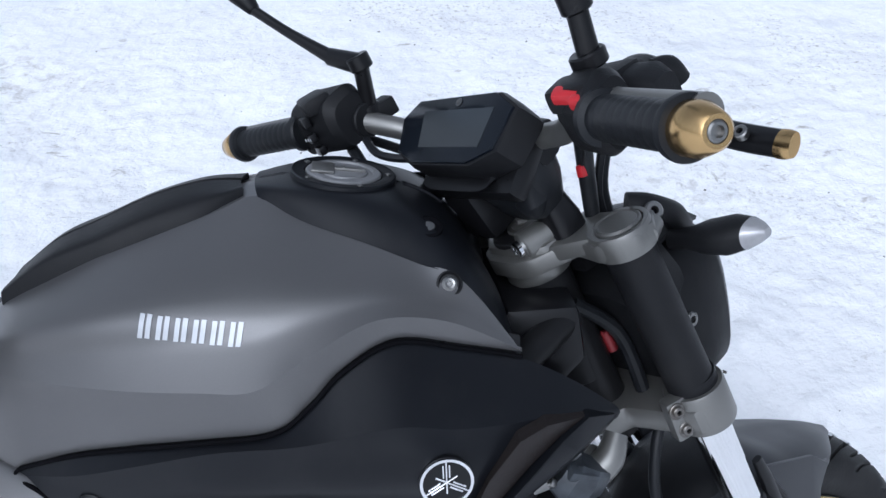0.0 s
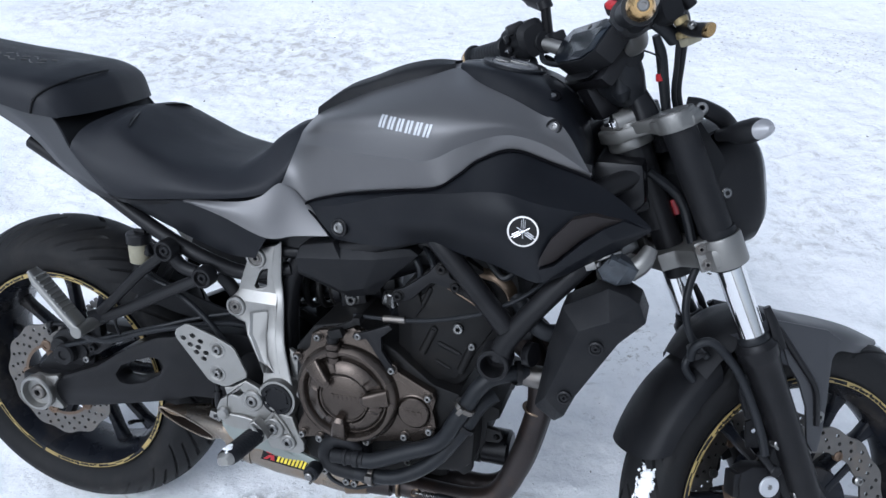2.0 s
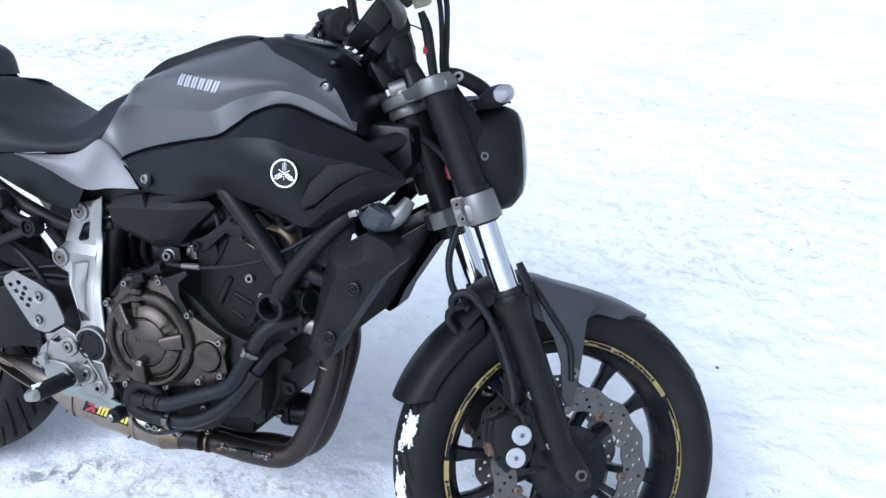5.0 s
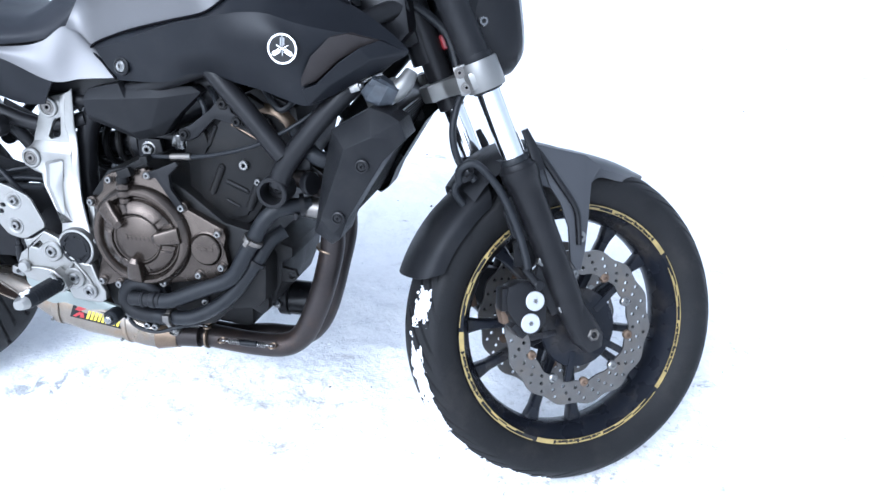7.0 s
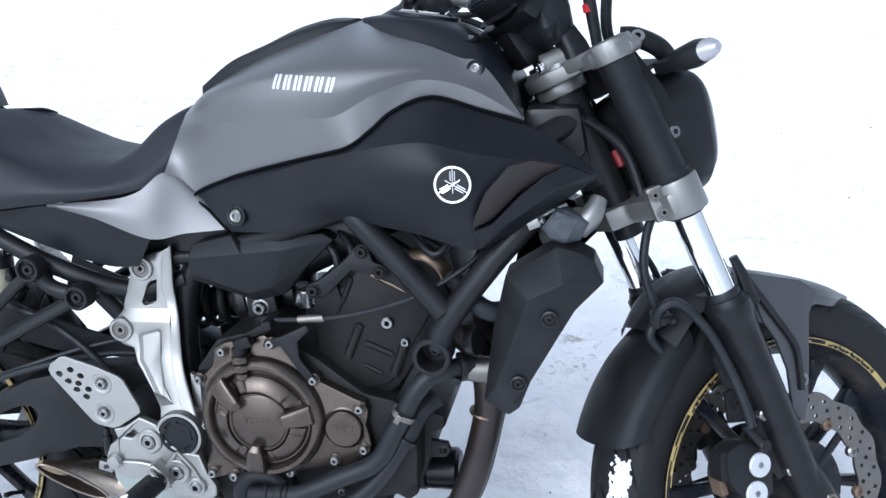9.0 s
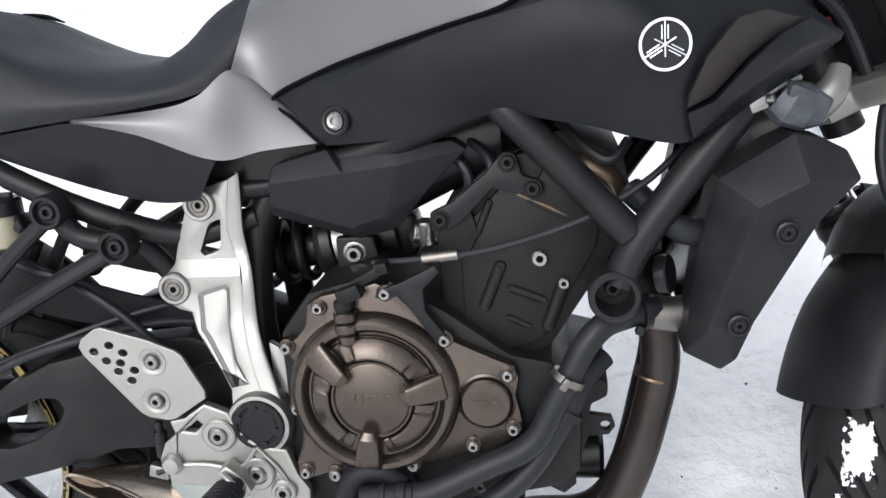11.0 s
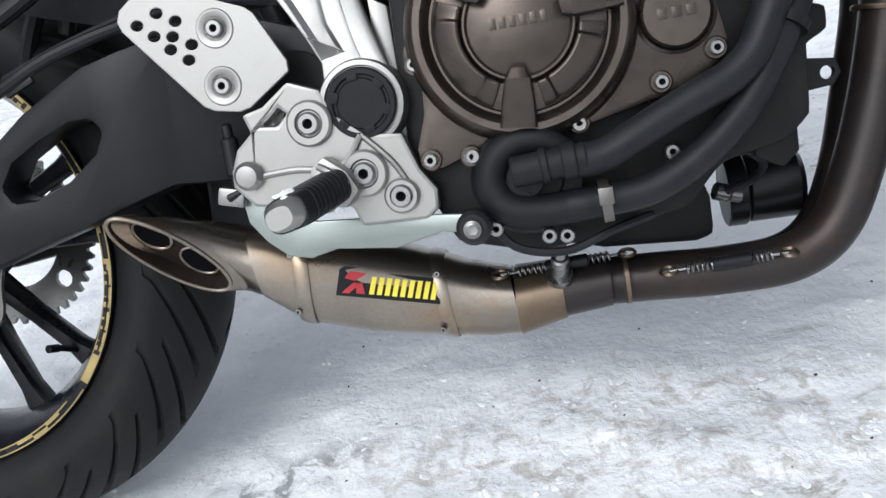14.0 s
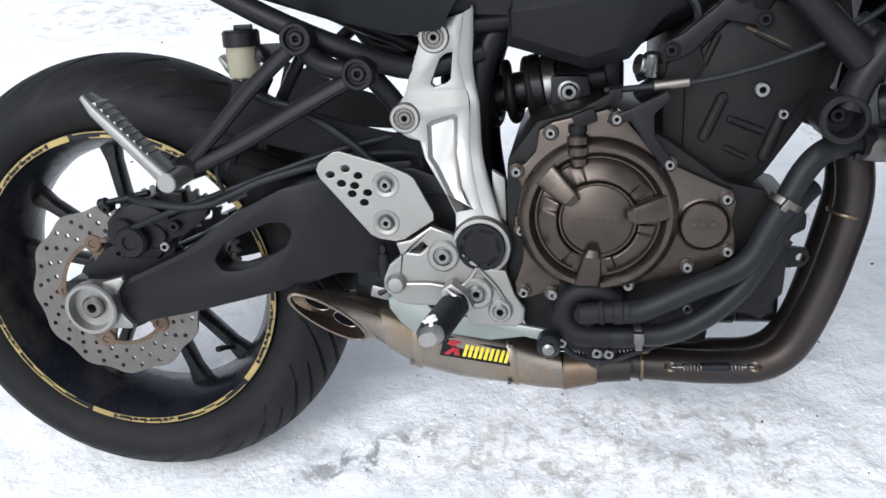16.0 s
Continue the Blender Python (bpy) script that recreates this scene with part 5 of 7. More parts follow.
for x, z, w in ((.471, .388, .0195), (.510, .340, .020), (.538, .317, .0150)):
    part("bolt_boss", lathe([(w, -.002), (w, .004), (w - .002, .006), (w * .62, .006), (w * .55, .004)], (x, -.160, z), (0, -1, 0), 30), ALU, lower)
    bolt(lower, (x, -.164, z), .0098, (0, -1, 0), STEEL, .005)
part("pedal_pivot", lathe([(.0125, 0), (.0125, .006), (.009, .011), (.0, .0125)], (.411, -.160, .353), (0, -1, 0), 26), ALU, lower)
part("brake_switch", merge(rod((.3945, -.150, .338), (.3945, -.150, .400), .0045), rod((.3945, -.150, .355), (.3945, -.150, .388), .0075), rod((.385, -.155, .336), (.410, -.150, .345), .004)), INK, bike, "black brake light switch rod")
part("pedal_link", block((.024, .012, .016), (.388, -.150, .337), (0, 15, 0), .003), STEEL, bike)

pedal_out = [(.394, .332), (.415, .331), (.44, .325), (.455, .305), (.50, .301), (.566, .2965), (.598, .2935), (.606, .285), (.596, .277), (.566, .2815), (.523, .272), (.470, .278), (.446, .273), (.426, .278), (.409, .293), (.396, .312)]
pedal = part("brake_pedal", plate(pedal_out, -.146, -.139, soft=.0025, shift=lambda x, z: -.022 * max(0, (x - .5) / .1)), PEDAL, bike, "zinc-plated rear brake pedal lever")
part("pedal_tip", merge(lathe([(.0125, -.012), (.0140, -.008), (.0140, .012), (.011, .016), (.0, .016)], (.597, -.186, .286), (0, -1, 0), 26)), HOSE, pedal, "black rubber pedal tip")
part("tip_screw", lathe([(.0072, .0), (.0072, .006), (.004, .0075), (0, .007)], (.597, -.202, .286), (0, -1, 0), 20), STEEL, pedal)

# folding foot-rest
pa, pb = Vector((.486, -.180, .334)), Vector((.4665, -.252, .3235))
pd = (pb - pa).normalized()
peg = part("footrest", rings([(pa, (.014, 0, .004), (-.003, 0, .011)), (pa.lerp(pb, .08), (.0165, 0, .004), (-.003, 0, .013)), (pa.lerp(pb, .9), (.0172, 0, .004), (-.003, 0, .0138)), (pb, (.016, 0, .004), (-.003, 0, .013))], 24, 2.8), HOSE, bike, "black ribbed rubber foot-rest with snow on its end")
for k in range(9):
    c = pa.lerp(pb, .12 + .085 * k)
    part("peg_rib", rings([(c - pd * .0018, (.0178, 0, .004), (-.003, 0, .0145)), (c + pd * .0018, (.0178, 0, .004), (-.003, 0, .0145))], 24, 2.8), HOSE, peg)
part("peg_end", rings([(pb, (.0150, 0, .004), (-.003, 0, .0120)), (pb + pd * .004, (.0140, 0, .004), (-.003, 0, .0110)), (pb + pd * .010, (.010, 0, .003), (-.002, 0, .008))], 24, 2.6), ALU, peg, "pale metal end of the foot-rest")
part("peg_fork", merge(rod((.487, -.150, .335), (.477, -.186, .325), .0125), plate([(.462, .322), (.470, .352), (.482, .360), (.500, .345), (.508, .328), (.495, .315)], -.182, -.160, soft=.004), tube([(.478, -.184, .352), (.490, -.190, .345), (.500, -.186, .335)], .0035, 8, 12)), ALU, bike, "silver hinge of the foot-rest")
tagged(part("peg_snow", clump((0, 0, 0), (.009, .010, .0028), 11, Matrix.Translation(pa.lerp(pb, .84) + Vector((-.002, -.002, .0125))), pose(0, 0, 0, 12, 0, 0)), SNOW_CLEAN, peg, "crust of snow on the rubber"))

# ---- engine ----
case_out = [(.545, .34), (.550, .50), (.585, .545), (.66, .565), (.735, .520), (.80, .470), (.845, .46), (.875, .40), (.872, .33), (.852, .312), (.80, .302), (.770, .270), (.700, .255), (.64, .250), (.575, .268)]
part("crankcase", plate(case_out, -.142, .150, soft=.008), ENGINE, bike, "black painted engine crankcase")
cover_out = [(.556, .492), (.572, .500), (.584, .513), (.588, .538), (.604, .547), (.665, .560), (.683, .552), (.692, .540), (.724, .505), (.745, .492), (.790, .470), (.806, .464), (.810, .450), (.806, .430), (.812, .398), (.806, .384), (.775, .364), (.750, .361), (.700, .350), (.640, .345), (.610, .345), (.575, .333), (.558, .336), (.556, .352), (.566, .380), (.568, .410), (.556, .420), (.558, .435), (.570, .445), (.566, .475)]
clutch = part("clutch_cover", plate(cover_out, -.160, -.140, soft=.005), BRONZE, bike, "bronze painted clutch cover with grime")
cc = (.6540, -.160, .4365)
part("cover_dome", lathe([(.0935, -.006), (.0925, .004), (.0890, .0120), (.0835, .0165), (.0780, .0165), (.0740, .0120), (.0715, .0070), (.0695, .0070), (.0680, .0095), (.0600, .0115), (.0475, .0115), (.0460, .0175), (.0435, .0210), (.0418, .0210), (.0402, .0188), (.0390, .0195), (0, .0205)], cc, (0, -1, 0), 88), BRONZE, clutch, "stepped round bronze cover")
for a0, a1 in ((28, 119), (155, 244), (280, 352)):
    bm = bmesh.new()
    rows = []
    for i in range(25):
        f = i / 24
        a = radians(a0 + (a1 - a0) * f)
        step = 1.0 if 0.16 < f < 0.84 else 0.62
        rows.append([bm.verts.new((cc[0] + r * math.cos(a), cc[1] - h, cc[2] + r * math.sin(a))) for r, h in ((.0455, .010), (.0462, .0130 + .0100 * step), (.0485, .0145 + .0100 * step), (.0635, .0115 + .0070 * step), (.0672, .0095 + .0050 * step), (.0680, .008))])
    grid_faces(bm, rows)
    bm.faces.new(rows[0][::-1])
    bm.faces.new(rows[-1])
    bmesh.ops.recalc_face_normals(bm, faces=bm.faces)
    part("cover_segment", soften(bm, .0010, 2, 40), BRONZE, clutch, "raised bronze segment")
for a in (10, 137, 262):
    d = Vector((math.cos(radians(a)), 0, math.sin(radians(a))))
    t = Vector((-d.z, 0, d.x))
    c0, c1 = Vector(cc) + d * .034 + Vector((0, -.0240, 0)), Vector(cc) + d * .0800 + Vector((0, -.0165, 0))
    tab = rings([(c0, t * .0065, Vector((0, -.006, 0))), (c0 + d * .008, t * .0105, Vector((0, -.0100, 0))), (c0.lerp(c1, .6), t * .0135, Vector((0, -.0105, 0))), (c1, t * .0150, Vector((0, -.0060, 0)))], 20, 4.5)
    part("cover_tab", tab, BRONZE, clutch, "raised bronze tab, scuffed")
for i in range(6):
    part("cover_mark", block((.0052, .0018, .0085), (cc[0] - .0200 + .008 * i, cc[1] - .0205, cc[2] + .002), (0, 0, 0), .0005), BRONZE, clutch, "raised mark on the cover")
part("timing_cap", lathe([(.0315, -.004), (.0315, .001), (.0290, .0025), (.0272, .0010), (.0268, .0065), (.0250, .0085), (0, .0085)], (.774, -.160, .4245), (0, -1, 0), 44), BRONZE, clutch, "round bronze timing cap")
part("cap_mark", merge(block((.0075, .0014, .008), (.763, -.1688, .4245), soft=.0004), block((.0075, .0014, .008), (.774, -.1688, .4245), soft=.0004), block((.0075, .0014, .008), (.785, -.1688, .4245), soft=.0004)), BRONZE, clutch)
for x, z in ((.602, .535), (.562, .491), (.566, .420), (.567, .342), (.675, .549), (.734, .496), (.798, .455), (.801, .393), (.757, .366 + .008), (.690, .353), (.600, .340)):
    part("bolt_boss", lathe([(.0092, -.012), (.0092, .001), (.008, .002)], (x, -.160, z), (0, -1, 0), 20), BRONZE, clutch)
    bolt(clutch, (x, -.161, z), .0060, (0, -1, 0), STEEL, .008)

# clutch arm and its cable
arm = part("clutch_arm", merge(rod((.633, -.170, .498), (.632, -.172, .538), .0085), block((.026, .016, .016), (.640, -.172, .553), (0, -20, 0), .003), block((.040, .008, .010), (.658, -.166, .568), (0, -28, 0), .002), block((.014, .020, .012), (.674, -.160, .577), (0, -8, 0), .002)), ENGINE, bike, "black clutch release arm")
for k, r in enumerate((.0105, .0125, .0125, .0105)):
    part("arm_collar", rod((.6335 - .0004 * k, -.171, .498 + .0125 * k), (.6332 - .0004 * k, -.171, .5085 + .0125 * k), r), BRONZE if k < 3 else ENGINE, arm)
part("clutch_cable", tube([(.662, -.150, .579), (.70, -.152, .581), (.745, -.154, .584), (.80, -.158, .594), (.86, -.162, .612), (.90, -.165, .630), (.95, -.160, .66), (1.0, -.13, .70)], .0036, 10, 40), HOSE, bike, "black clutch cable")
part("cable_end", merge(rod((.715, -.152, .5815), (.755, -.1545, .586), .0062), rod((.665, -.15, .579), (.715, -.152, .5815), .0016)), DISC, bike)
part("cable_stay", plate([(.664, .545), (.668, .553), (.693, .561), (.730, .578), (.735, .571), (.716, .553), (.717, .529), (.740, .497), (.735, .489), (.726, .492), (.700, .532), (.690, .546), (.675, .543)], -.166, -.158, soft=.0025), FRAME, bike, "black cable stay bracket")

# cylinder block and head
cyl_out = [(.728, .500), (.727, .610), (.740, .632), (.790, .672), (.845, .690), (.905, .655), (.925, .612), (.915, .575), (.845, .470), (.815, .447), (.790, .452)]
block_ob = part("cylinder_block", plate(cyl_out, -.118, .118, soft=.007), ENGINE, bike, "black painted cylinder block")
part("block_ledge", plate([(.728, .585), (.735, .615), (.762, .640), (.775, .600), (.76, .575)], -.128, -.110, soft=.005), ENGINE, block_ob)
part("block_face", plate([(.752, .498), (.752, .600), (.800, .650), (.870, .652), (.900, .610), (.895, .580), (.835, .478), (.800, .468)], -.123, -.112, soft=.004), ENGINE, block_ob)
for pts, r in (([(.794, .563), (.775, .519)], .0072), ([(.860, .542), (.842, .495)], .0076), ([(.804, .538), (.838, .524)], .0050), ([(.772, .600), (.786, .632)], .0045), ([(.800, .505), (.822, .494)], .0040)):
    part("block_rib", merge(tube([(x, -.122, z) for x, z in pts], r, 12, 8), *[rings([((x, -.122, z), (r, 0, 0), (0, 0, r)), ((x, -.122 - r * .7, z), (r * .7, 0, 0), (0, 0, r * .7))], 12) for x, z in pts]), ENGINE, block_ob)
hang = part("engine_hanger", plate([(.726, .605), (.724, .626), (.747, .636), (.784, .665), (.802, .686), (.818, .682), (.822, .662), (.843, .654), (.838, .639), (.818, .643), (.791, .649), (.757, .615), (.743, .608)], -.136, -.124, soft=.0035), FRAME, bike, "black engine hanger plate")
for x, z in ((.808, .676), (.832, .648), (.735, .619)):
    bolt(hang, (x, -.136, z), .0078, (0, -1, 0), ENGINE, .006, washer=.0105)
part("head_gasket", tube([(.816, -.124, .640), (.846, -.125, .626), (.876, -.124, .610)], .0026, 8, 12), SEAM, block_ob, "brownish head joint")
part("head_step", plate([(.822, .632), (.872, .606), (.900, .622), (.884, .655), (.845, .668)], -.127, -.116, soft=.004), ENGINE, block_ob)
for x, z, r in ((.836, .571, .0090), (.860, .543, .0062)):
    bolt(block_ob, (x, -.125, z), r, (0, -1, 0), STEEL if r < .0099 else ENGINE, .006)
part("cam_cover", plate([(.79, .672), (.86, .702), (.925, .672), (.935, .62), (.905, .655), (.845, .692)], -.110, .110, soft=.006), ENGINE, block_ob)
part("exhaust_shield", tube([(.862, -.110, .668), (.892, -.116, .668), (.914, -.116, .652), (.922, -.112, .632)], .011, 12, 16, flat=.45), SEAM, bike, "golden heat-stained pipe edge")
part("coolant_fitting", merge(rod((.728, -.10, .595), (.700, -.112, .602), .0125), rod((.716, -.112, .588), (.716, -.118, .615), .009)), STEEL, bike)
for x, z in ((.706, .560), (.720, .655)):
    part("breather_hose", tube([(x, -.07, z), (x + .03, -.09, z + .03), (x + .05, -.08, z + .07)], .011, 10, 14), HOSE, bike)

# water pump and coolant hoses
pump = part("water_pump", merge(lathe([(.0470, -.018), (.0470, .000), (.0440, .004), (.0300, .004), (.0280, .002), (.0, .002)], (.643, -.158, .316), (0, -1, 0), 44), tube([(.676, -.166, .331), (.660, -.168, .3440), (.640, -.168, .3460), (.622, -.168, .3370), (.6135, -.168, .320), (.617, -.168, .302), (.632, -.169, .2905), (.660, -.170, .2875), (.695, -.172, .2895)], [.0105, .0118, .0128, .0134, .0138, .0140, .0140, .0138, .0135], 18, 48), rod((.640, -.156, .3175), (.640, -.172, .3175), .0185)), BLACK, bike, "black spiral water pump housing")
for i in range(4):
    part("pump_rib", block((.020, .012, .0022), (.640 + .023 * math.cos(radians(90 * i + 100)), -.1680, .3175 + .023 * math.sin(radians(90 * i + 100))), (0, -(90 * i + 100), 0), .0006), BLACK, pump)
part("pump_outlet", merge(rod((.632, -.184, .3235), (.692, -.184, .3265), .0125), rod((.672, -.184, .3255), (.684, -.184, .326), .0150), rod((.655, -.184, .3245), (.662, -.184, .325), .0145)), BLACK, pump)
hoses = {
    "coolant_hose": ([(.680, -.182, .3245), (.704, -.181, .3255), (.732, -.179, .3370), (.7565, -.176, .3480), (.785, -.173, .3600), (.809, -.170, .3705), (.8285, -.167, .3880), (.8455, -.164, .4208), (.8620, -.161, .4510), (.8790, -.157, .4830), (.8990, -.150, .5030), (.9250, -.140, .5100), (.955, -.125, .512)], .0138),
    "lower_hose": ([(.672, -.172, .2890), (.6961, -.172, .2894), (.7385, -.171, .2931), (.7807, -.167, .3132), (.8170, -.160, .3437), (.8425, -.153, .3790), (.8622, -.145, .4100), (.880, -.132, .440), (.90, -.115, .455)], .0130),
}
for name, (pts, r) in hoses.items():
    h = part(name, tube(pts, r, 18, 60), HOSE, bike, "black rubber coolant hose")
part("hose_clip", merge(lathe([(.0175, -.004), (.0185, -.004), (.0185, .004), (.0175, .004)], (.8610, -.1612, .4500), (.5, .1, .86), 28), block((.014, .010, .008), (.858, -.180, .452), (0, -55, 0), .0015)), DISC, bike, "steel hose clip")
part("hose_clip", merge(lathe([(.0168, -.004), (.0178, -.004), (.0178, .004), (.0168, .004)], (.702, -.172, .2895), (1, 0, .05), 28), block((.012, .010, .014), (.702, -.190, .295), (0, 0, 0), .0015)), DISC, bike, "steel hose clip")
part("hose_clip", lathe([(.0172, -.004), (.0182, -.004), (.0182, .004), (.0172, .004)], (.858, -.147, .404), (.5, .2, .8), 28), FRAME, bike)
part("hose_clip", merge(lathe([(.0150, -.004), (.0205, -.004), (.0205, .004), (.0150, .004)], (.940, -.131, .511), (1, .4, .05), 28), block((.008, .012, .010), (.936, -.148, .497), (0, 20, 0), .0015)), FRAME, bike, "black hose clip at the metal pipe")
for x, y, z in ((.612, -.168, .279), (.654, -.172, .268), (.668, -.170, .266), (.602, -.165, .340), (.690, -.165, .352), (.760, -.150, .318), (.800, -.148, .330)):
    bolt(pump, (x, y, z), .0062, (0, -1, 0), STEEL, .006)
part("pump_lead", tube([(.606, -.165, .290), (.625, -.168, .262), (.665, -.165, .252), (.705, -.155, .262), (.74, -.14, .268)], .0038, 8, 24), HOSE, bike)
# lower front of the engine and the oil filter
part("sump", plate([(.64, .245), (.70, .228), (.785, .222), (.802, .226), (.802, .262), (.79, .30), (.66, .30)], -.045, .110, soft=.008), ENGINE, bike, "black engine sump")
part("engine_front", merge(plate([(.80, .30), (.865, .30), (.882, .345), (.885, .385), (.905, .395), (.905, .415), (.870, .425), (.80, .42)], -.092, .110, soft=.006), plate([(.83, .30), (.852, .288), (.866, .30), (.866, .33), (.83, .33)], -.118, -.10, soft=.003)), ENGINE, bike, "black engine front casting")
part("engine_lug", plate([(.872, .345), (.905, .348), (.912, .358), (.908, .370), (.872, .375)], -.090, -.080, [circle(.901, .359, .006, 12)], .0025), ENGINE, bike)
part("oil_filter", merge(rod((.845, .045, .254), (.903, .045, .254), .035, soft=.006), rod((.828, .045, .254), (.848, .045, .254), .037)), INK, bike, "black cylindrical oil filter")
part("oil_switch", merge(rod((.812, .0, .262), (.826, .002, .256), .009), rod((.826, .002, .256), (.838, .004, .252), .007)), STEEL, bike)
part("front_lead", tube([(.83, -.06, .305), (.85, -.05, .288), (.845, -.03, .272), (.82, -.02, .262)], .004, 8, 16), HOSE, bike)
# ---- radiator ----
r_mid = Vector((1.043, 0, .585))
part("radiator", moved(block((.030, .30, .215), (0, 0, 0), soft=.004), Matrix.Translation(r_mid) @ pose(0, 0, 0, 0, 24.5, 0)), INK, bike, "black radiator core")
for k in range(26):
    part("radiator_fin", moved(block((.002, .27, .0016), (.0160, 0, -.10 + .008 * k), soft=0), Matrix.Translation(r_mid) @ pose(0, 0, 0, 0, 24.5, 0)), ENGINE, bike)
shroud_pts = {"a": (1.008, -.172, .656), "b": (1.074, -.180, .697), "c": (1.103, -.178, .689), "p": (1.121, -.180, .679), "d": (1.133, -.186, .653), "e": (1.097, -.190, .616), "q": (1.040, -.190, .517), "f": (1.025, -.186, .478), "g": (1.010, -.184, .466), "h": (.976, -.172, .481), "i": (.990, -.164, .582), "k": (1.082, -.208, .656), "m": (1.0385, -.205, .634), "n": (.996, -.196, .512), "o": (1.0175, -.197, .4905)}
shroud_faces = ["abkm", "bck", "cpk", "pdk", "kdem", "meqn", "qon", "qfo", "fgo", "gno", "ghn", "hin", "inm", "iam"]
for s in (-1, 1):
    F = Matrix.Diagonal((1, -s, 1, 1))
    sh = part("radiator_shroud", faceted(shroud_pts, shroud_faces, -.120), BLACK, bike, "black faceted plastic radiator shroud", smooth=12, xf=F)
    for x, y, z in ((1.066, -.1985, .608), (1.025, -.1945, .517)):
        part("shroud_grommet", lathe([(.0110, -.006), (.0110, .003), (.0085, .004), (.007, .002), (0, .002)], (x, y, z), (0, -1, 0), 22), INK, sh, xf=F)
        bolt(sh, (x, y - .002, z), .0052, (0, -1, 0), FRAME, .003, xf=F)
part("radiator_cap", merge(rings([((1.062, -.150, .728), (.010, 0, .012), (0, .016, 0)), ((1.074, -.152, .722), (.012, 0, .020), (0, .020, 0)), ((1.092, -.152, .714), (.010, 0, .019), (0, .019, 0)), ((1.108, -.146, .711), (.006, 0, .013), (0, .015, 0))], 14, 3.6), block((.030, .022, .012), (1.084, -.160, .732), (12, 22, 10), .003)), mat("crumpled_grey_film", (0.040, 0.045, 0.052), 0.38, 0.1, 0.45, 60, 0.9, 70, spec=0.3), bike, "radiator filler cap wrapped in grey film", smooth=20)
part("filler_neck", merge(rod((1.060, -.10, .690), (1.104, -.138, .722), .019), tube([(1.098, -.142, .712), (1.116, -.140, .728), (1.126, -.128, .748)], [.016, .015, .011], 12, 14)), CLAMP, bike, "dull metal filler neck")
part("wire_plug", merge(block((.022, .012, .012), (1.042, -.162, .722), (0, -20, 0), .002), rod((1.052, -.166, .727), (1.058, -.170, .729), .0045), tube([(1.03, -.155, .715), (1.06, -.16, .735), (1.085, -.15, .745)], .003, 8, 12)), STEEL, bike)
part("upper_hose", tube([(.93, -.125, .64), (.96, -.15, .615), (.985, -.152, .60), (1.01, -.14, .60)], .014, 12, 18), HOSE, bike)
part("lower_pipe", tube([(.946, -.122, .507), (.975, -.120, .503), (1.008, -.115, .505)], .0190, 18, 14), DISC, bike, "bare metal pipe at the radiator")
part("horn", merge(rod((.955, -.145, .555), (.967, -.150, .557), .020), block((.03, .012, .03), (.945, -.135, .59), soft=.004)), INK, bike)

# ---- exhaust ----
right_pipe = [(.893, -.050, .545), (.930, -.050, .528), (.957, -.052, .494), (.967, -.052, .425), (.952, -.052, .345), (.930, -.054, .275), (.904, -.056, .223), (.866, -.058, .199), (.805, -.058, .195), (.745, -.056, .197), (.690, -.050, .198)]
exh = part("header_pipe", tube(right_pipe, .0225, 24, 72), HEADER, bike, "heat-browned steel exhaust header pipe")
part("header_pipe", tube([(x + .004, y + .068 - (.04 if x < .8 else 0), z + (.004 if z > .30 else -.012 if x > .8 else -.004)) for x, y, z in right_pipe], .0215, 20, 60), HEADER, bike, "heat-browned steel exhaust header pipe")
part("pipe_joint", lathe([(.0232, -.002), (.0240, 0), (.0232, .002)], (.9595, -.052, .405), (.2, 0, .98), 28), SEAM, exh)
part("pipe_sleeve", rings([((.700, -.052, .200), (0, .034, 0), (0, 0, .024)), ((.655, -.045, .196), (0, .040, 0), (0, 0, .026)), ((.612, -.042, .190), (0, .044, 0), (0, 0, .031))], 32, 2.4), HEADER, bike, "browned collector pipe")
part("weld_seam", rings([((.717, -.054, .200), (0, .030, 0), (0, 0, .0245)), ((.713, -.054, .200), (0, .030, 0), (0, 0, .0245))], 32, 2.4), SEAM, bike)
part("collector_band", rings([((.656, -.045, .196), (0, .0415, 0), (0, 0, .0275)), ((.612, -.042, .190), (0, .0455, 0), (0, 0, .0325))], 36, 2.4), SEAM, bike, "golden-stained band on the collector")
muffler = part("silencer", rings([((.612, -.040, .190), (0, .042, 0), (-.004, 0, .031)), ((.575, -.036, .196), (-.002, .046, 0), (-.008, 0, .037)), ((.540, -.036, .206), (-.004, .048, 0), (-.002, 0, .041)), ((.47, -.050, .228), (-.006, .051, 0), (.002, 0, .046)), ((.418, -.061, .246), (-.008, .050, 0), (.002, 0, .045)), ((.400, -.068, .254), (-.008, .047, 0), (.002, 0, .040)), ((.372, -.074, .268), (-.008, .044, 0), (-.004, 0, .035))], 44, 2.8), TITAN, bike, "stained titanium silencer box")
for c, a, b in (((.541, -.036, .2060), (-.003, .0490, 0), (-.002, 0, .0415)), ((.414, -.064, .2475), (-.008, .0505, 0), (.003, 0, .0452))):
    c, a, b = Vector(c), Vector(a), Vector(b)
    d = Vector((.95, 0, -.30)) * .0075
    part("silencer_strap", rings([(c - d, a, b), (c - d * .6, a * 1.02, b * 1.02), (c + d * .6, a * 1.02, b * 1.02), (c + d, a, b)], 44, 2.8), TITAN, muffler, "riveted band round the silencer")
    for k in (-.027, .027):
        bolt(muffler, (c.x + k * .05, c.y - .0535 + (.006 if abs(k) > .0 else 0), c.z + k), .0030, (0, -1, 0), STEEL, .0022, "rivet")
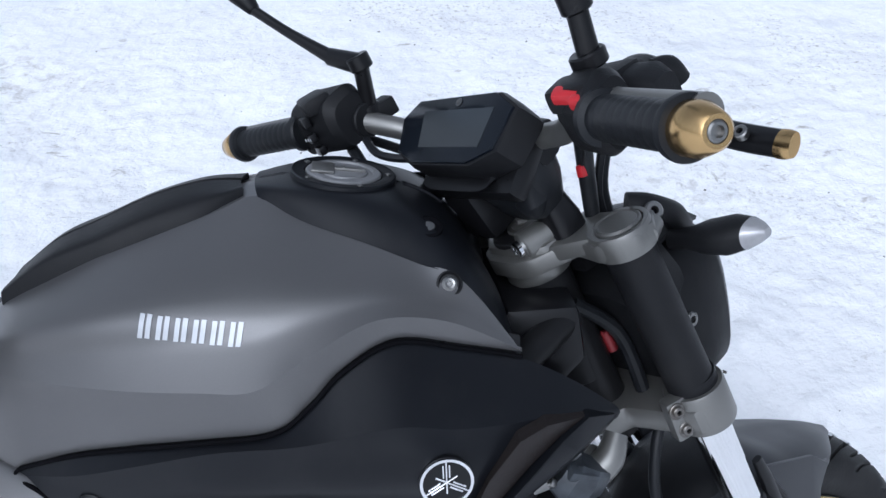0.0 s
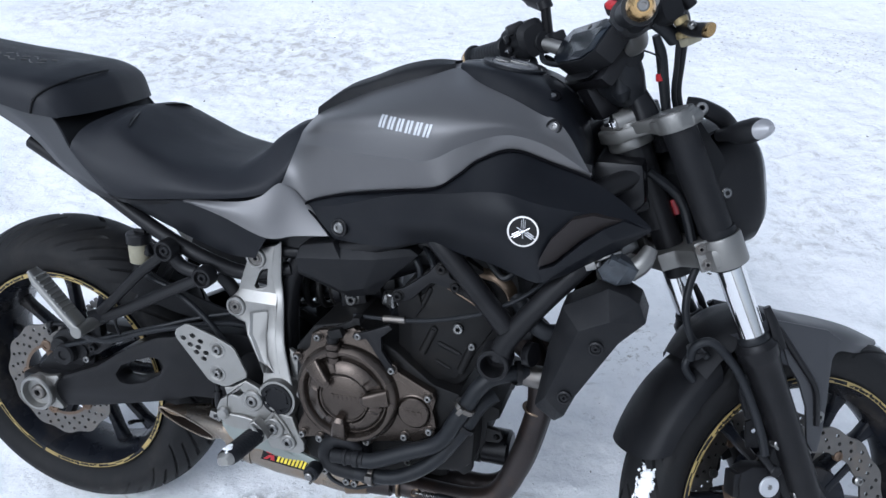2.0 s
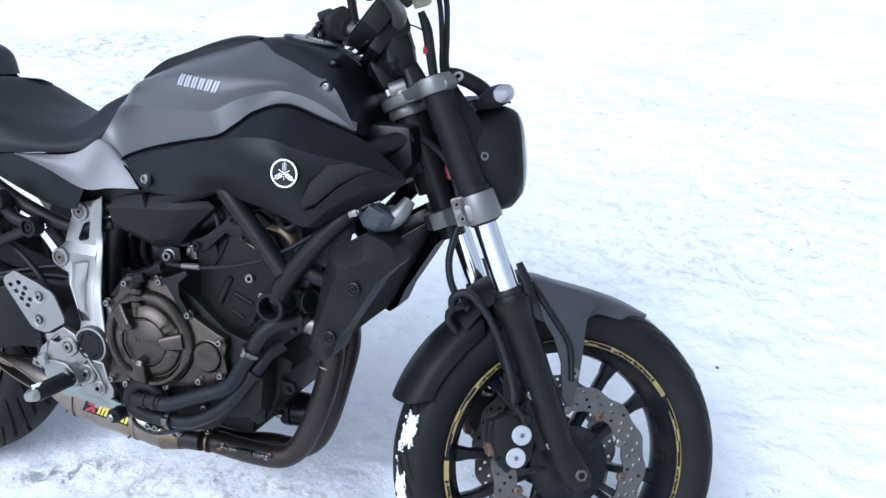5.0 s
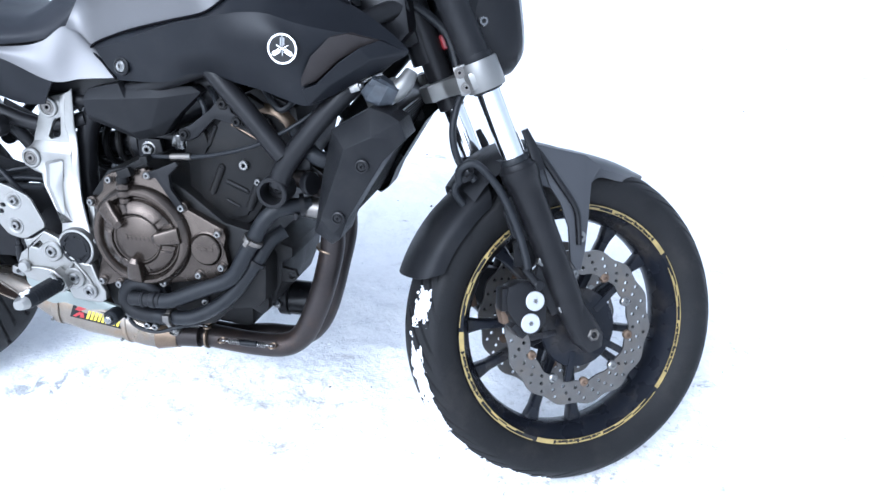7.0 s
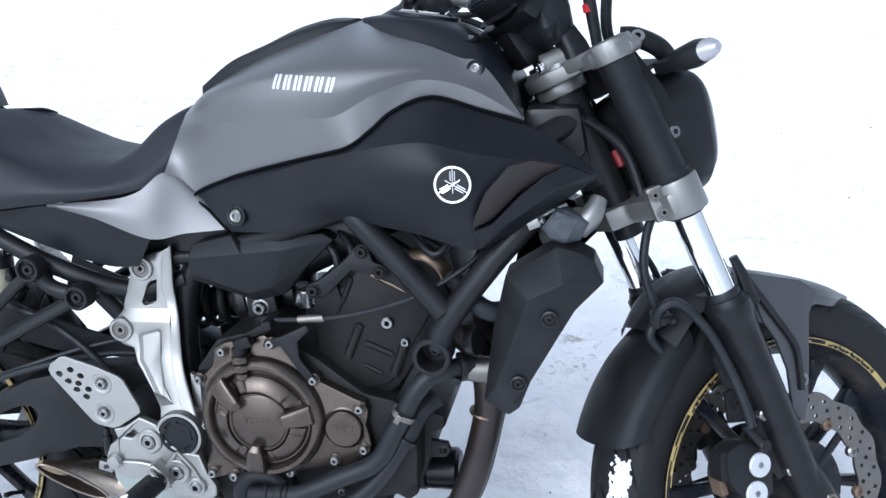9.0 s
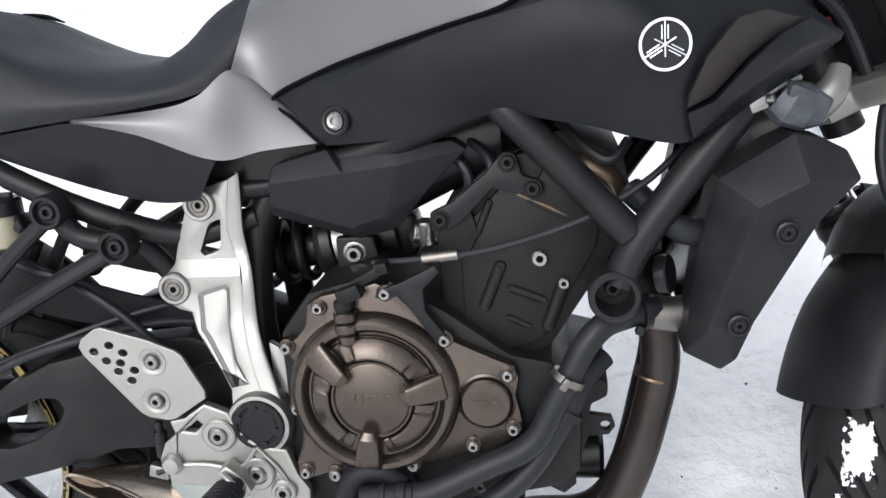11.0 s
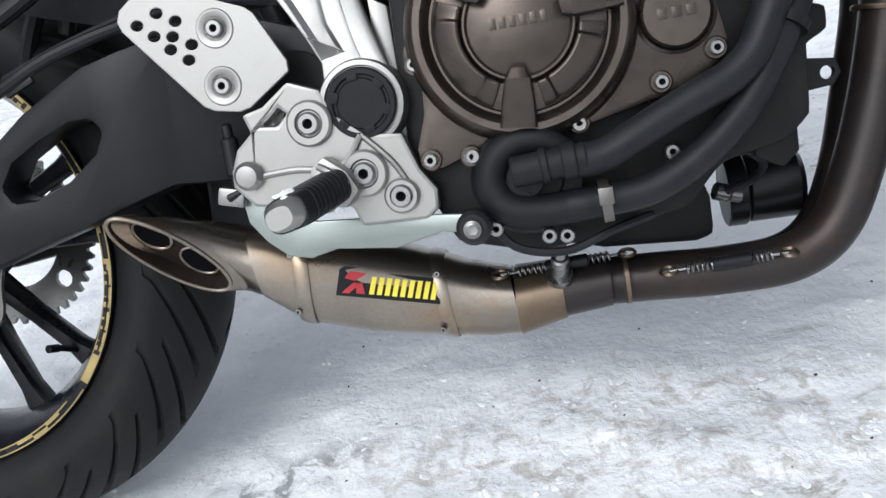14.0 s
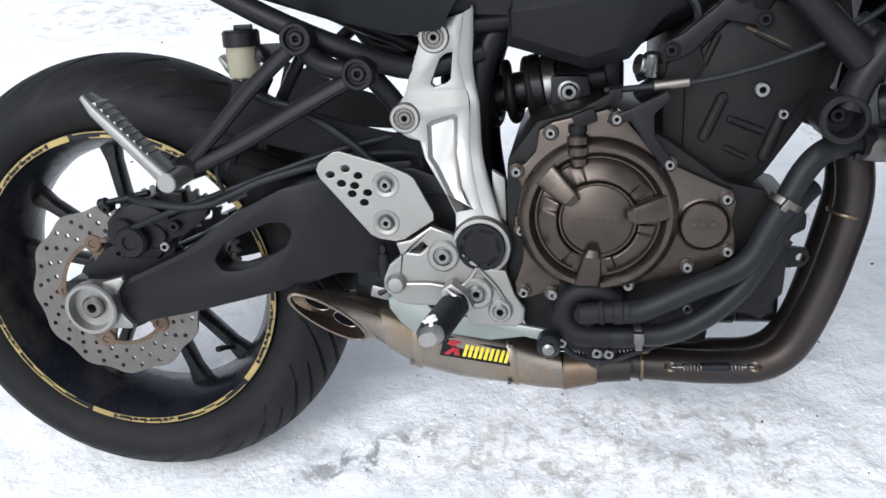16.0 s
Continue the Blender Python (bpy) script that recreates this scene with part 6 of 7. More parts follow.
q = [Vector(v) for v in ((.372, -.074, .268), (.352, -.084, .276), (.331, -.106, .286), (.3097, -.1310, .2925))]
ax_u = [Vector((-.004, 0, .035)), Vector((-.014, -.004, .039)), Vector((-.029, -.014, .041)), Vector((-.0410, -.0250, .0415))]
ax_v = [Vector((-.008, .044, 0)), Vector((-.010, .034, -.004)), Vector((-.014, .020, -.010)), Vector((-.0175, .0078, -.0135))]
up = Vector((.006, -.868, -.498)).normalized()
tip = part("exhaust_tip", rings(list(zip(q, ax_u, ax_v)) + [(q[3], ax_u[3] * .94, ax_v[3] * .90), (q[3] - up * .003, ax_u[3] * .93, ax_v[3] * .89)], 44, 2.1, cap=False), TITAN, bike, "slash-cut titanium exhaust outlet")
part("tip_lip", tube([q[3] + ax_u[3] * math.cos(2 * math.pi * i / 48) * .97 + ax_v[3] * math.sin(2 * math.pi * i / 48) * .97 for i in range(49)], .0022, 10, 96), TITAN, tip)
# a very dark brown for the inner wall and floor of the outlet
OUTLET_BROWN = mat("dark_brown_exhaust_inside", (0.020, 0.014, 0.011), 0.7, 0.2, 0.3, 40, spec=0.1)
deep, du, dv = q[3] - up * .014, ax_u[3] * .96, ax_v[3] * .96
part("tip_inside", rings([(q[3] - up * .001, ax_u[3] * .93, ax_v[3] * .90), (deep, du * .88, dv * .84), (deep - up * .0003, du * .02, dv * .02)], 44, 2.1, cap=False), OUTLET_BROWN, tip, "dark brown inside of the outlet")
# no real openings: flat discs whose near-black colour stands for shaded depth
for k in (-.44, .36):
    c = deep + du * k
    part("outlet_hole", rings([(c, du * .30, dv * .56), (c + up * .001, du * .30, dv * .56)], 24, 2.4), HOLE, tip, "near-black disc painted as an outlet opening")
    part("outlet_rim", tube([c + up * .001 + du * .31 * math.cos(2 * math.pi * i / 24) + dv * .58 * math.sin(2 * math.pi * i / 24) for i in range(25)], .0016, 8, 48), TITAN, tip)


def spring(parent, a, b, sleeve=True):
    a, b = Vector(a), Vector(b)
    d = (b - a)
    u, v, w = basis(d)
    pts = []
    for i in range(321):
        t = i / 320
        pts.append(a + d * (.14 + .72 * t) + (u * math.cos(t * 110) + v * math.sin(t * 110)) * .0042)
    sp = part("exhaust_spring", tube(pts, .0010, 6, 400), STEEL, parent, "small steel exhaust spring")
    for end, way in ((a, d), (b, -d)):
        part("spring_hook", rod(end, end + way * .15, .0014, seg=8), STEEL, sp)
        part("spring_eye", lathe([(.0075, -.002), (.0090, 0), (.0075, .002), (.006, 0), (.0075, -.002)], end, (0, -.3, 1), 16), SEAM, sp)
    if sleeve:
        part("spring_sleeve", rod(a + d * .36, a + d * .70, .0062), HOSE, sp, "black spring sleeve")


spring(bike, (.752, -.0840, .206), (.856, -.0860, .209))
spring(bike, (.600, -.075, .222), (.718, -.072, .226))
part("lambda_sensor", merge(rod((.655, -.080, .214), (.658, -.098, .235), .0085), rod((.658, -.098, .235), (.660, -.108, .250), .0058), tube([(.660, -.108, .250), (.655, -.115, .272), (.67, -.12, .285)], .0035, 8, 12), lathe([(.0125, -.003), (.0125, .004), (.010, .004)], (.655, -.081, .215), (0, -.7, .7), 20)), STEEL, bike, "oxygen sensor in the collector")
# sticker on the silencer: plain shapes
sx, sz = Vector((.0905, .0230, -.0265)), Vector((.0060, .006, .0225))
s0 = Vector((.4505, -.1090, .2310))


def on_sticker(u, v, out):
    return s0 + sx * u + sz * v + Vector((0, -out, 0))


def sticker_piece(quad, out, thick=.0008):
    bm = bmesh.new()
    front = [bm.verts.new(on_sticker(u, v, out + thick)) for u, v in quad]
    back = [bm.verts.new(on_sticker(u, v, out - .004)) for u, v in quad]
    bm.faces.new(front)
    bm.faces.new(back[::-1])
    for i in range(len(quad)):
        j = (i + 1) % len(quad)
        bm.faces.new((front[j], front[i], back[i], back[j]))
    bmesh.ops.recalc_face_normals(bm, faces=bm.faces)
    return bm


stick = part("silencer_sticker", sticker_piece([(0, 0), (1, 0), (1, 1), (.32, 1), (.28, 1.14), (.04, 1.14), (0, 1)], 0), INK, muffler, "black sticker with a red mark and yellow bars")
part("sticker_mark", merge(sticker_piece([(.05, .12), (.12, .12), (.22, .55), (.15, .55)], .001), sticker_piece([(.06, .70), (.16, .62), (.27, .95), (.10, .98)], .001), sticker_piece([(.19, .15), (.27, .15), (.23, .60), (.18, .50)], .001)), RED, stick, "red angular mark")
for i in range(9):
    part("sticker_bar", sticker_piece([(.31 + .074 * i, .16), (.356 + .074 * i, .16), (.366 + .074 * i, .84), (.32 + .074 * i, .84)], .001), YELLOW, stick, "yellow bar of the sticker's lettering")

# ---- fork and clamps (drawn upright in the steered frame) ----
FX, FY = -.012, .099
for s in (-1, 1):
    leg = part("fork_tube", merge(rod((FX, s * FY, .452), (FX - .007, s * FY, .700), .0252, seg=36), lathe([(.0258, .500), (.0266, .503), (.0266, .512), (.0260, .515)], (FX, s * FY, 0), (0, 0, 1), 36)), BLACK, bike, "black fork tube", xf=FRONT)
    part("stanchion", rod((FX, s * FY, .24), (FX, s * FY, .456), .0205, seg=40), CHROME, leg, "chromed fork stanchion", xf=FRONT)
    part("fork_slider", merge(lathe([(.0215, .329), (.0260, .327), (.0290, .320), (.0325, .317), (.0325, .300), (.0300, .295), (.0272, .270), (.0262, .20), (.0250, .08), (.0235, .03), (.0200, -.008)], (FX, s * FY, 0), (0, 0, 1), 36), rings([((FX, s * FY, .06), (.022, 0, 0), (0, .022, 0)), ((FX + .005, s * FY, .02), (.026, 0, 0), (0, .024, 0)), ((FX + .010, s * FY, -.012), (.026, 0, 0), (0, .022, 0)), ((FX + .010, s * FY, -.030), (.017, 0, 0), (0, .017, 0))], 28, 2.6)), FRAME, leg, "black lower fork leg", xf=FRONT)
    part("dust_seal", lathe([(.0210, .325), (.0240, .326), (.0245, .333), (.0222, .338), (.0208, .338)], (FX, s * FY, 0), (0, 0, 1), 32), HOSE, leg, xf=FRONT)
    part("fork_cap", merge(lathe([(.0235, .690), (.0235, .7035), (.0222, .7048), (.0200, .7035), (.0190, .7045), (.0, .7045)], (FX - .007, s * FY, 0), (0, 0, 1), 32)), CLAMP, leg, "dull silver fork cap", xf=FRONT)
    part("axle_nut", merge(lathe([(.0165, 0), (.0165, .003), (.015, .004), (.0, .004)], (0, s * (FY + .011), 0), (0, s, 0), 28), lathe([(.0115, .003), (.0115, .013), (.0100, .015), (.0062, .015), (.006, .008), (0, .008)], (0, s * (FY + .011), 0), (0, s, 0), 6)), DISC, leg, "steel axle nut", xf=FRONT)
part("front_axle", rod((0, -.115, 0), (0, .115, 0), .0095), STEEL, bike, xf=FRONT)


def flat_plate(outline, z0, z1, holes=(), soft=.003):
    """A plate cut in the plane of x ahead and y left, from z0 up to z1."""
    bm = plate(outline, z0, z1, holes, soft)
    for v in bm.verts:
        v.co = Vector((v.co.x, v.co.z, v.co.y))
    bmesh.ops.recalc_face_normals(bm, faces=bm.faces)
    return bm


top_out = [(-.036, -.120), (-.022, -.130), (.002, -.130), (.018, -.116), (.020, -.094), (.008, -.070), (-.004, -.030), (-.004, .030), (.008, .070), (.020, .094), (.018, .116), (.002, .130), (-.022, .130), (-.036, .120), (-.042, .092), (-.040, .060), (-.075, .038), (-.085, .020), (-.085, -.020), (-.075, -.038), (-.040, -.060), (-.046, -.095)]
TOP = FRONT @ Matrix.Translation((-.007, 0, -.002))
HUB = TOP @ Matrix.Translation((.020, .002, .021))
yoke = part("top_clamp", merge(flat_plate(top_out, .681, .701, soft=.004), flat_plate([(-.074, -.030), (-.060, -.046), (-.020, -.052), (.002, -.030), (.002, .030), (-.020, .052), (-.060, .046), (-.074, .030)], .690, .708, soft=.005), *[flat_plate([(-.062, k * .020), (-.058, k * .046), (-.042, k * .078), (-.030, k * .108), (.000, k * .120), (.014, k * .098), (.006, k * .060), (.002, k * .020)], .686, .7046, soft=.004) for k in (-1, 1)]), CLAMP, bike, "silver cast top fork clamp", xf=TOP)
for s in (-1, 1):
    part("clamp_ring", lathe([(.0300, .679), (.0312, .682), (.0312, .702), (.0300, .7050), (.0255, .7050), (.0240, .702)], (FX, s * FY, 0), (0, 0, 1), 40), CLAMP, yoke, xf=TOP)
    part("clamp_pinch", rod((-.006, s * .122, .688), (.017, s * .111, .688), .0110), CLAMP, yoke, xf=TOP)
    bolt(yoke, (.017, s * .111, .690), .0085, (1, s * .8, .2), STEEL, .006, xf=TOP)
part("stem_ring", merge(lathe([(.028, .664), (.0295, .667), (.0295, .688), (.0275, .694), (.020, .694)], (-.048, 0, 0), (0, 0, 1), 40)), CLAMP, yoke, xf=HUB)
part("stem_nut", merge(lathe([(.0185, .690), (.0185, .700), (.0165, .7025), (.0, .7025)], (-.048, 0, 0), (0, 0, 1), 8), lathe([(.0225, .692), (.0225, .697), (.018, .698)], (-.048, 0, 0), (0, 0, 1), 32)), CLAMP, yoke, xf=HUB)
part("stem_pinch", merge(rod((-.090, -.026, .690), (-.055, -.036, .690), .0150), block((.03, .03, .024), (-.070, -.026, .690), soft=.005)), CLAMP, yoke, xf=HUB)
part("pinch_gap", lathe([(.0150, -.0012), (.0153, 0), (.0150, .0012)], (-.066, -.0329, .690), (-.96, -.27, 0), 28), INK, yoke, xf=HUB)
bolt(yoke, (-.090, -.026, .690), .0088, (-1, .2, 0), CHROME, .008, xf=HUB)
part("bearing_cup", merge(lathe([(.034, .632), (.036, .636), (.036, .648), (.031, .656), (.026, .660)], (-.048, 0, 0), (0, 0, 1), 36)), CLAMP, bike, "silver steering bearing cup", xf=FRONT @ Matrix.Translation((-.003, .002, .030)))
part("steering_stem", rod((-.048, 0, .44), (-.048, 0, .67), .0225), FRAME, bike, xf=FRONT)
low_out = [(-.042, -.118), (-.024, -.127), (.002, -.127), (.018, -.112), (.020, -.090), (.012, -.060), (.004, 0), (.012, .060), (.020, .090), (.018, .112), (.002, .127), (-.024, .127), (-.042, .118), (-.046, .090), (-.060, .040), (-.085, .025), (-.085, -.025), (-.060, -.040), (-.050, -.090)]
lowc = part("lower_clamp", flat_plate(low_out, .462, .492, soft=.005), CLAMP, bike, "silver cast lower fork clamp", xf=FRONT)
for s in (-1, 1):
    part("clamp_ring", lathe([(.0250, .456), (.0306, .456), (.0318, .459), (.0318, .501), (.0306, .504), (.0250, .504)], (FX, s * FY, 0), (0, 0, 1), 40), CLAMP, lowc, xf=FRONT)
    part("clamp_pinch", block((.025, .018, .048), (-.0432, s * .0965, .4835), (0, 3, s * 19), .004), CLAMP, lowc, xf=FRONT)
    for x, z in ((-.0488, .4968), (-.0470, .4712)):
        bolt(lowc, (x, s * .1045, z), .0062, (-.33, s * .94, 0), DISC, .0045, xf=FRONT, washer=.0092)

# ---- handlebar ----
bar_pts = [(-.126, -.345, .868), (-.098, -.26, .862), (-.074, -.20, .855), (-.052, -.145, .832), (-.038, -.105, .812), (-.036, -.05, .806), (-.036, 0, .806)]
bar_pts += [(x - .018 * k, -y - .036 * k, z + .015 * k) for k, (x, y, z) in zip((.1, .3, .6, .85, 1, 1), bar_pts[-2::-1])]
LEFT = FRONT @ Matrix.Translation((-.018, -.036, .015))
part("handlebar", tube(bar_pts, .0118, 18, 72), CLAMP, bike, "silver tubular handlebar turned to the far side", xf=FRONT)
for s in (-1, 1):
    part("bar_riser", merge(rings([((-.034, s * .040, .700), (.020, 0, 0), (0, .020, 0)), ((-.034, s * .040, .716), (.019, 0, 0), (0, .019, 0)), ((-.036, s * .040, .745), (.014, 0, 0), (0, .014, 0)), ((-.038, s * .040, .77), (.015, 0, 0), (0, .015, 0)), ((-.036, s * .042, .79), (.020, 0, 0), (0, .017, 0)), ((-.036, s * .042, .815), (.021, 0, 0), (0, .017, 0)), ((-.036, s * .042, .826), (.015, 0, 0), (0, .014, 0))], 24, 3)), INK, bike, "black handlebar riser", xf=FRONT)
    g0 = Vector((-.104, s * .232, .8580))
    gd = Vector((-.041, s * .134, .0075)).normalized()
    prof = [(.0185, 0), (.0205, .002), (.0205, .008), (.0160, .010)]
    for k in range(9):
        prof += [(.0160, .013 + .0092 * k), (.0165, .016 + .0092 * k), (.0160, .020 + .0092 * k)]
    prof += [(.0160, .103), (.0205, .105), (.0212, .109), (.0206, .112), (.0140, .113)]
    side_xf = LEFT if s > 0 else FRONT
    grip = part("grip", lathe(prof, g0, gd, 32), HOSE, bike, "black rubber handlebar grip", xf=side_xf)
    part("bar_end", lathe([(.0105, .109), (.0160, .111), (.0168, .113), (.0168, .1225), (.0156, .1265), (.0116, .1375), (.0098, .1390), (.0070, .1390), (.0066, .135), (0, .135)], g0, gd, 40), GOLD, grip, "gold anodised bar-end weight", xf=side_xf)
    part("end_screw", lathe([(.0066, .135), (.0066, .1390), (.0054, .1402), (.0036, .1402), (.0033, .137), (0, .137)], g0, gd, 20), STEEL, grip, xf=side_xf)
# right controls
rh = Vector((-.090, -.220, .8555))
rd = Vector((-.27, -.96, .05)).normalized()
house = part("throttle_housing", merge(rings([(rh - rd * .034, (.018, 0, .006), (0, .004, .022)), (rh - rd * .026, (.023, 0, .004), (0, .004, .026)), (rh + rd * .014, (.024, 0, .004), (0, .004, .027)), (rh + rd * .024, (.019, 0, .004), (0, .004, .022))], 28, 3.0), block((.030, .040, .020), rh + Vector((-.002, .012, .018)), (0, 0, 15), .006)), BLACK, bike, "black throttle and switch housing", xf=FRONT)
part("kill_switch", merge(block((.012, .024, .010), rh + Vector((-.014, .008, .021)), (14, -14, 14), .003), block((.008, .010, .010), rh + Vector((-.020, -.004, .018)), (14, -14, 14), .0025)), RED, house, "red engine stop switch", xf=FRONT)
part("brake_master", merge(rings([(Vector((-.054, -.160, .848)), (.015, 0, 0), (0, 0, .015)), (Vector((-.046, -.178, .848)), (.021, 0, 0), (0, 0, .020)), (Vector((-.046, -.232, .846)), (.020, 0, 0), (0, 0, .020)), (Vector((-.048, -.246, .845)), (.014, 0, 0), (0, 0, .014))], 24, 3), block((.040, .056, .018), (-.052, -.188, .862), (0, 6, 8), .007), rod((-.086, -.184, .850), (-.052, -.184, .850), .018), tube([(-.030, -.222, .856), (-.018, -.226, .852), (-.012, -.226, .838)], .0085, 12, 12)), BLACK, bike, "black front brake master cylinder", xf=FRONT)
lever = part("brake_lever", merge(tube([(-.032, -.222, .821), (-.046, -.262, .8165), (-.058, -.300, .8135), (-.0655, -.338, .8108)], [.0088, .0092, .0096, .0095], 14, 30, flat=.60)), INK, bike, "black brake lever with a gold tip", xf=FRONT)
part("lever_tip", tube([(-.0650, -.336, .8110), (-.0660, -.342, .8105), (-.0664, -.347, .8102)], [.0098, .0098, .0086], 14, 12, flat=.62), GOLD, lever, xf=FRONT)
bolt(lever, (-.069, -.313, .8225), .005, (-.5, -.2, .85), STEEL, .002, xf=FRONT)
part("lever_adjuster", merge(rod((-.040, -.240, .832), (-.040, -.240, .822), .0095), block((.026, .014, .010), (-.036, -.236, .808), (0, 10, 10), .003)), mat("dull_gold", (0.34, 0.27, 0.14), 0.35, 0.8, 0.2, 40), lever, "gold lever adjuster", xf=FRONT)
part("brake_light_switch", block((.024, .018, .014), (-.028, -.226, .800), (0, 0, 10), .003), MILKY, bike, xf=FRONT)
part("throttle_elbow", tube([(-.060, -.214, .838), (-.050, -.216, .822), (-.040, -.210, .806)], .0105, 12, 12), HOSE, bike, xf=FRONT)
# left controls
lh = Vector((-.084, .215, .8570))
left_house = part("switch_housing", merge(rings([(lh + Vector((.012, -.038, -.004)), (.020, 0, .004), (0, 0, .024)), (lh + Vector((.010, -.030, 0)), (.026, 0, .004), (0, 0, .030)), (lh + Vector((-.002, .024, .002)), (.026, 0, .004), (0, 0, .030)), (lh + Vector((-.004, .032, .002)), (.020, 0, .004), (0, 0, .023))], 28, 3.4), block((.030, .045, .018), lh + Vector((-.004, -.004, .026)), (0, 0, -15), .005)), BLACK, bike, "black left switch housing", xf=LEFT)
for dx, dz, sx_, sz_ in ((-.026, .014, .016, .012), (-.027, -.004, .014, .010), (-.025, -.020, .018, .010)):
    part("switch_button", block((.008, sx_, sz_), lh + Vector((dx, -.006, dz)), (0, 0, -10), .002), INK, left_house, xf=LEFT)
part("switch_mark", merge(*[block((.001, .003, .003), lh + Vector((-.0315, -.010 + .006 * k, -.004)), (0, 0, -10), .0003) for k in range(3)]), WHITE, left_house, xf=LEFT)
part("clutch_perch", merge(rod((-.064, .165, .848), (-.066, .185, .850), .019), block((.030, .030, .020), (-.040, .176, .848), (0, 0, -10), .004)), BLACK, bike, "black clutch lever perch", xf=LEFT @ Matrix.Translation((.006, .010, -.005)))
part("clutch_lever", tube([(-.028, .180, .846), (-.020, .22, .838), (-.035, .28, .830), (-.070, .345, .822)], [.009, .0075, .007, .0075], 12, 26, flat=.6), INK, bike, "black clutch lever", xf=LEFT)
# mirrors
for s, top_pts in ((1, [(-.066, .150, .858), (-.058, .132, .914), (-.066, .170, .931), (-.073, .216, .968), (-.078, .258, 1.004)]), (-1, [(-.060, -.196, .878), (-.054, -.198, .925), (-.052, -.202, .940), (-.050, -.222, .972), (-.050, -.246, 1.000)])):
    m = part("mirror_stem", merge(rod(top_pts[0], top_pts[1], .0090, .0085, 20), rod(top_pts[0], Vector(top_pts[0]) + Vector((0, 0, .012)), .0145), tube(top_pts[1:3], [.0115, .0095], 14, 8), rod(Vector(top_pts[1]) + Vector((0, 0, -.006)), Vector(top_pts[1]) + Vector((0, 0, .010)), .0125), tube(top_pts[2:], [.0080, .0058, .0058], 14, 16), rod(top_pts[4], Vector(top_pts[4]) + Vector((0, s * .016, .026)), .0075, .0140)), INK, bike, "black bent mirror stem", xf=FRONT)
    # the glass lies in a plane across n, with u to the side and v up
    n = Vector((-.72, -.68, -.13)).normalized() if s > 0 else Vector((-.93, .34, .05)).normalized()
    u = n.cross(Vector((0, 0, 1))).normalized()
    v = u.cross(n)
    c = Vector((-.078, .285, 1.030)) if s > 0 else Vector((-.052, -.272, 1.040))
    frame_m = Matrix.Translation(c) @ Matrix((u, -n, v)).transposed().to_4x4()
    outline = [(-.040, .000), (-.024, -.004), (.018, .030), (.042, .068), (.046, .150), (.038, .186), (.018, .196), (-.012, .156), (-.046, .074)]
    if s < 0:
        outline = [(-x, z) for x, z in outline]
    glass_line = [(.002 + (x - .002) * .86, .092 + (z - .092) * .90) for x, z in outline]
    sh = part("mirror_shell", plate(outline, -.004, .022, soft=.006), INK, m, "black angular mirror housing", xf=FRONT @ frame_m)
    part("mirror_glass", plate(glass_line, -.0058, -.0030, soft=0), MIRROR, m, "mirror glass reflecting the pale sky", xf=FRONT @ frame_m)

# dash
dm = Matrix.Translation((-.076, -.002, .842)) @ pose(0, 0, 0, 2, -34, 0) @ Matrix.Diagonal((.92, .93, .86, 1))
dash_out = [(-.042, -.050), (-.042, .050), (-.028, .084), (.014, .098), (.036, .076), (.040, -.060), (.022, -.096), (-.026, -.086)]
dash = part("instrument_panel", moved(flat_plate(dash_out, -.042, .0, soft=.008), dm), BLACK, bike, "black digital instrument panel", xf=FRONT)
part("dash_glass", moved(flat_plate([(x * .92, y * .93) for x, y in dash_out], -.002, .0022, soft=.0015), dm), SCREEN, dash, "dark glossy instrument glass", xf=FRONT)
part("dash_display", moved(flat_plate([(-.022, -.058), (-.022, .042), (.020, .054), (.020, -.062)], .0015, .0027, soft=.0), dm), mat("grey_display", (.020, .023, .026), .18), dash, xf=FRONT)
part("dash_mark", moved(lathe([(.0045, .0027), (.0045, .0034), (.0033, .0034), (.0033, .0027)], (.028, -.002, 0), (0, 0, 1), 20), dm), STEEL, dash, xf=FRONT)
part("dash_back", merge(moved(rings([((-.045, 0, -.03), (.0, .055, 0), (.012, 0, 0)), ((0, 0, -.045), (0, .060, 0), (.045, 0, 0)), ((.02, 0, -.062), (0, .045, 0), (.035, 0, 0))], 24, 3.5), dm), block((.05, .07, .06), (-.040, 0, .785), (0, -15, 0), .01), block((.060, .150, .024), (-.066, 0, .792), (0, -35, 0), .008), block((.05, .05, .06), (-.062, .030, .748), (0, -10, 0), .012)), INK, dash, xf=FRONT)
part("dash_lead", tube([(-.05, .05, .80), (-.085, .075, .815), (-.100, .11, .830), (-.085, .15, .845)], .0045, 8, 16), HOSE, bike, xf=FRONT)
for pts, r in (([(-.020, -.214, .838), (.002, -.172, .846), (.024, -.122, .830), (.0330, -.0985, .812), (.0260, -.071, .763), (.0140, -.050, .712), (.018, -.040, .660)], .0044), ([(-.014, -.226, .842), (.006, -.182, .850), (.034, -.124, .834), (.0440, -.1015, .812), (.0350, -.071, .763), (.0220, -.050, .712), (.024, -.040, .65)], .0048), ([(-.072, .18, .835), (-.03, .15, .78), (.0, .10, .70), (-.02, .06, .60)], .0055), ([(-.10, .16, .838), (-.115, .11, .80), (-.10, .06, .765), (-.06, .03, .74)], .0065), ([(-.05, -.02, .62), (-.02, -.03, .56), (-.03, -.04, .48)], .008)):
    part("cable", tube(pts, r, 10, 30), HOSE, bike, "black control cable", xf=FRONT)
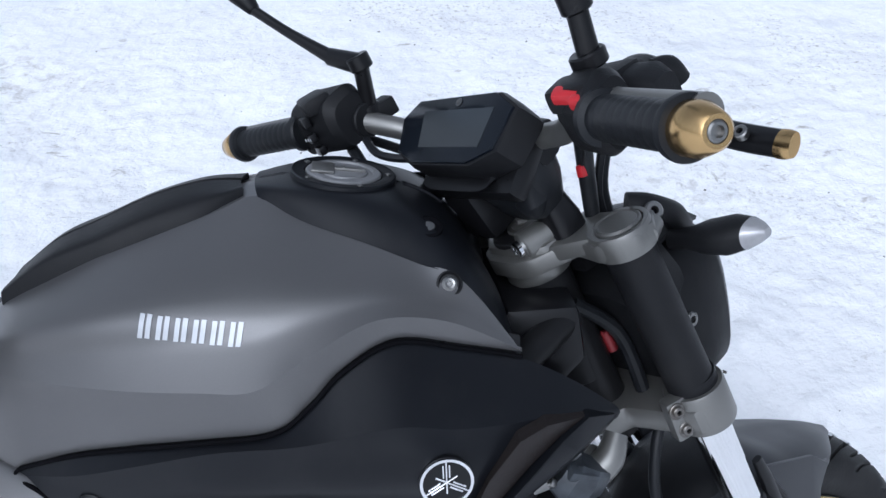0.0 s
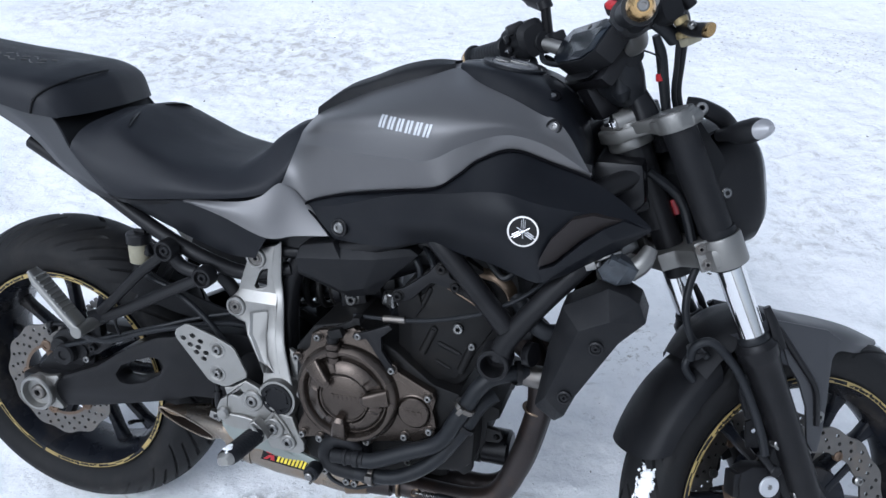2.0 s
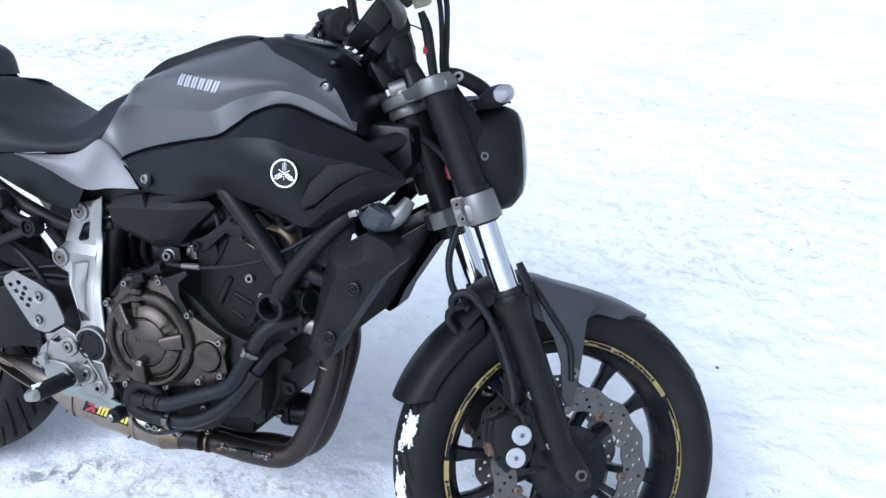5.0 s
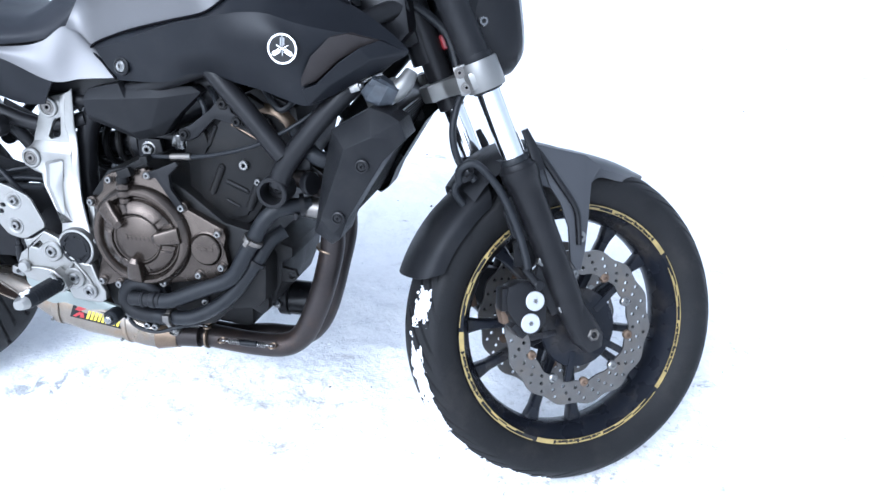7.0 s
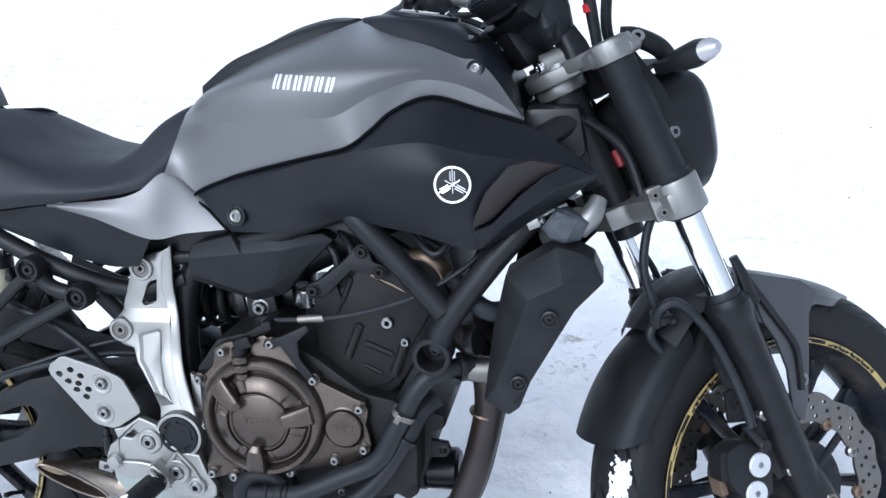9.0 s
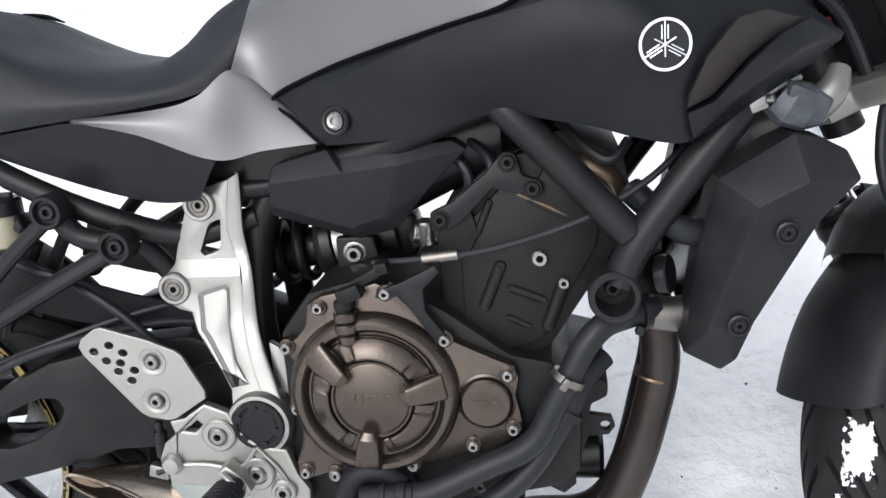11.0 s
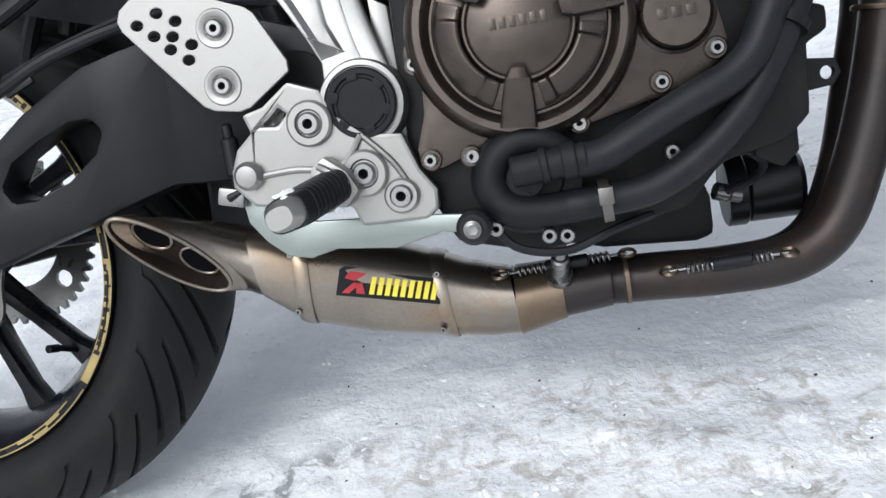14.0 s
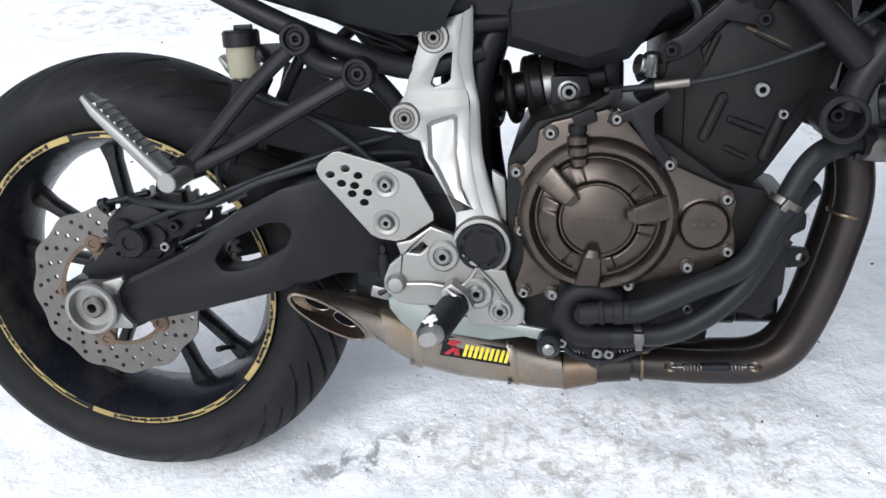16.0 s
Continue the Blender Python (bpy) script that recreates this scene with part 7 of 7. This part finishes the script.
part("bar_mount", merge(rings([((-.038, .072, .806), (.018, 0, .004), (0, 0, .018)), ((-.036, .02, .802), (.021, 0, .004), (0, 0, .022)), ((-.036, -.045, .800), (.021, 0, .004), (0, 0, .022)), ((-.034, -.072, .800), (.016, 0, .004), (0, 0, .017))], 20, 3.2)), INK, bike, "black handlebar mount", xf=FRONT)
part("bar_shroud", merge(rings([((-.046, -.018, .806), (.026, 0, .006), (0, .046, 0)), ((-.046, -.020, .790), (.033, 0, .006), (0, .052, 0)), ((-.045, -.022, .764), (.031, 0, .004), (0, .047, 0)), ((-.042, -.022, .742), (.024, 0, .002), (0, .038, 0)), ((-.040, -.022, .728), (.017, 0, 0), (0, .028, 0))], 28, 2.7), rings([((-.060, -.050, .775), (.012, 0, 0), (0, .016, 0)), ((-.062, -.050, .752), (.013, 0, 0), (0, .016, 0)), ((-.062, -.048, .738), (.007, 0, 0), (0, .009, 0))], 16, 3)), HOSE, bike, "black rubber boot and plugs below the instrument panel", xf=FRONT)
part("wiring_loom", tube([(.004, -.078, .812), (.006, -.072, .785), (.002, -.064, .752), (-.006, -.052, .698)], [.006, .0085, .0085, .0075], 12, 20), HOSE, bike, "black taped wiring loom", xf=FRONT)
part("red_connector", block((.008, .008, .012), (-.006, -.066, .752), (0, 20, 10), .002), RED, bike, "small red connector", xf=FRONT)
part("thin_wire", tube([(-.020, -.070, .800), (-.002, -.078, .780), (-.006, -.068, .756)], .0014, 6, 14), INK, bike, xf=FRONT)
part("wire_tape", rod((-.022, -.010, .56), (-.024, -.014, .535), .0060), mat("dull_red_sleeve", (0.16, 0.012, 0.015), 0.5), bike, "red wire sleeve", xf=FRONT)
part("ignition_lock", merge(rod((-.008, 0, .66), (-.008, 0, .716), .019), block((.04, .05, .05), (.0, 0, .66), soft=.008)), INK, bike, xf=FRONT)

# ---- headlight and indicators ----
def hl_ring(x, zc, w, h, lean=0.0):
    return ((x - .020, 0, zc - .004), (0, w, 0), (lean * h, 0, h))


head = part("headlight", rings([hl_ring(.010, .552, .060, .050), hl_ring(.025, .552, .088, .080, .10), hl_ring(.060, .550, .098, .088, .20), hl_ring(.098, .546, .094, .086, .26), hl_ring(.112, .545, .084, .078, .28)], 40, 3.2), BLACK, bike, "black headlight housing", xf=FRONT)
part("headlight_lens", rings([hl_ring(.104, .545, .086, .080, .28), hl_ring(.118, .544, .080, .074, .28), hl_ring(.127, .543, .060, .056, .28), hl_ring(.130, .543, .02, .02, .28)], 40, 3.0), LENS, head, "clear headlight lens", xf=FRONT)
part("headlight_cowl", surf([[(.000, -.085, .640), (.000, 0, .652), (.000, .085, .640)], [(.045, -.088, .650), (.050, 0, .664), (.045, .088, .650)], [(.105, -.070, .628), (.115, 0, .640), (.105, .070, .628)]], 16, 4, thick=.004), BLACK, head, xf=FRONT)
for s in (-1, 1):
    part("headlight_stay", plate([(-.005, .52), (.020, .50), (.038, .54), (.040, .61), (.020, .68), (.0, .69), (-.004, .60)], s * .090, s * .084, soft=.002), BLACK, head, "black headlight bracket", xf=FRONT)
    bolt(head, (.024, s * .090, .556), .0085, (0, s, 0), STEEL, .006, xf=FRONT)
    bolt(head, (.022, s * .104, .690), .0095, (-.2, s, .5), STEEL, .005, xf=FRONT)
    part("upper_stay", merge(tube([(.015, s * .080, .70), (.030, s * .090, .690), (.055, s * .090, .665), (.070, s * .08, .640)], .013, 12, 16)), BLACK, head, xf=FRONT)
    sig = part("front_indicator", rings([((.046, s * .088, .640), (.010, 0, 0), (0, 0, .010)), ((.050, s * .108, .640), (.011, 0, 0), (0, 0, .011)), ((.055, s * .126, .640), (.019, 0, 0), (0, 0, .0155)), ((.061, s * .150, .640), (.0225, 0, 0), (0, 0, .0175)), ((.067, s * .168, .6395), (.0165, 0, 0), (0, 0, .0132)), ((.070, s * .178, .639), (.007, 0, 0), (0, 0, .006))], 24, 2.3), BLACK, bike, "black front turn indicator with a clear tip", xf=FRONT)
    part("indicator_lens", rings([((.0665, s * .1665, .6395), (.0174, 0, 0), (0, 0, .0140)), ((.0690, s * .1760, .639), (.0112, 0, 0), (0, 0, .0095)), ((.0705, s * .1825, .6385), (.0050, 0, 0), (0, 0, .0044))], 24, 2.3), LENS, sig, "clear indicator lens", xf=FRONT)

# ---- front fender ----
def shell_line(a0, a1, y, r):
    return [(r * math.cos(radians(a0 + (a1 - a0) * i / 9)), y * (.90 + .10 * min(1.0, i / 4)), r * math.sin(radians(a0 + (a1 - a0) * i / 9))) for i in range(10)]


rear_f = surf([shell_line(104, 133.5, -.0700, .276), shell_line(102, 136.0, -.0725, .296), shell_line(101, 137.8, -.060, .311), shell_line(101, 138.6, -.030, .3195), shell_line(101, 138.8, 0, .322), shell_line(101, 138.6, .030, .3195), shell_line(101, 137.8, .060, .311), shell_line(102, 136.0, .0725, .296), shell_line(104, 133.5, .0700, .276)], 26, 4, thick=.003)
fend = part("front_fender", rear_f, BLACK, bike, "black rear half of the front fender", xf=FRONT)
tip0 = [(.248, 0, .182), (.203, 0, .230), (.150, 0, .272), (.100, 0, .306), (.050, 0, .338), (-.03, 0, .350)]
tip1 = [(.241, -.012, .182), (.196, -.040, .224), (.148, -.055, .262), (.100, -.062, .297), (.050, -.066, .330), (-.03, -.070, .335)]
tip2 = [(.234, -.016, .181), (.178, -.062, .218), (.140, -.078, .246), (.100, -.086, .276), (.045, -.090, .318), (-.01, -.090, .318)]
tip3 = [(.232, -.015, .177), (.170, -.062, .209), (.128, -.081, .236), (.085, -.092, .235), (.040, -.094, .255), (.015, -.094, .275)]
part("fender_front", surf([tip2, tip1, tip0], 30, 4, thick=.0, mirror=True), GREY_DARK, fend, "dark grey pointed front of the fender", xf=FRONT)
part("fender_edge", surf([tip3, tip2], 26, 3, thick=.003, mirror=True), GREY_DARK, fend, xf=FRONT)
for s in (-1, 1):
    F = FRONT @ Matrix.Diagonal((1, -s, 1, 1))
    wing = [(.040, .346), (.075, .322), (.118, .292), (.138, .262), (.124, .254), (.110, .243), (.094, .212), (.078, .180), (.056, .140), (.036, .112), (.028, .116), (.024, .135), (.042, .190), (.044, .235), (.036, .270)]
    part("fender_side", plate(wing, -.101, -.094, soft=.003), GREY_DARK, fend, "dark grey fender side plate", xf=F @ Matrix.Translation((-.006, .004, -.006)))
    part("fender_trim", tube([(.030, -.099, .335), (.044, -.101, .275), (.058, -.101, .215), (.052, -.100, .180), (.042, -.099, .150)], .0052, 10, 20), INK, fend, xf=F)
    part("fender_peg", rings([((.018, -.110, .300), (.010, 0, 0), (0, .006, 0)), ((.020, -.110, .345), (.008, 0, 0), (0, .005, 0)), ((.018, -.110, .372), (.006, 0, 0), (0, .004, 0))], 12, 3), INK, fend, xf=F)
    bolt(fend, (.051, -.097, .160), .0068, (0, -1, 0), STEEL, .004, xf=F, washer=.010)
    part("fender_bracket", plate([(-.060, .255), (-.030, .290), (-.005, .29), (.0, .20), (-.030, .19), (-.062, .21)], -.093, -.084, soft=.003), BLACK, fend, xf=F)
    bolt(fend, (-.048, -.093, .226), .006, (0, -1, 0), INK, .004, xf=F)
part("fender_bridge", surf([[(-.095, -.072, .290), (-.05, -.080, .315), (.0, -.086, .318), (.035, -.088, .310)], [(-.10, -.045, .312), (-.05, -.052, .338), (.0, -.055, .345), (.04, -.055, .338)], [(-.105, 0, .318), (-.05, 0, .345), (.0, 0, .352), (.045, 0, .345)]], 16, 4, thick=0, mirror=True), BLACK, fend, xf=FRONT)

# ---- front brake ----
for s in (-1, 1):
    F = FRONT @ Matrix.Diagonal((1, -s, 1, 1)) @ Matrix.Translation((.001, .012, -.005))
    cal = part("front_caliper", merge(plate([(-.118, .128), (-.106, .146), (-.085, .146), (-.056, .130), (-.048, .095), (-.066, .058), (-.092, .044), (-.112, .056), (-.120, .088), (-.124, .106)], -.118, -.080, soft=.009), block((.018, .030, .040), (-.116, -.098, .125), (0, 25, 0), .004), block((.020, .030, .030), (-.112, -.098, .066), (0, -20, 0), .004), plate([(-.060, .130), (-.030, .165), (-.018, .165), (-.018, .060), (-.050, .060)], -.110, -.096, soft=.004), plate([(-.075, .165), (-.062, .205), (-.035, .205), (-.025, .165), (-.045, .15)], -.094, -.088, [circle(-.052, .186, .006, 10)], .002)), FRAME, bike, "black front brake caliper", xf=F)
    for x, z in ((-.072, .103), (-.094, .071)):
        part("piston_cap", merge(lathe([(.0170, -.002), (.0170, .0022), (.0158, .0035), (.0, .0035)], (x, -.118, z), (0, -1, 0), 32)), WHITE, cal, "bright round caliper piston cap", xf=F)
        part("cap_socket", merge(*[block((.0022, .0012, .0085), (x, -.1218, z), (0, 60 * i, 0), .0002) for i in range(3)]), STEEL, cal, xf=F)
    for x, z, r in ((-.034, .160, .0085), (-.030, .068, .0085)):
        bolt(cal, (x, -.112, z), r, (0, -1, 0), STEEL, .009, xf=F)
    part("brake_pads", block((.012, .024, .034), (-.126, -.090, .100), (0, 10, 0), .003), RUST, cal, "rusty brake pad plates", xf=F)
    part("bleed_banjo", merge(rod((-.058, -.120, .128), (-.058, -.132, .128), .009), rod((-.060, -.126, .128), (-.070, -.122, .165), .0062)), INK, cal, xf=F)
part("front_brake_hose", tube([(-.030, -.060, .470), (-.060, -.062, .445), (-.085, -.062, .405), (-.092, -.064, .360), (-.080, -.070, .322)], .0062, 12, 30), HOSE, bike, "black front brake hose", xf=FRONT)
part("front_brake_hose", tube([(-.105, -.066, .330), (-.100, -.082, .352), (-.075, -.094, .350), (-.058, -.104, .300), (-.056, -.112, .235), (-.062, -.120, .185), (-.068, -.123, .160)], .0068, 12, 36), HOSE, bike, "black front brake hose", xf=FRONT)
part("hose_joint", merge(block((.022, .020, .024), (-.092, -.066, .338), soft=.004), rod((-.100, -.055, .335), (-.085, -.085, .345), .008)), INK, bike, xf=FRONT)
part("front_brake_hose", tube([(-.092, -.060, .336), (-.115, -.058, .320), (-.110, -.056, .290)], .0062, 10, 14), HOSE, bike, xf=FRONT)
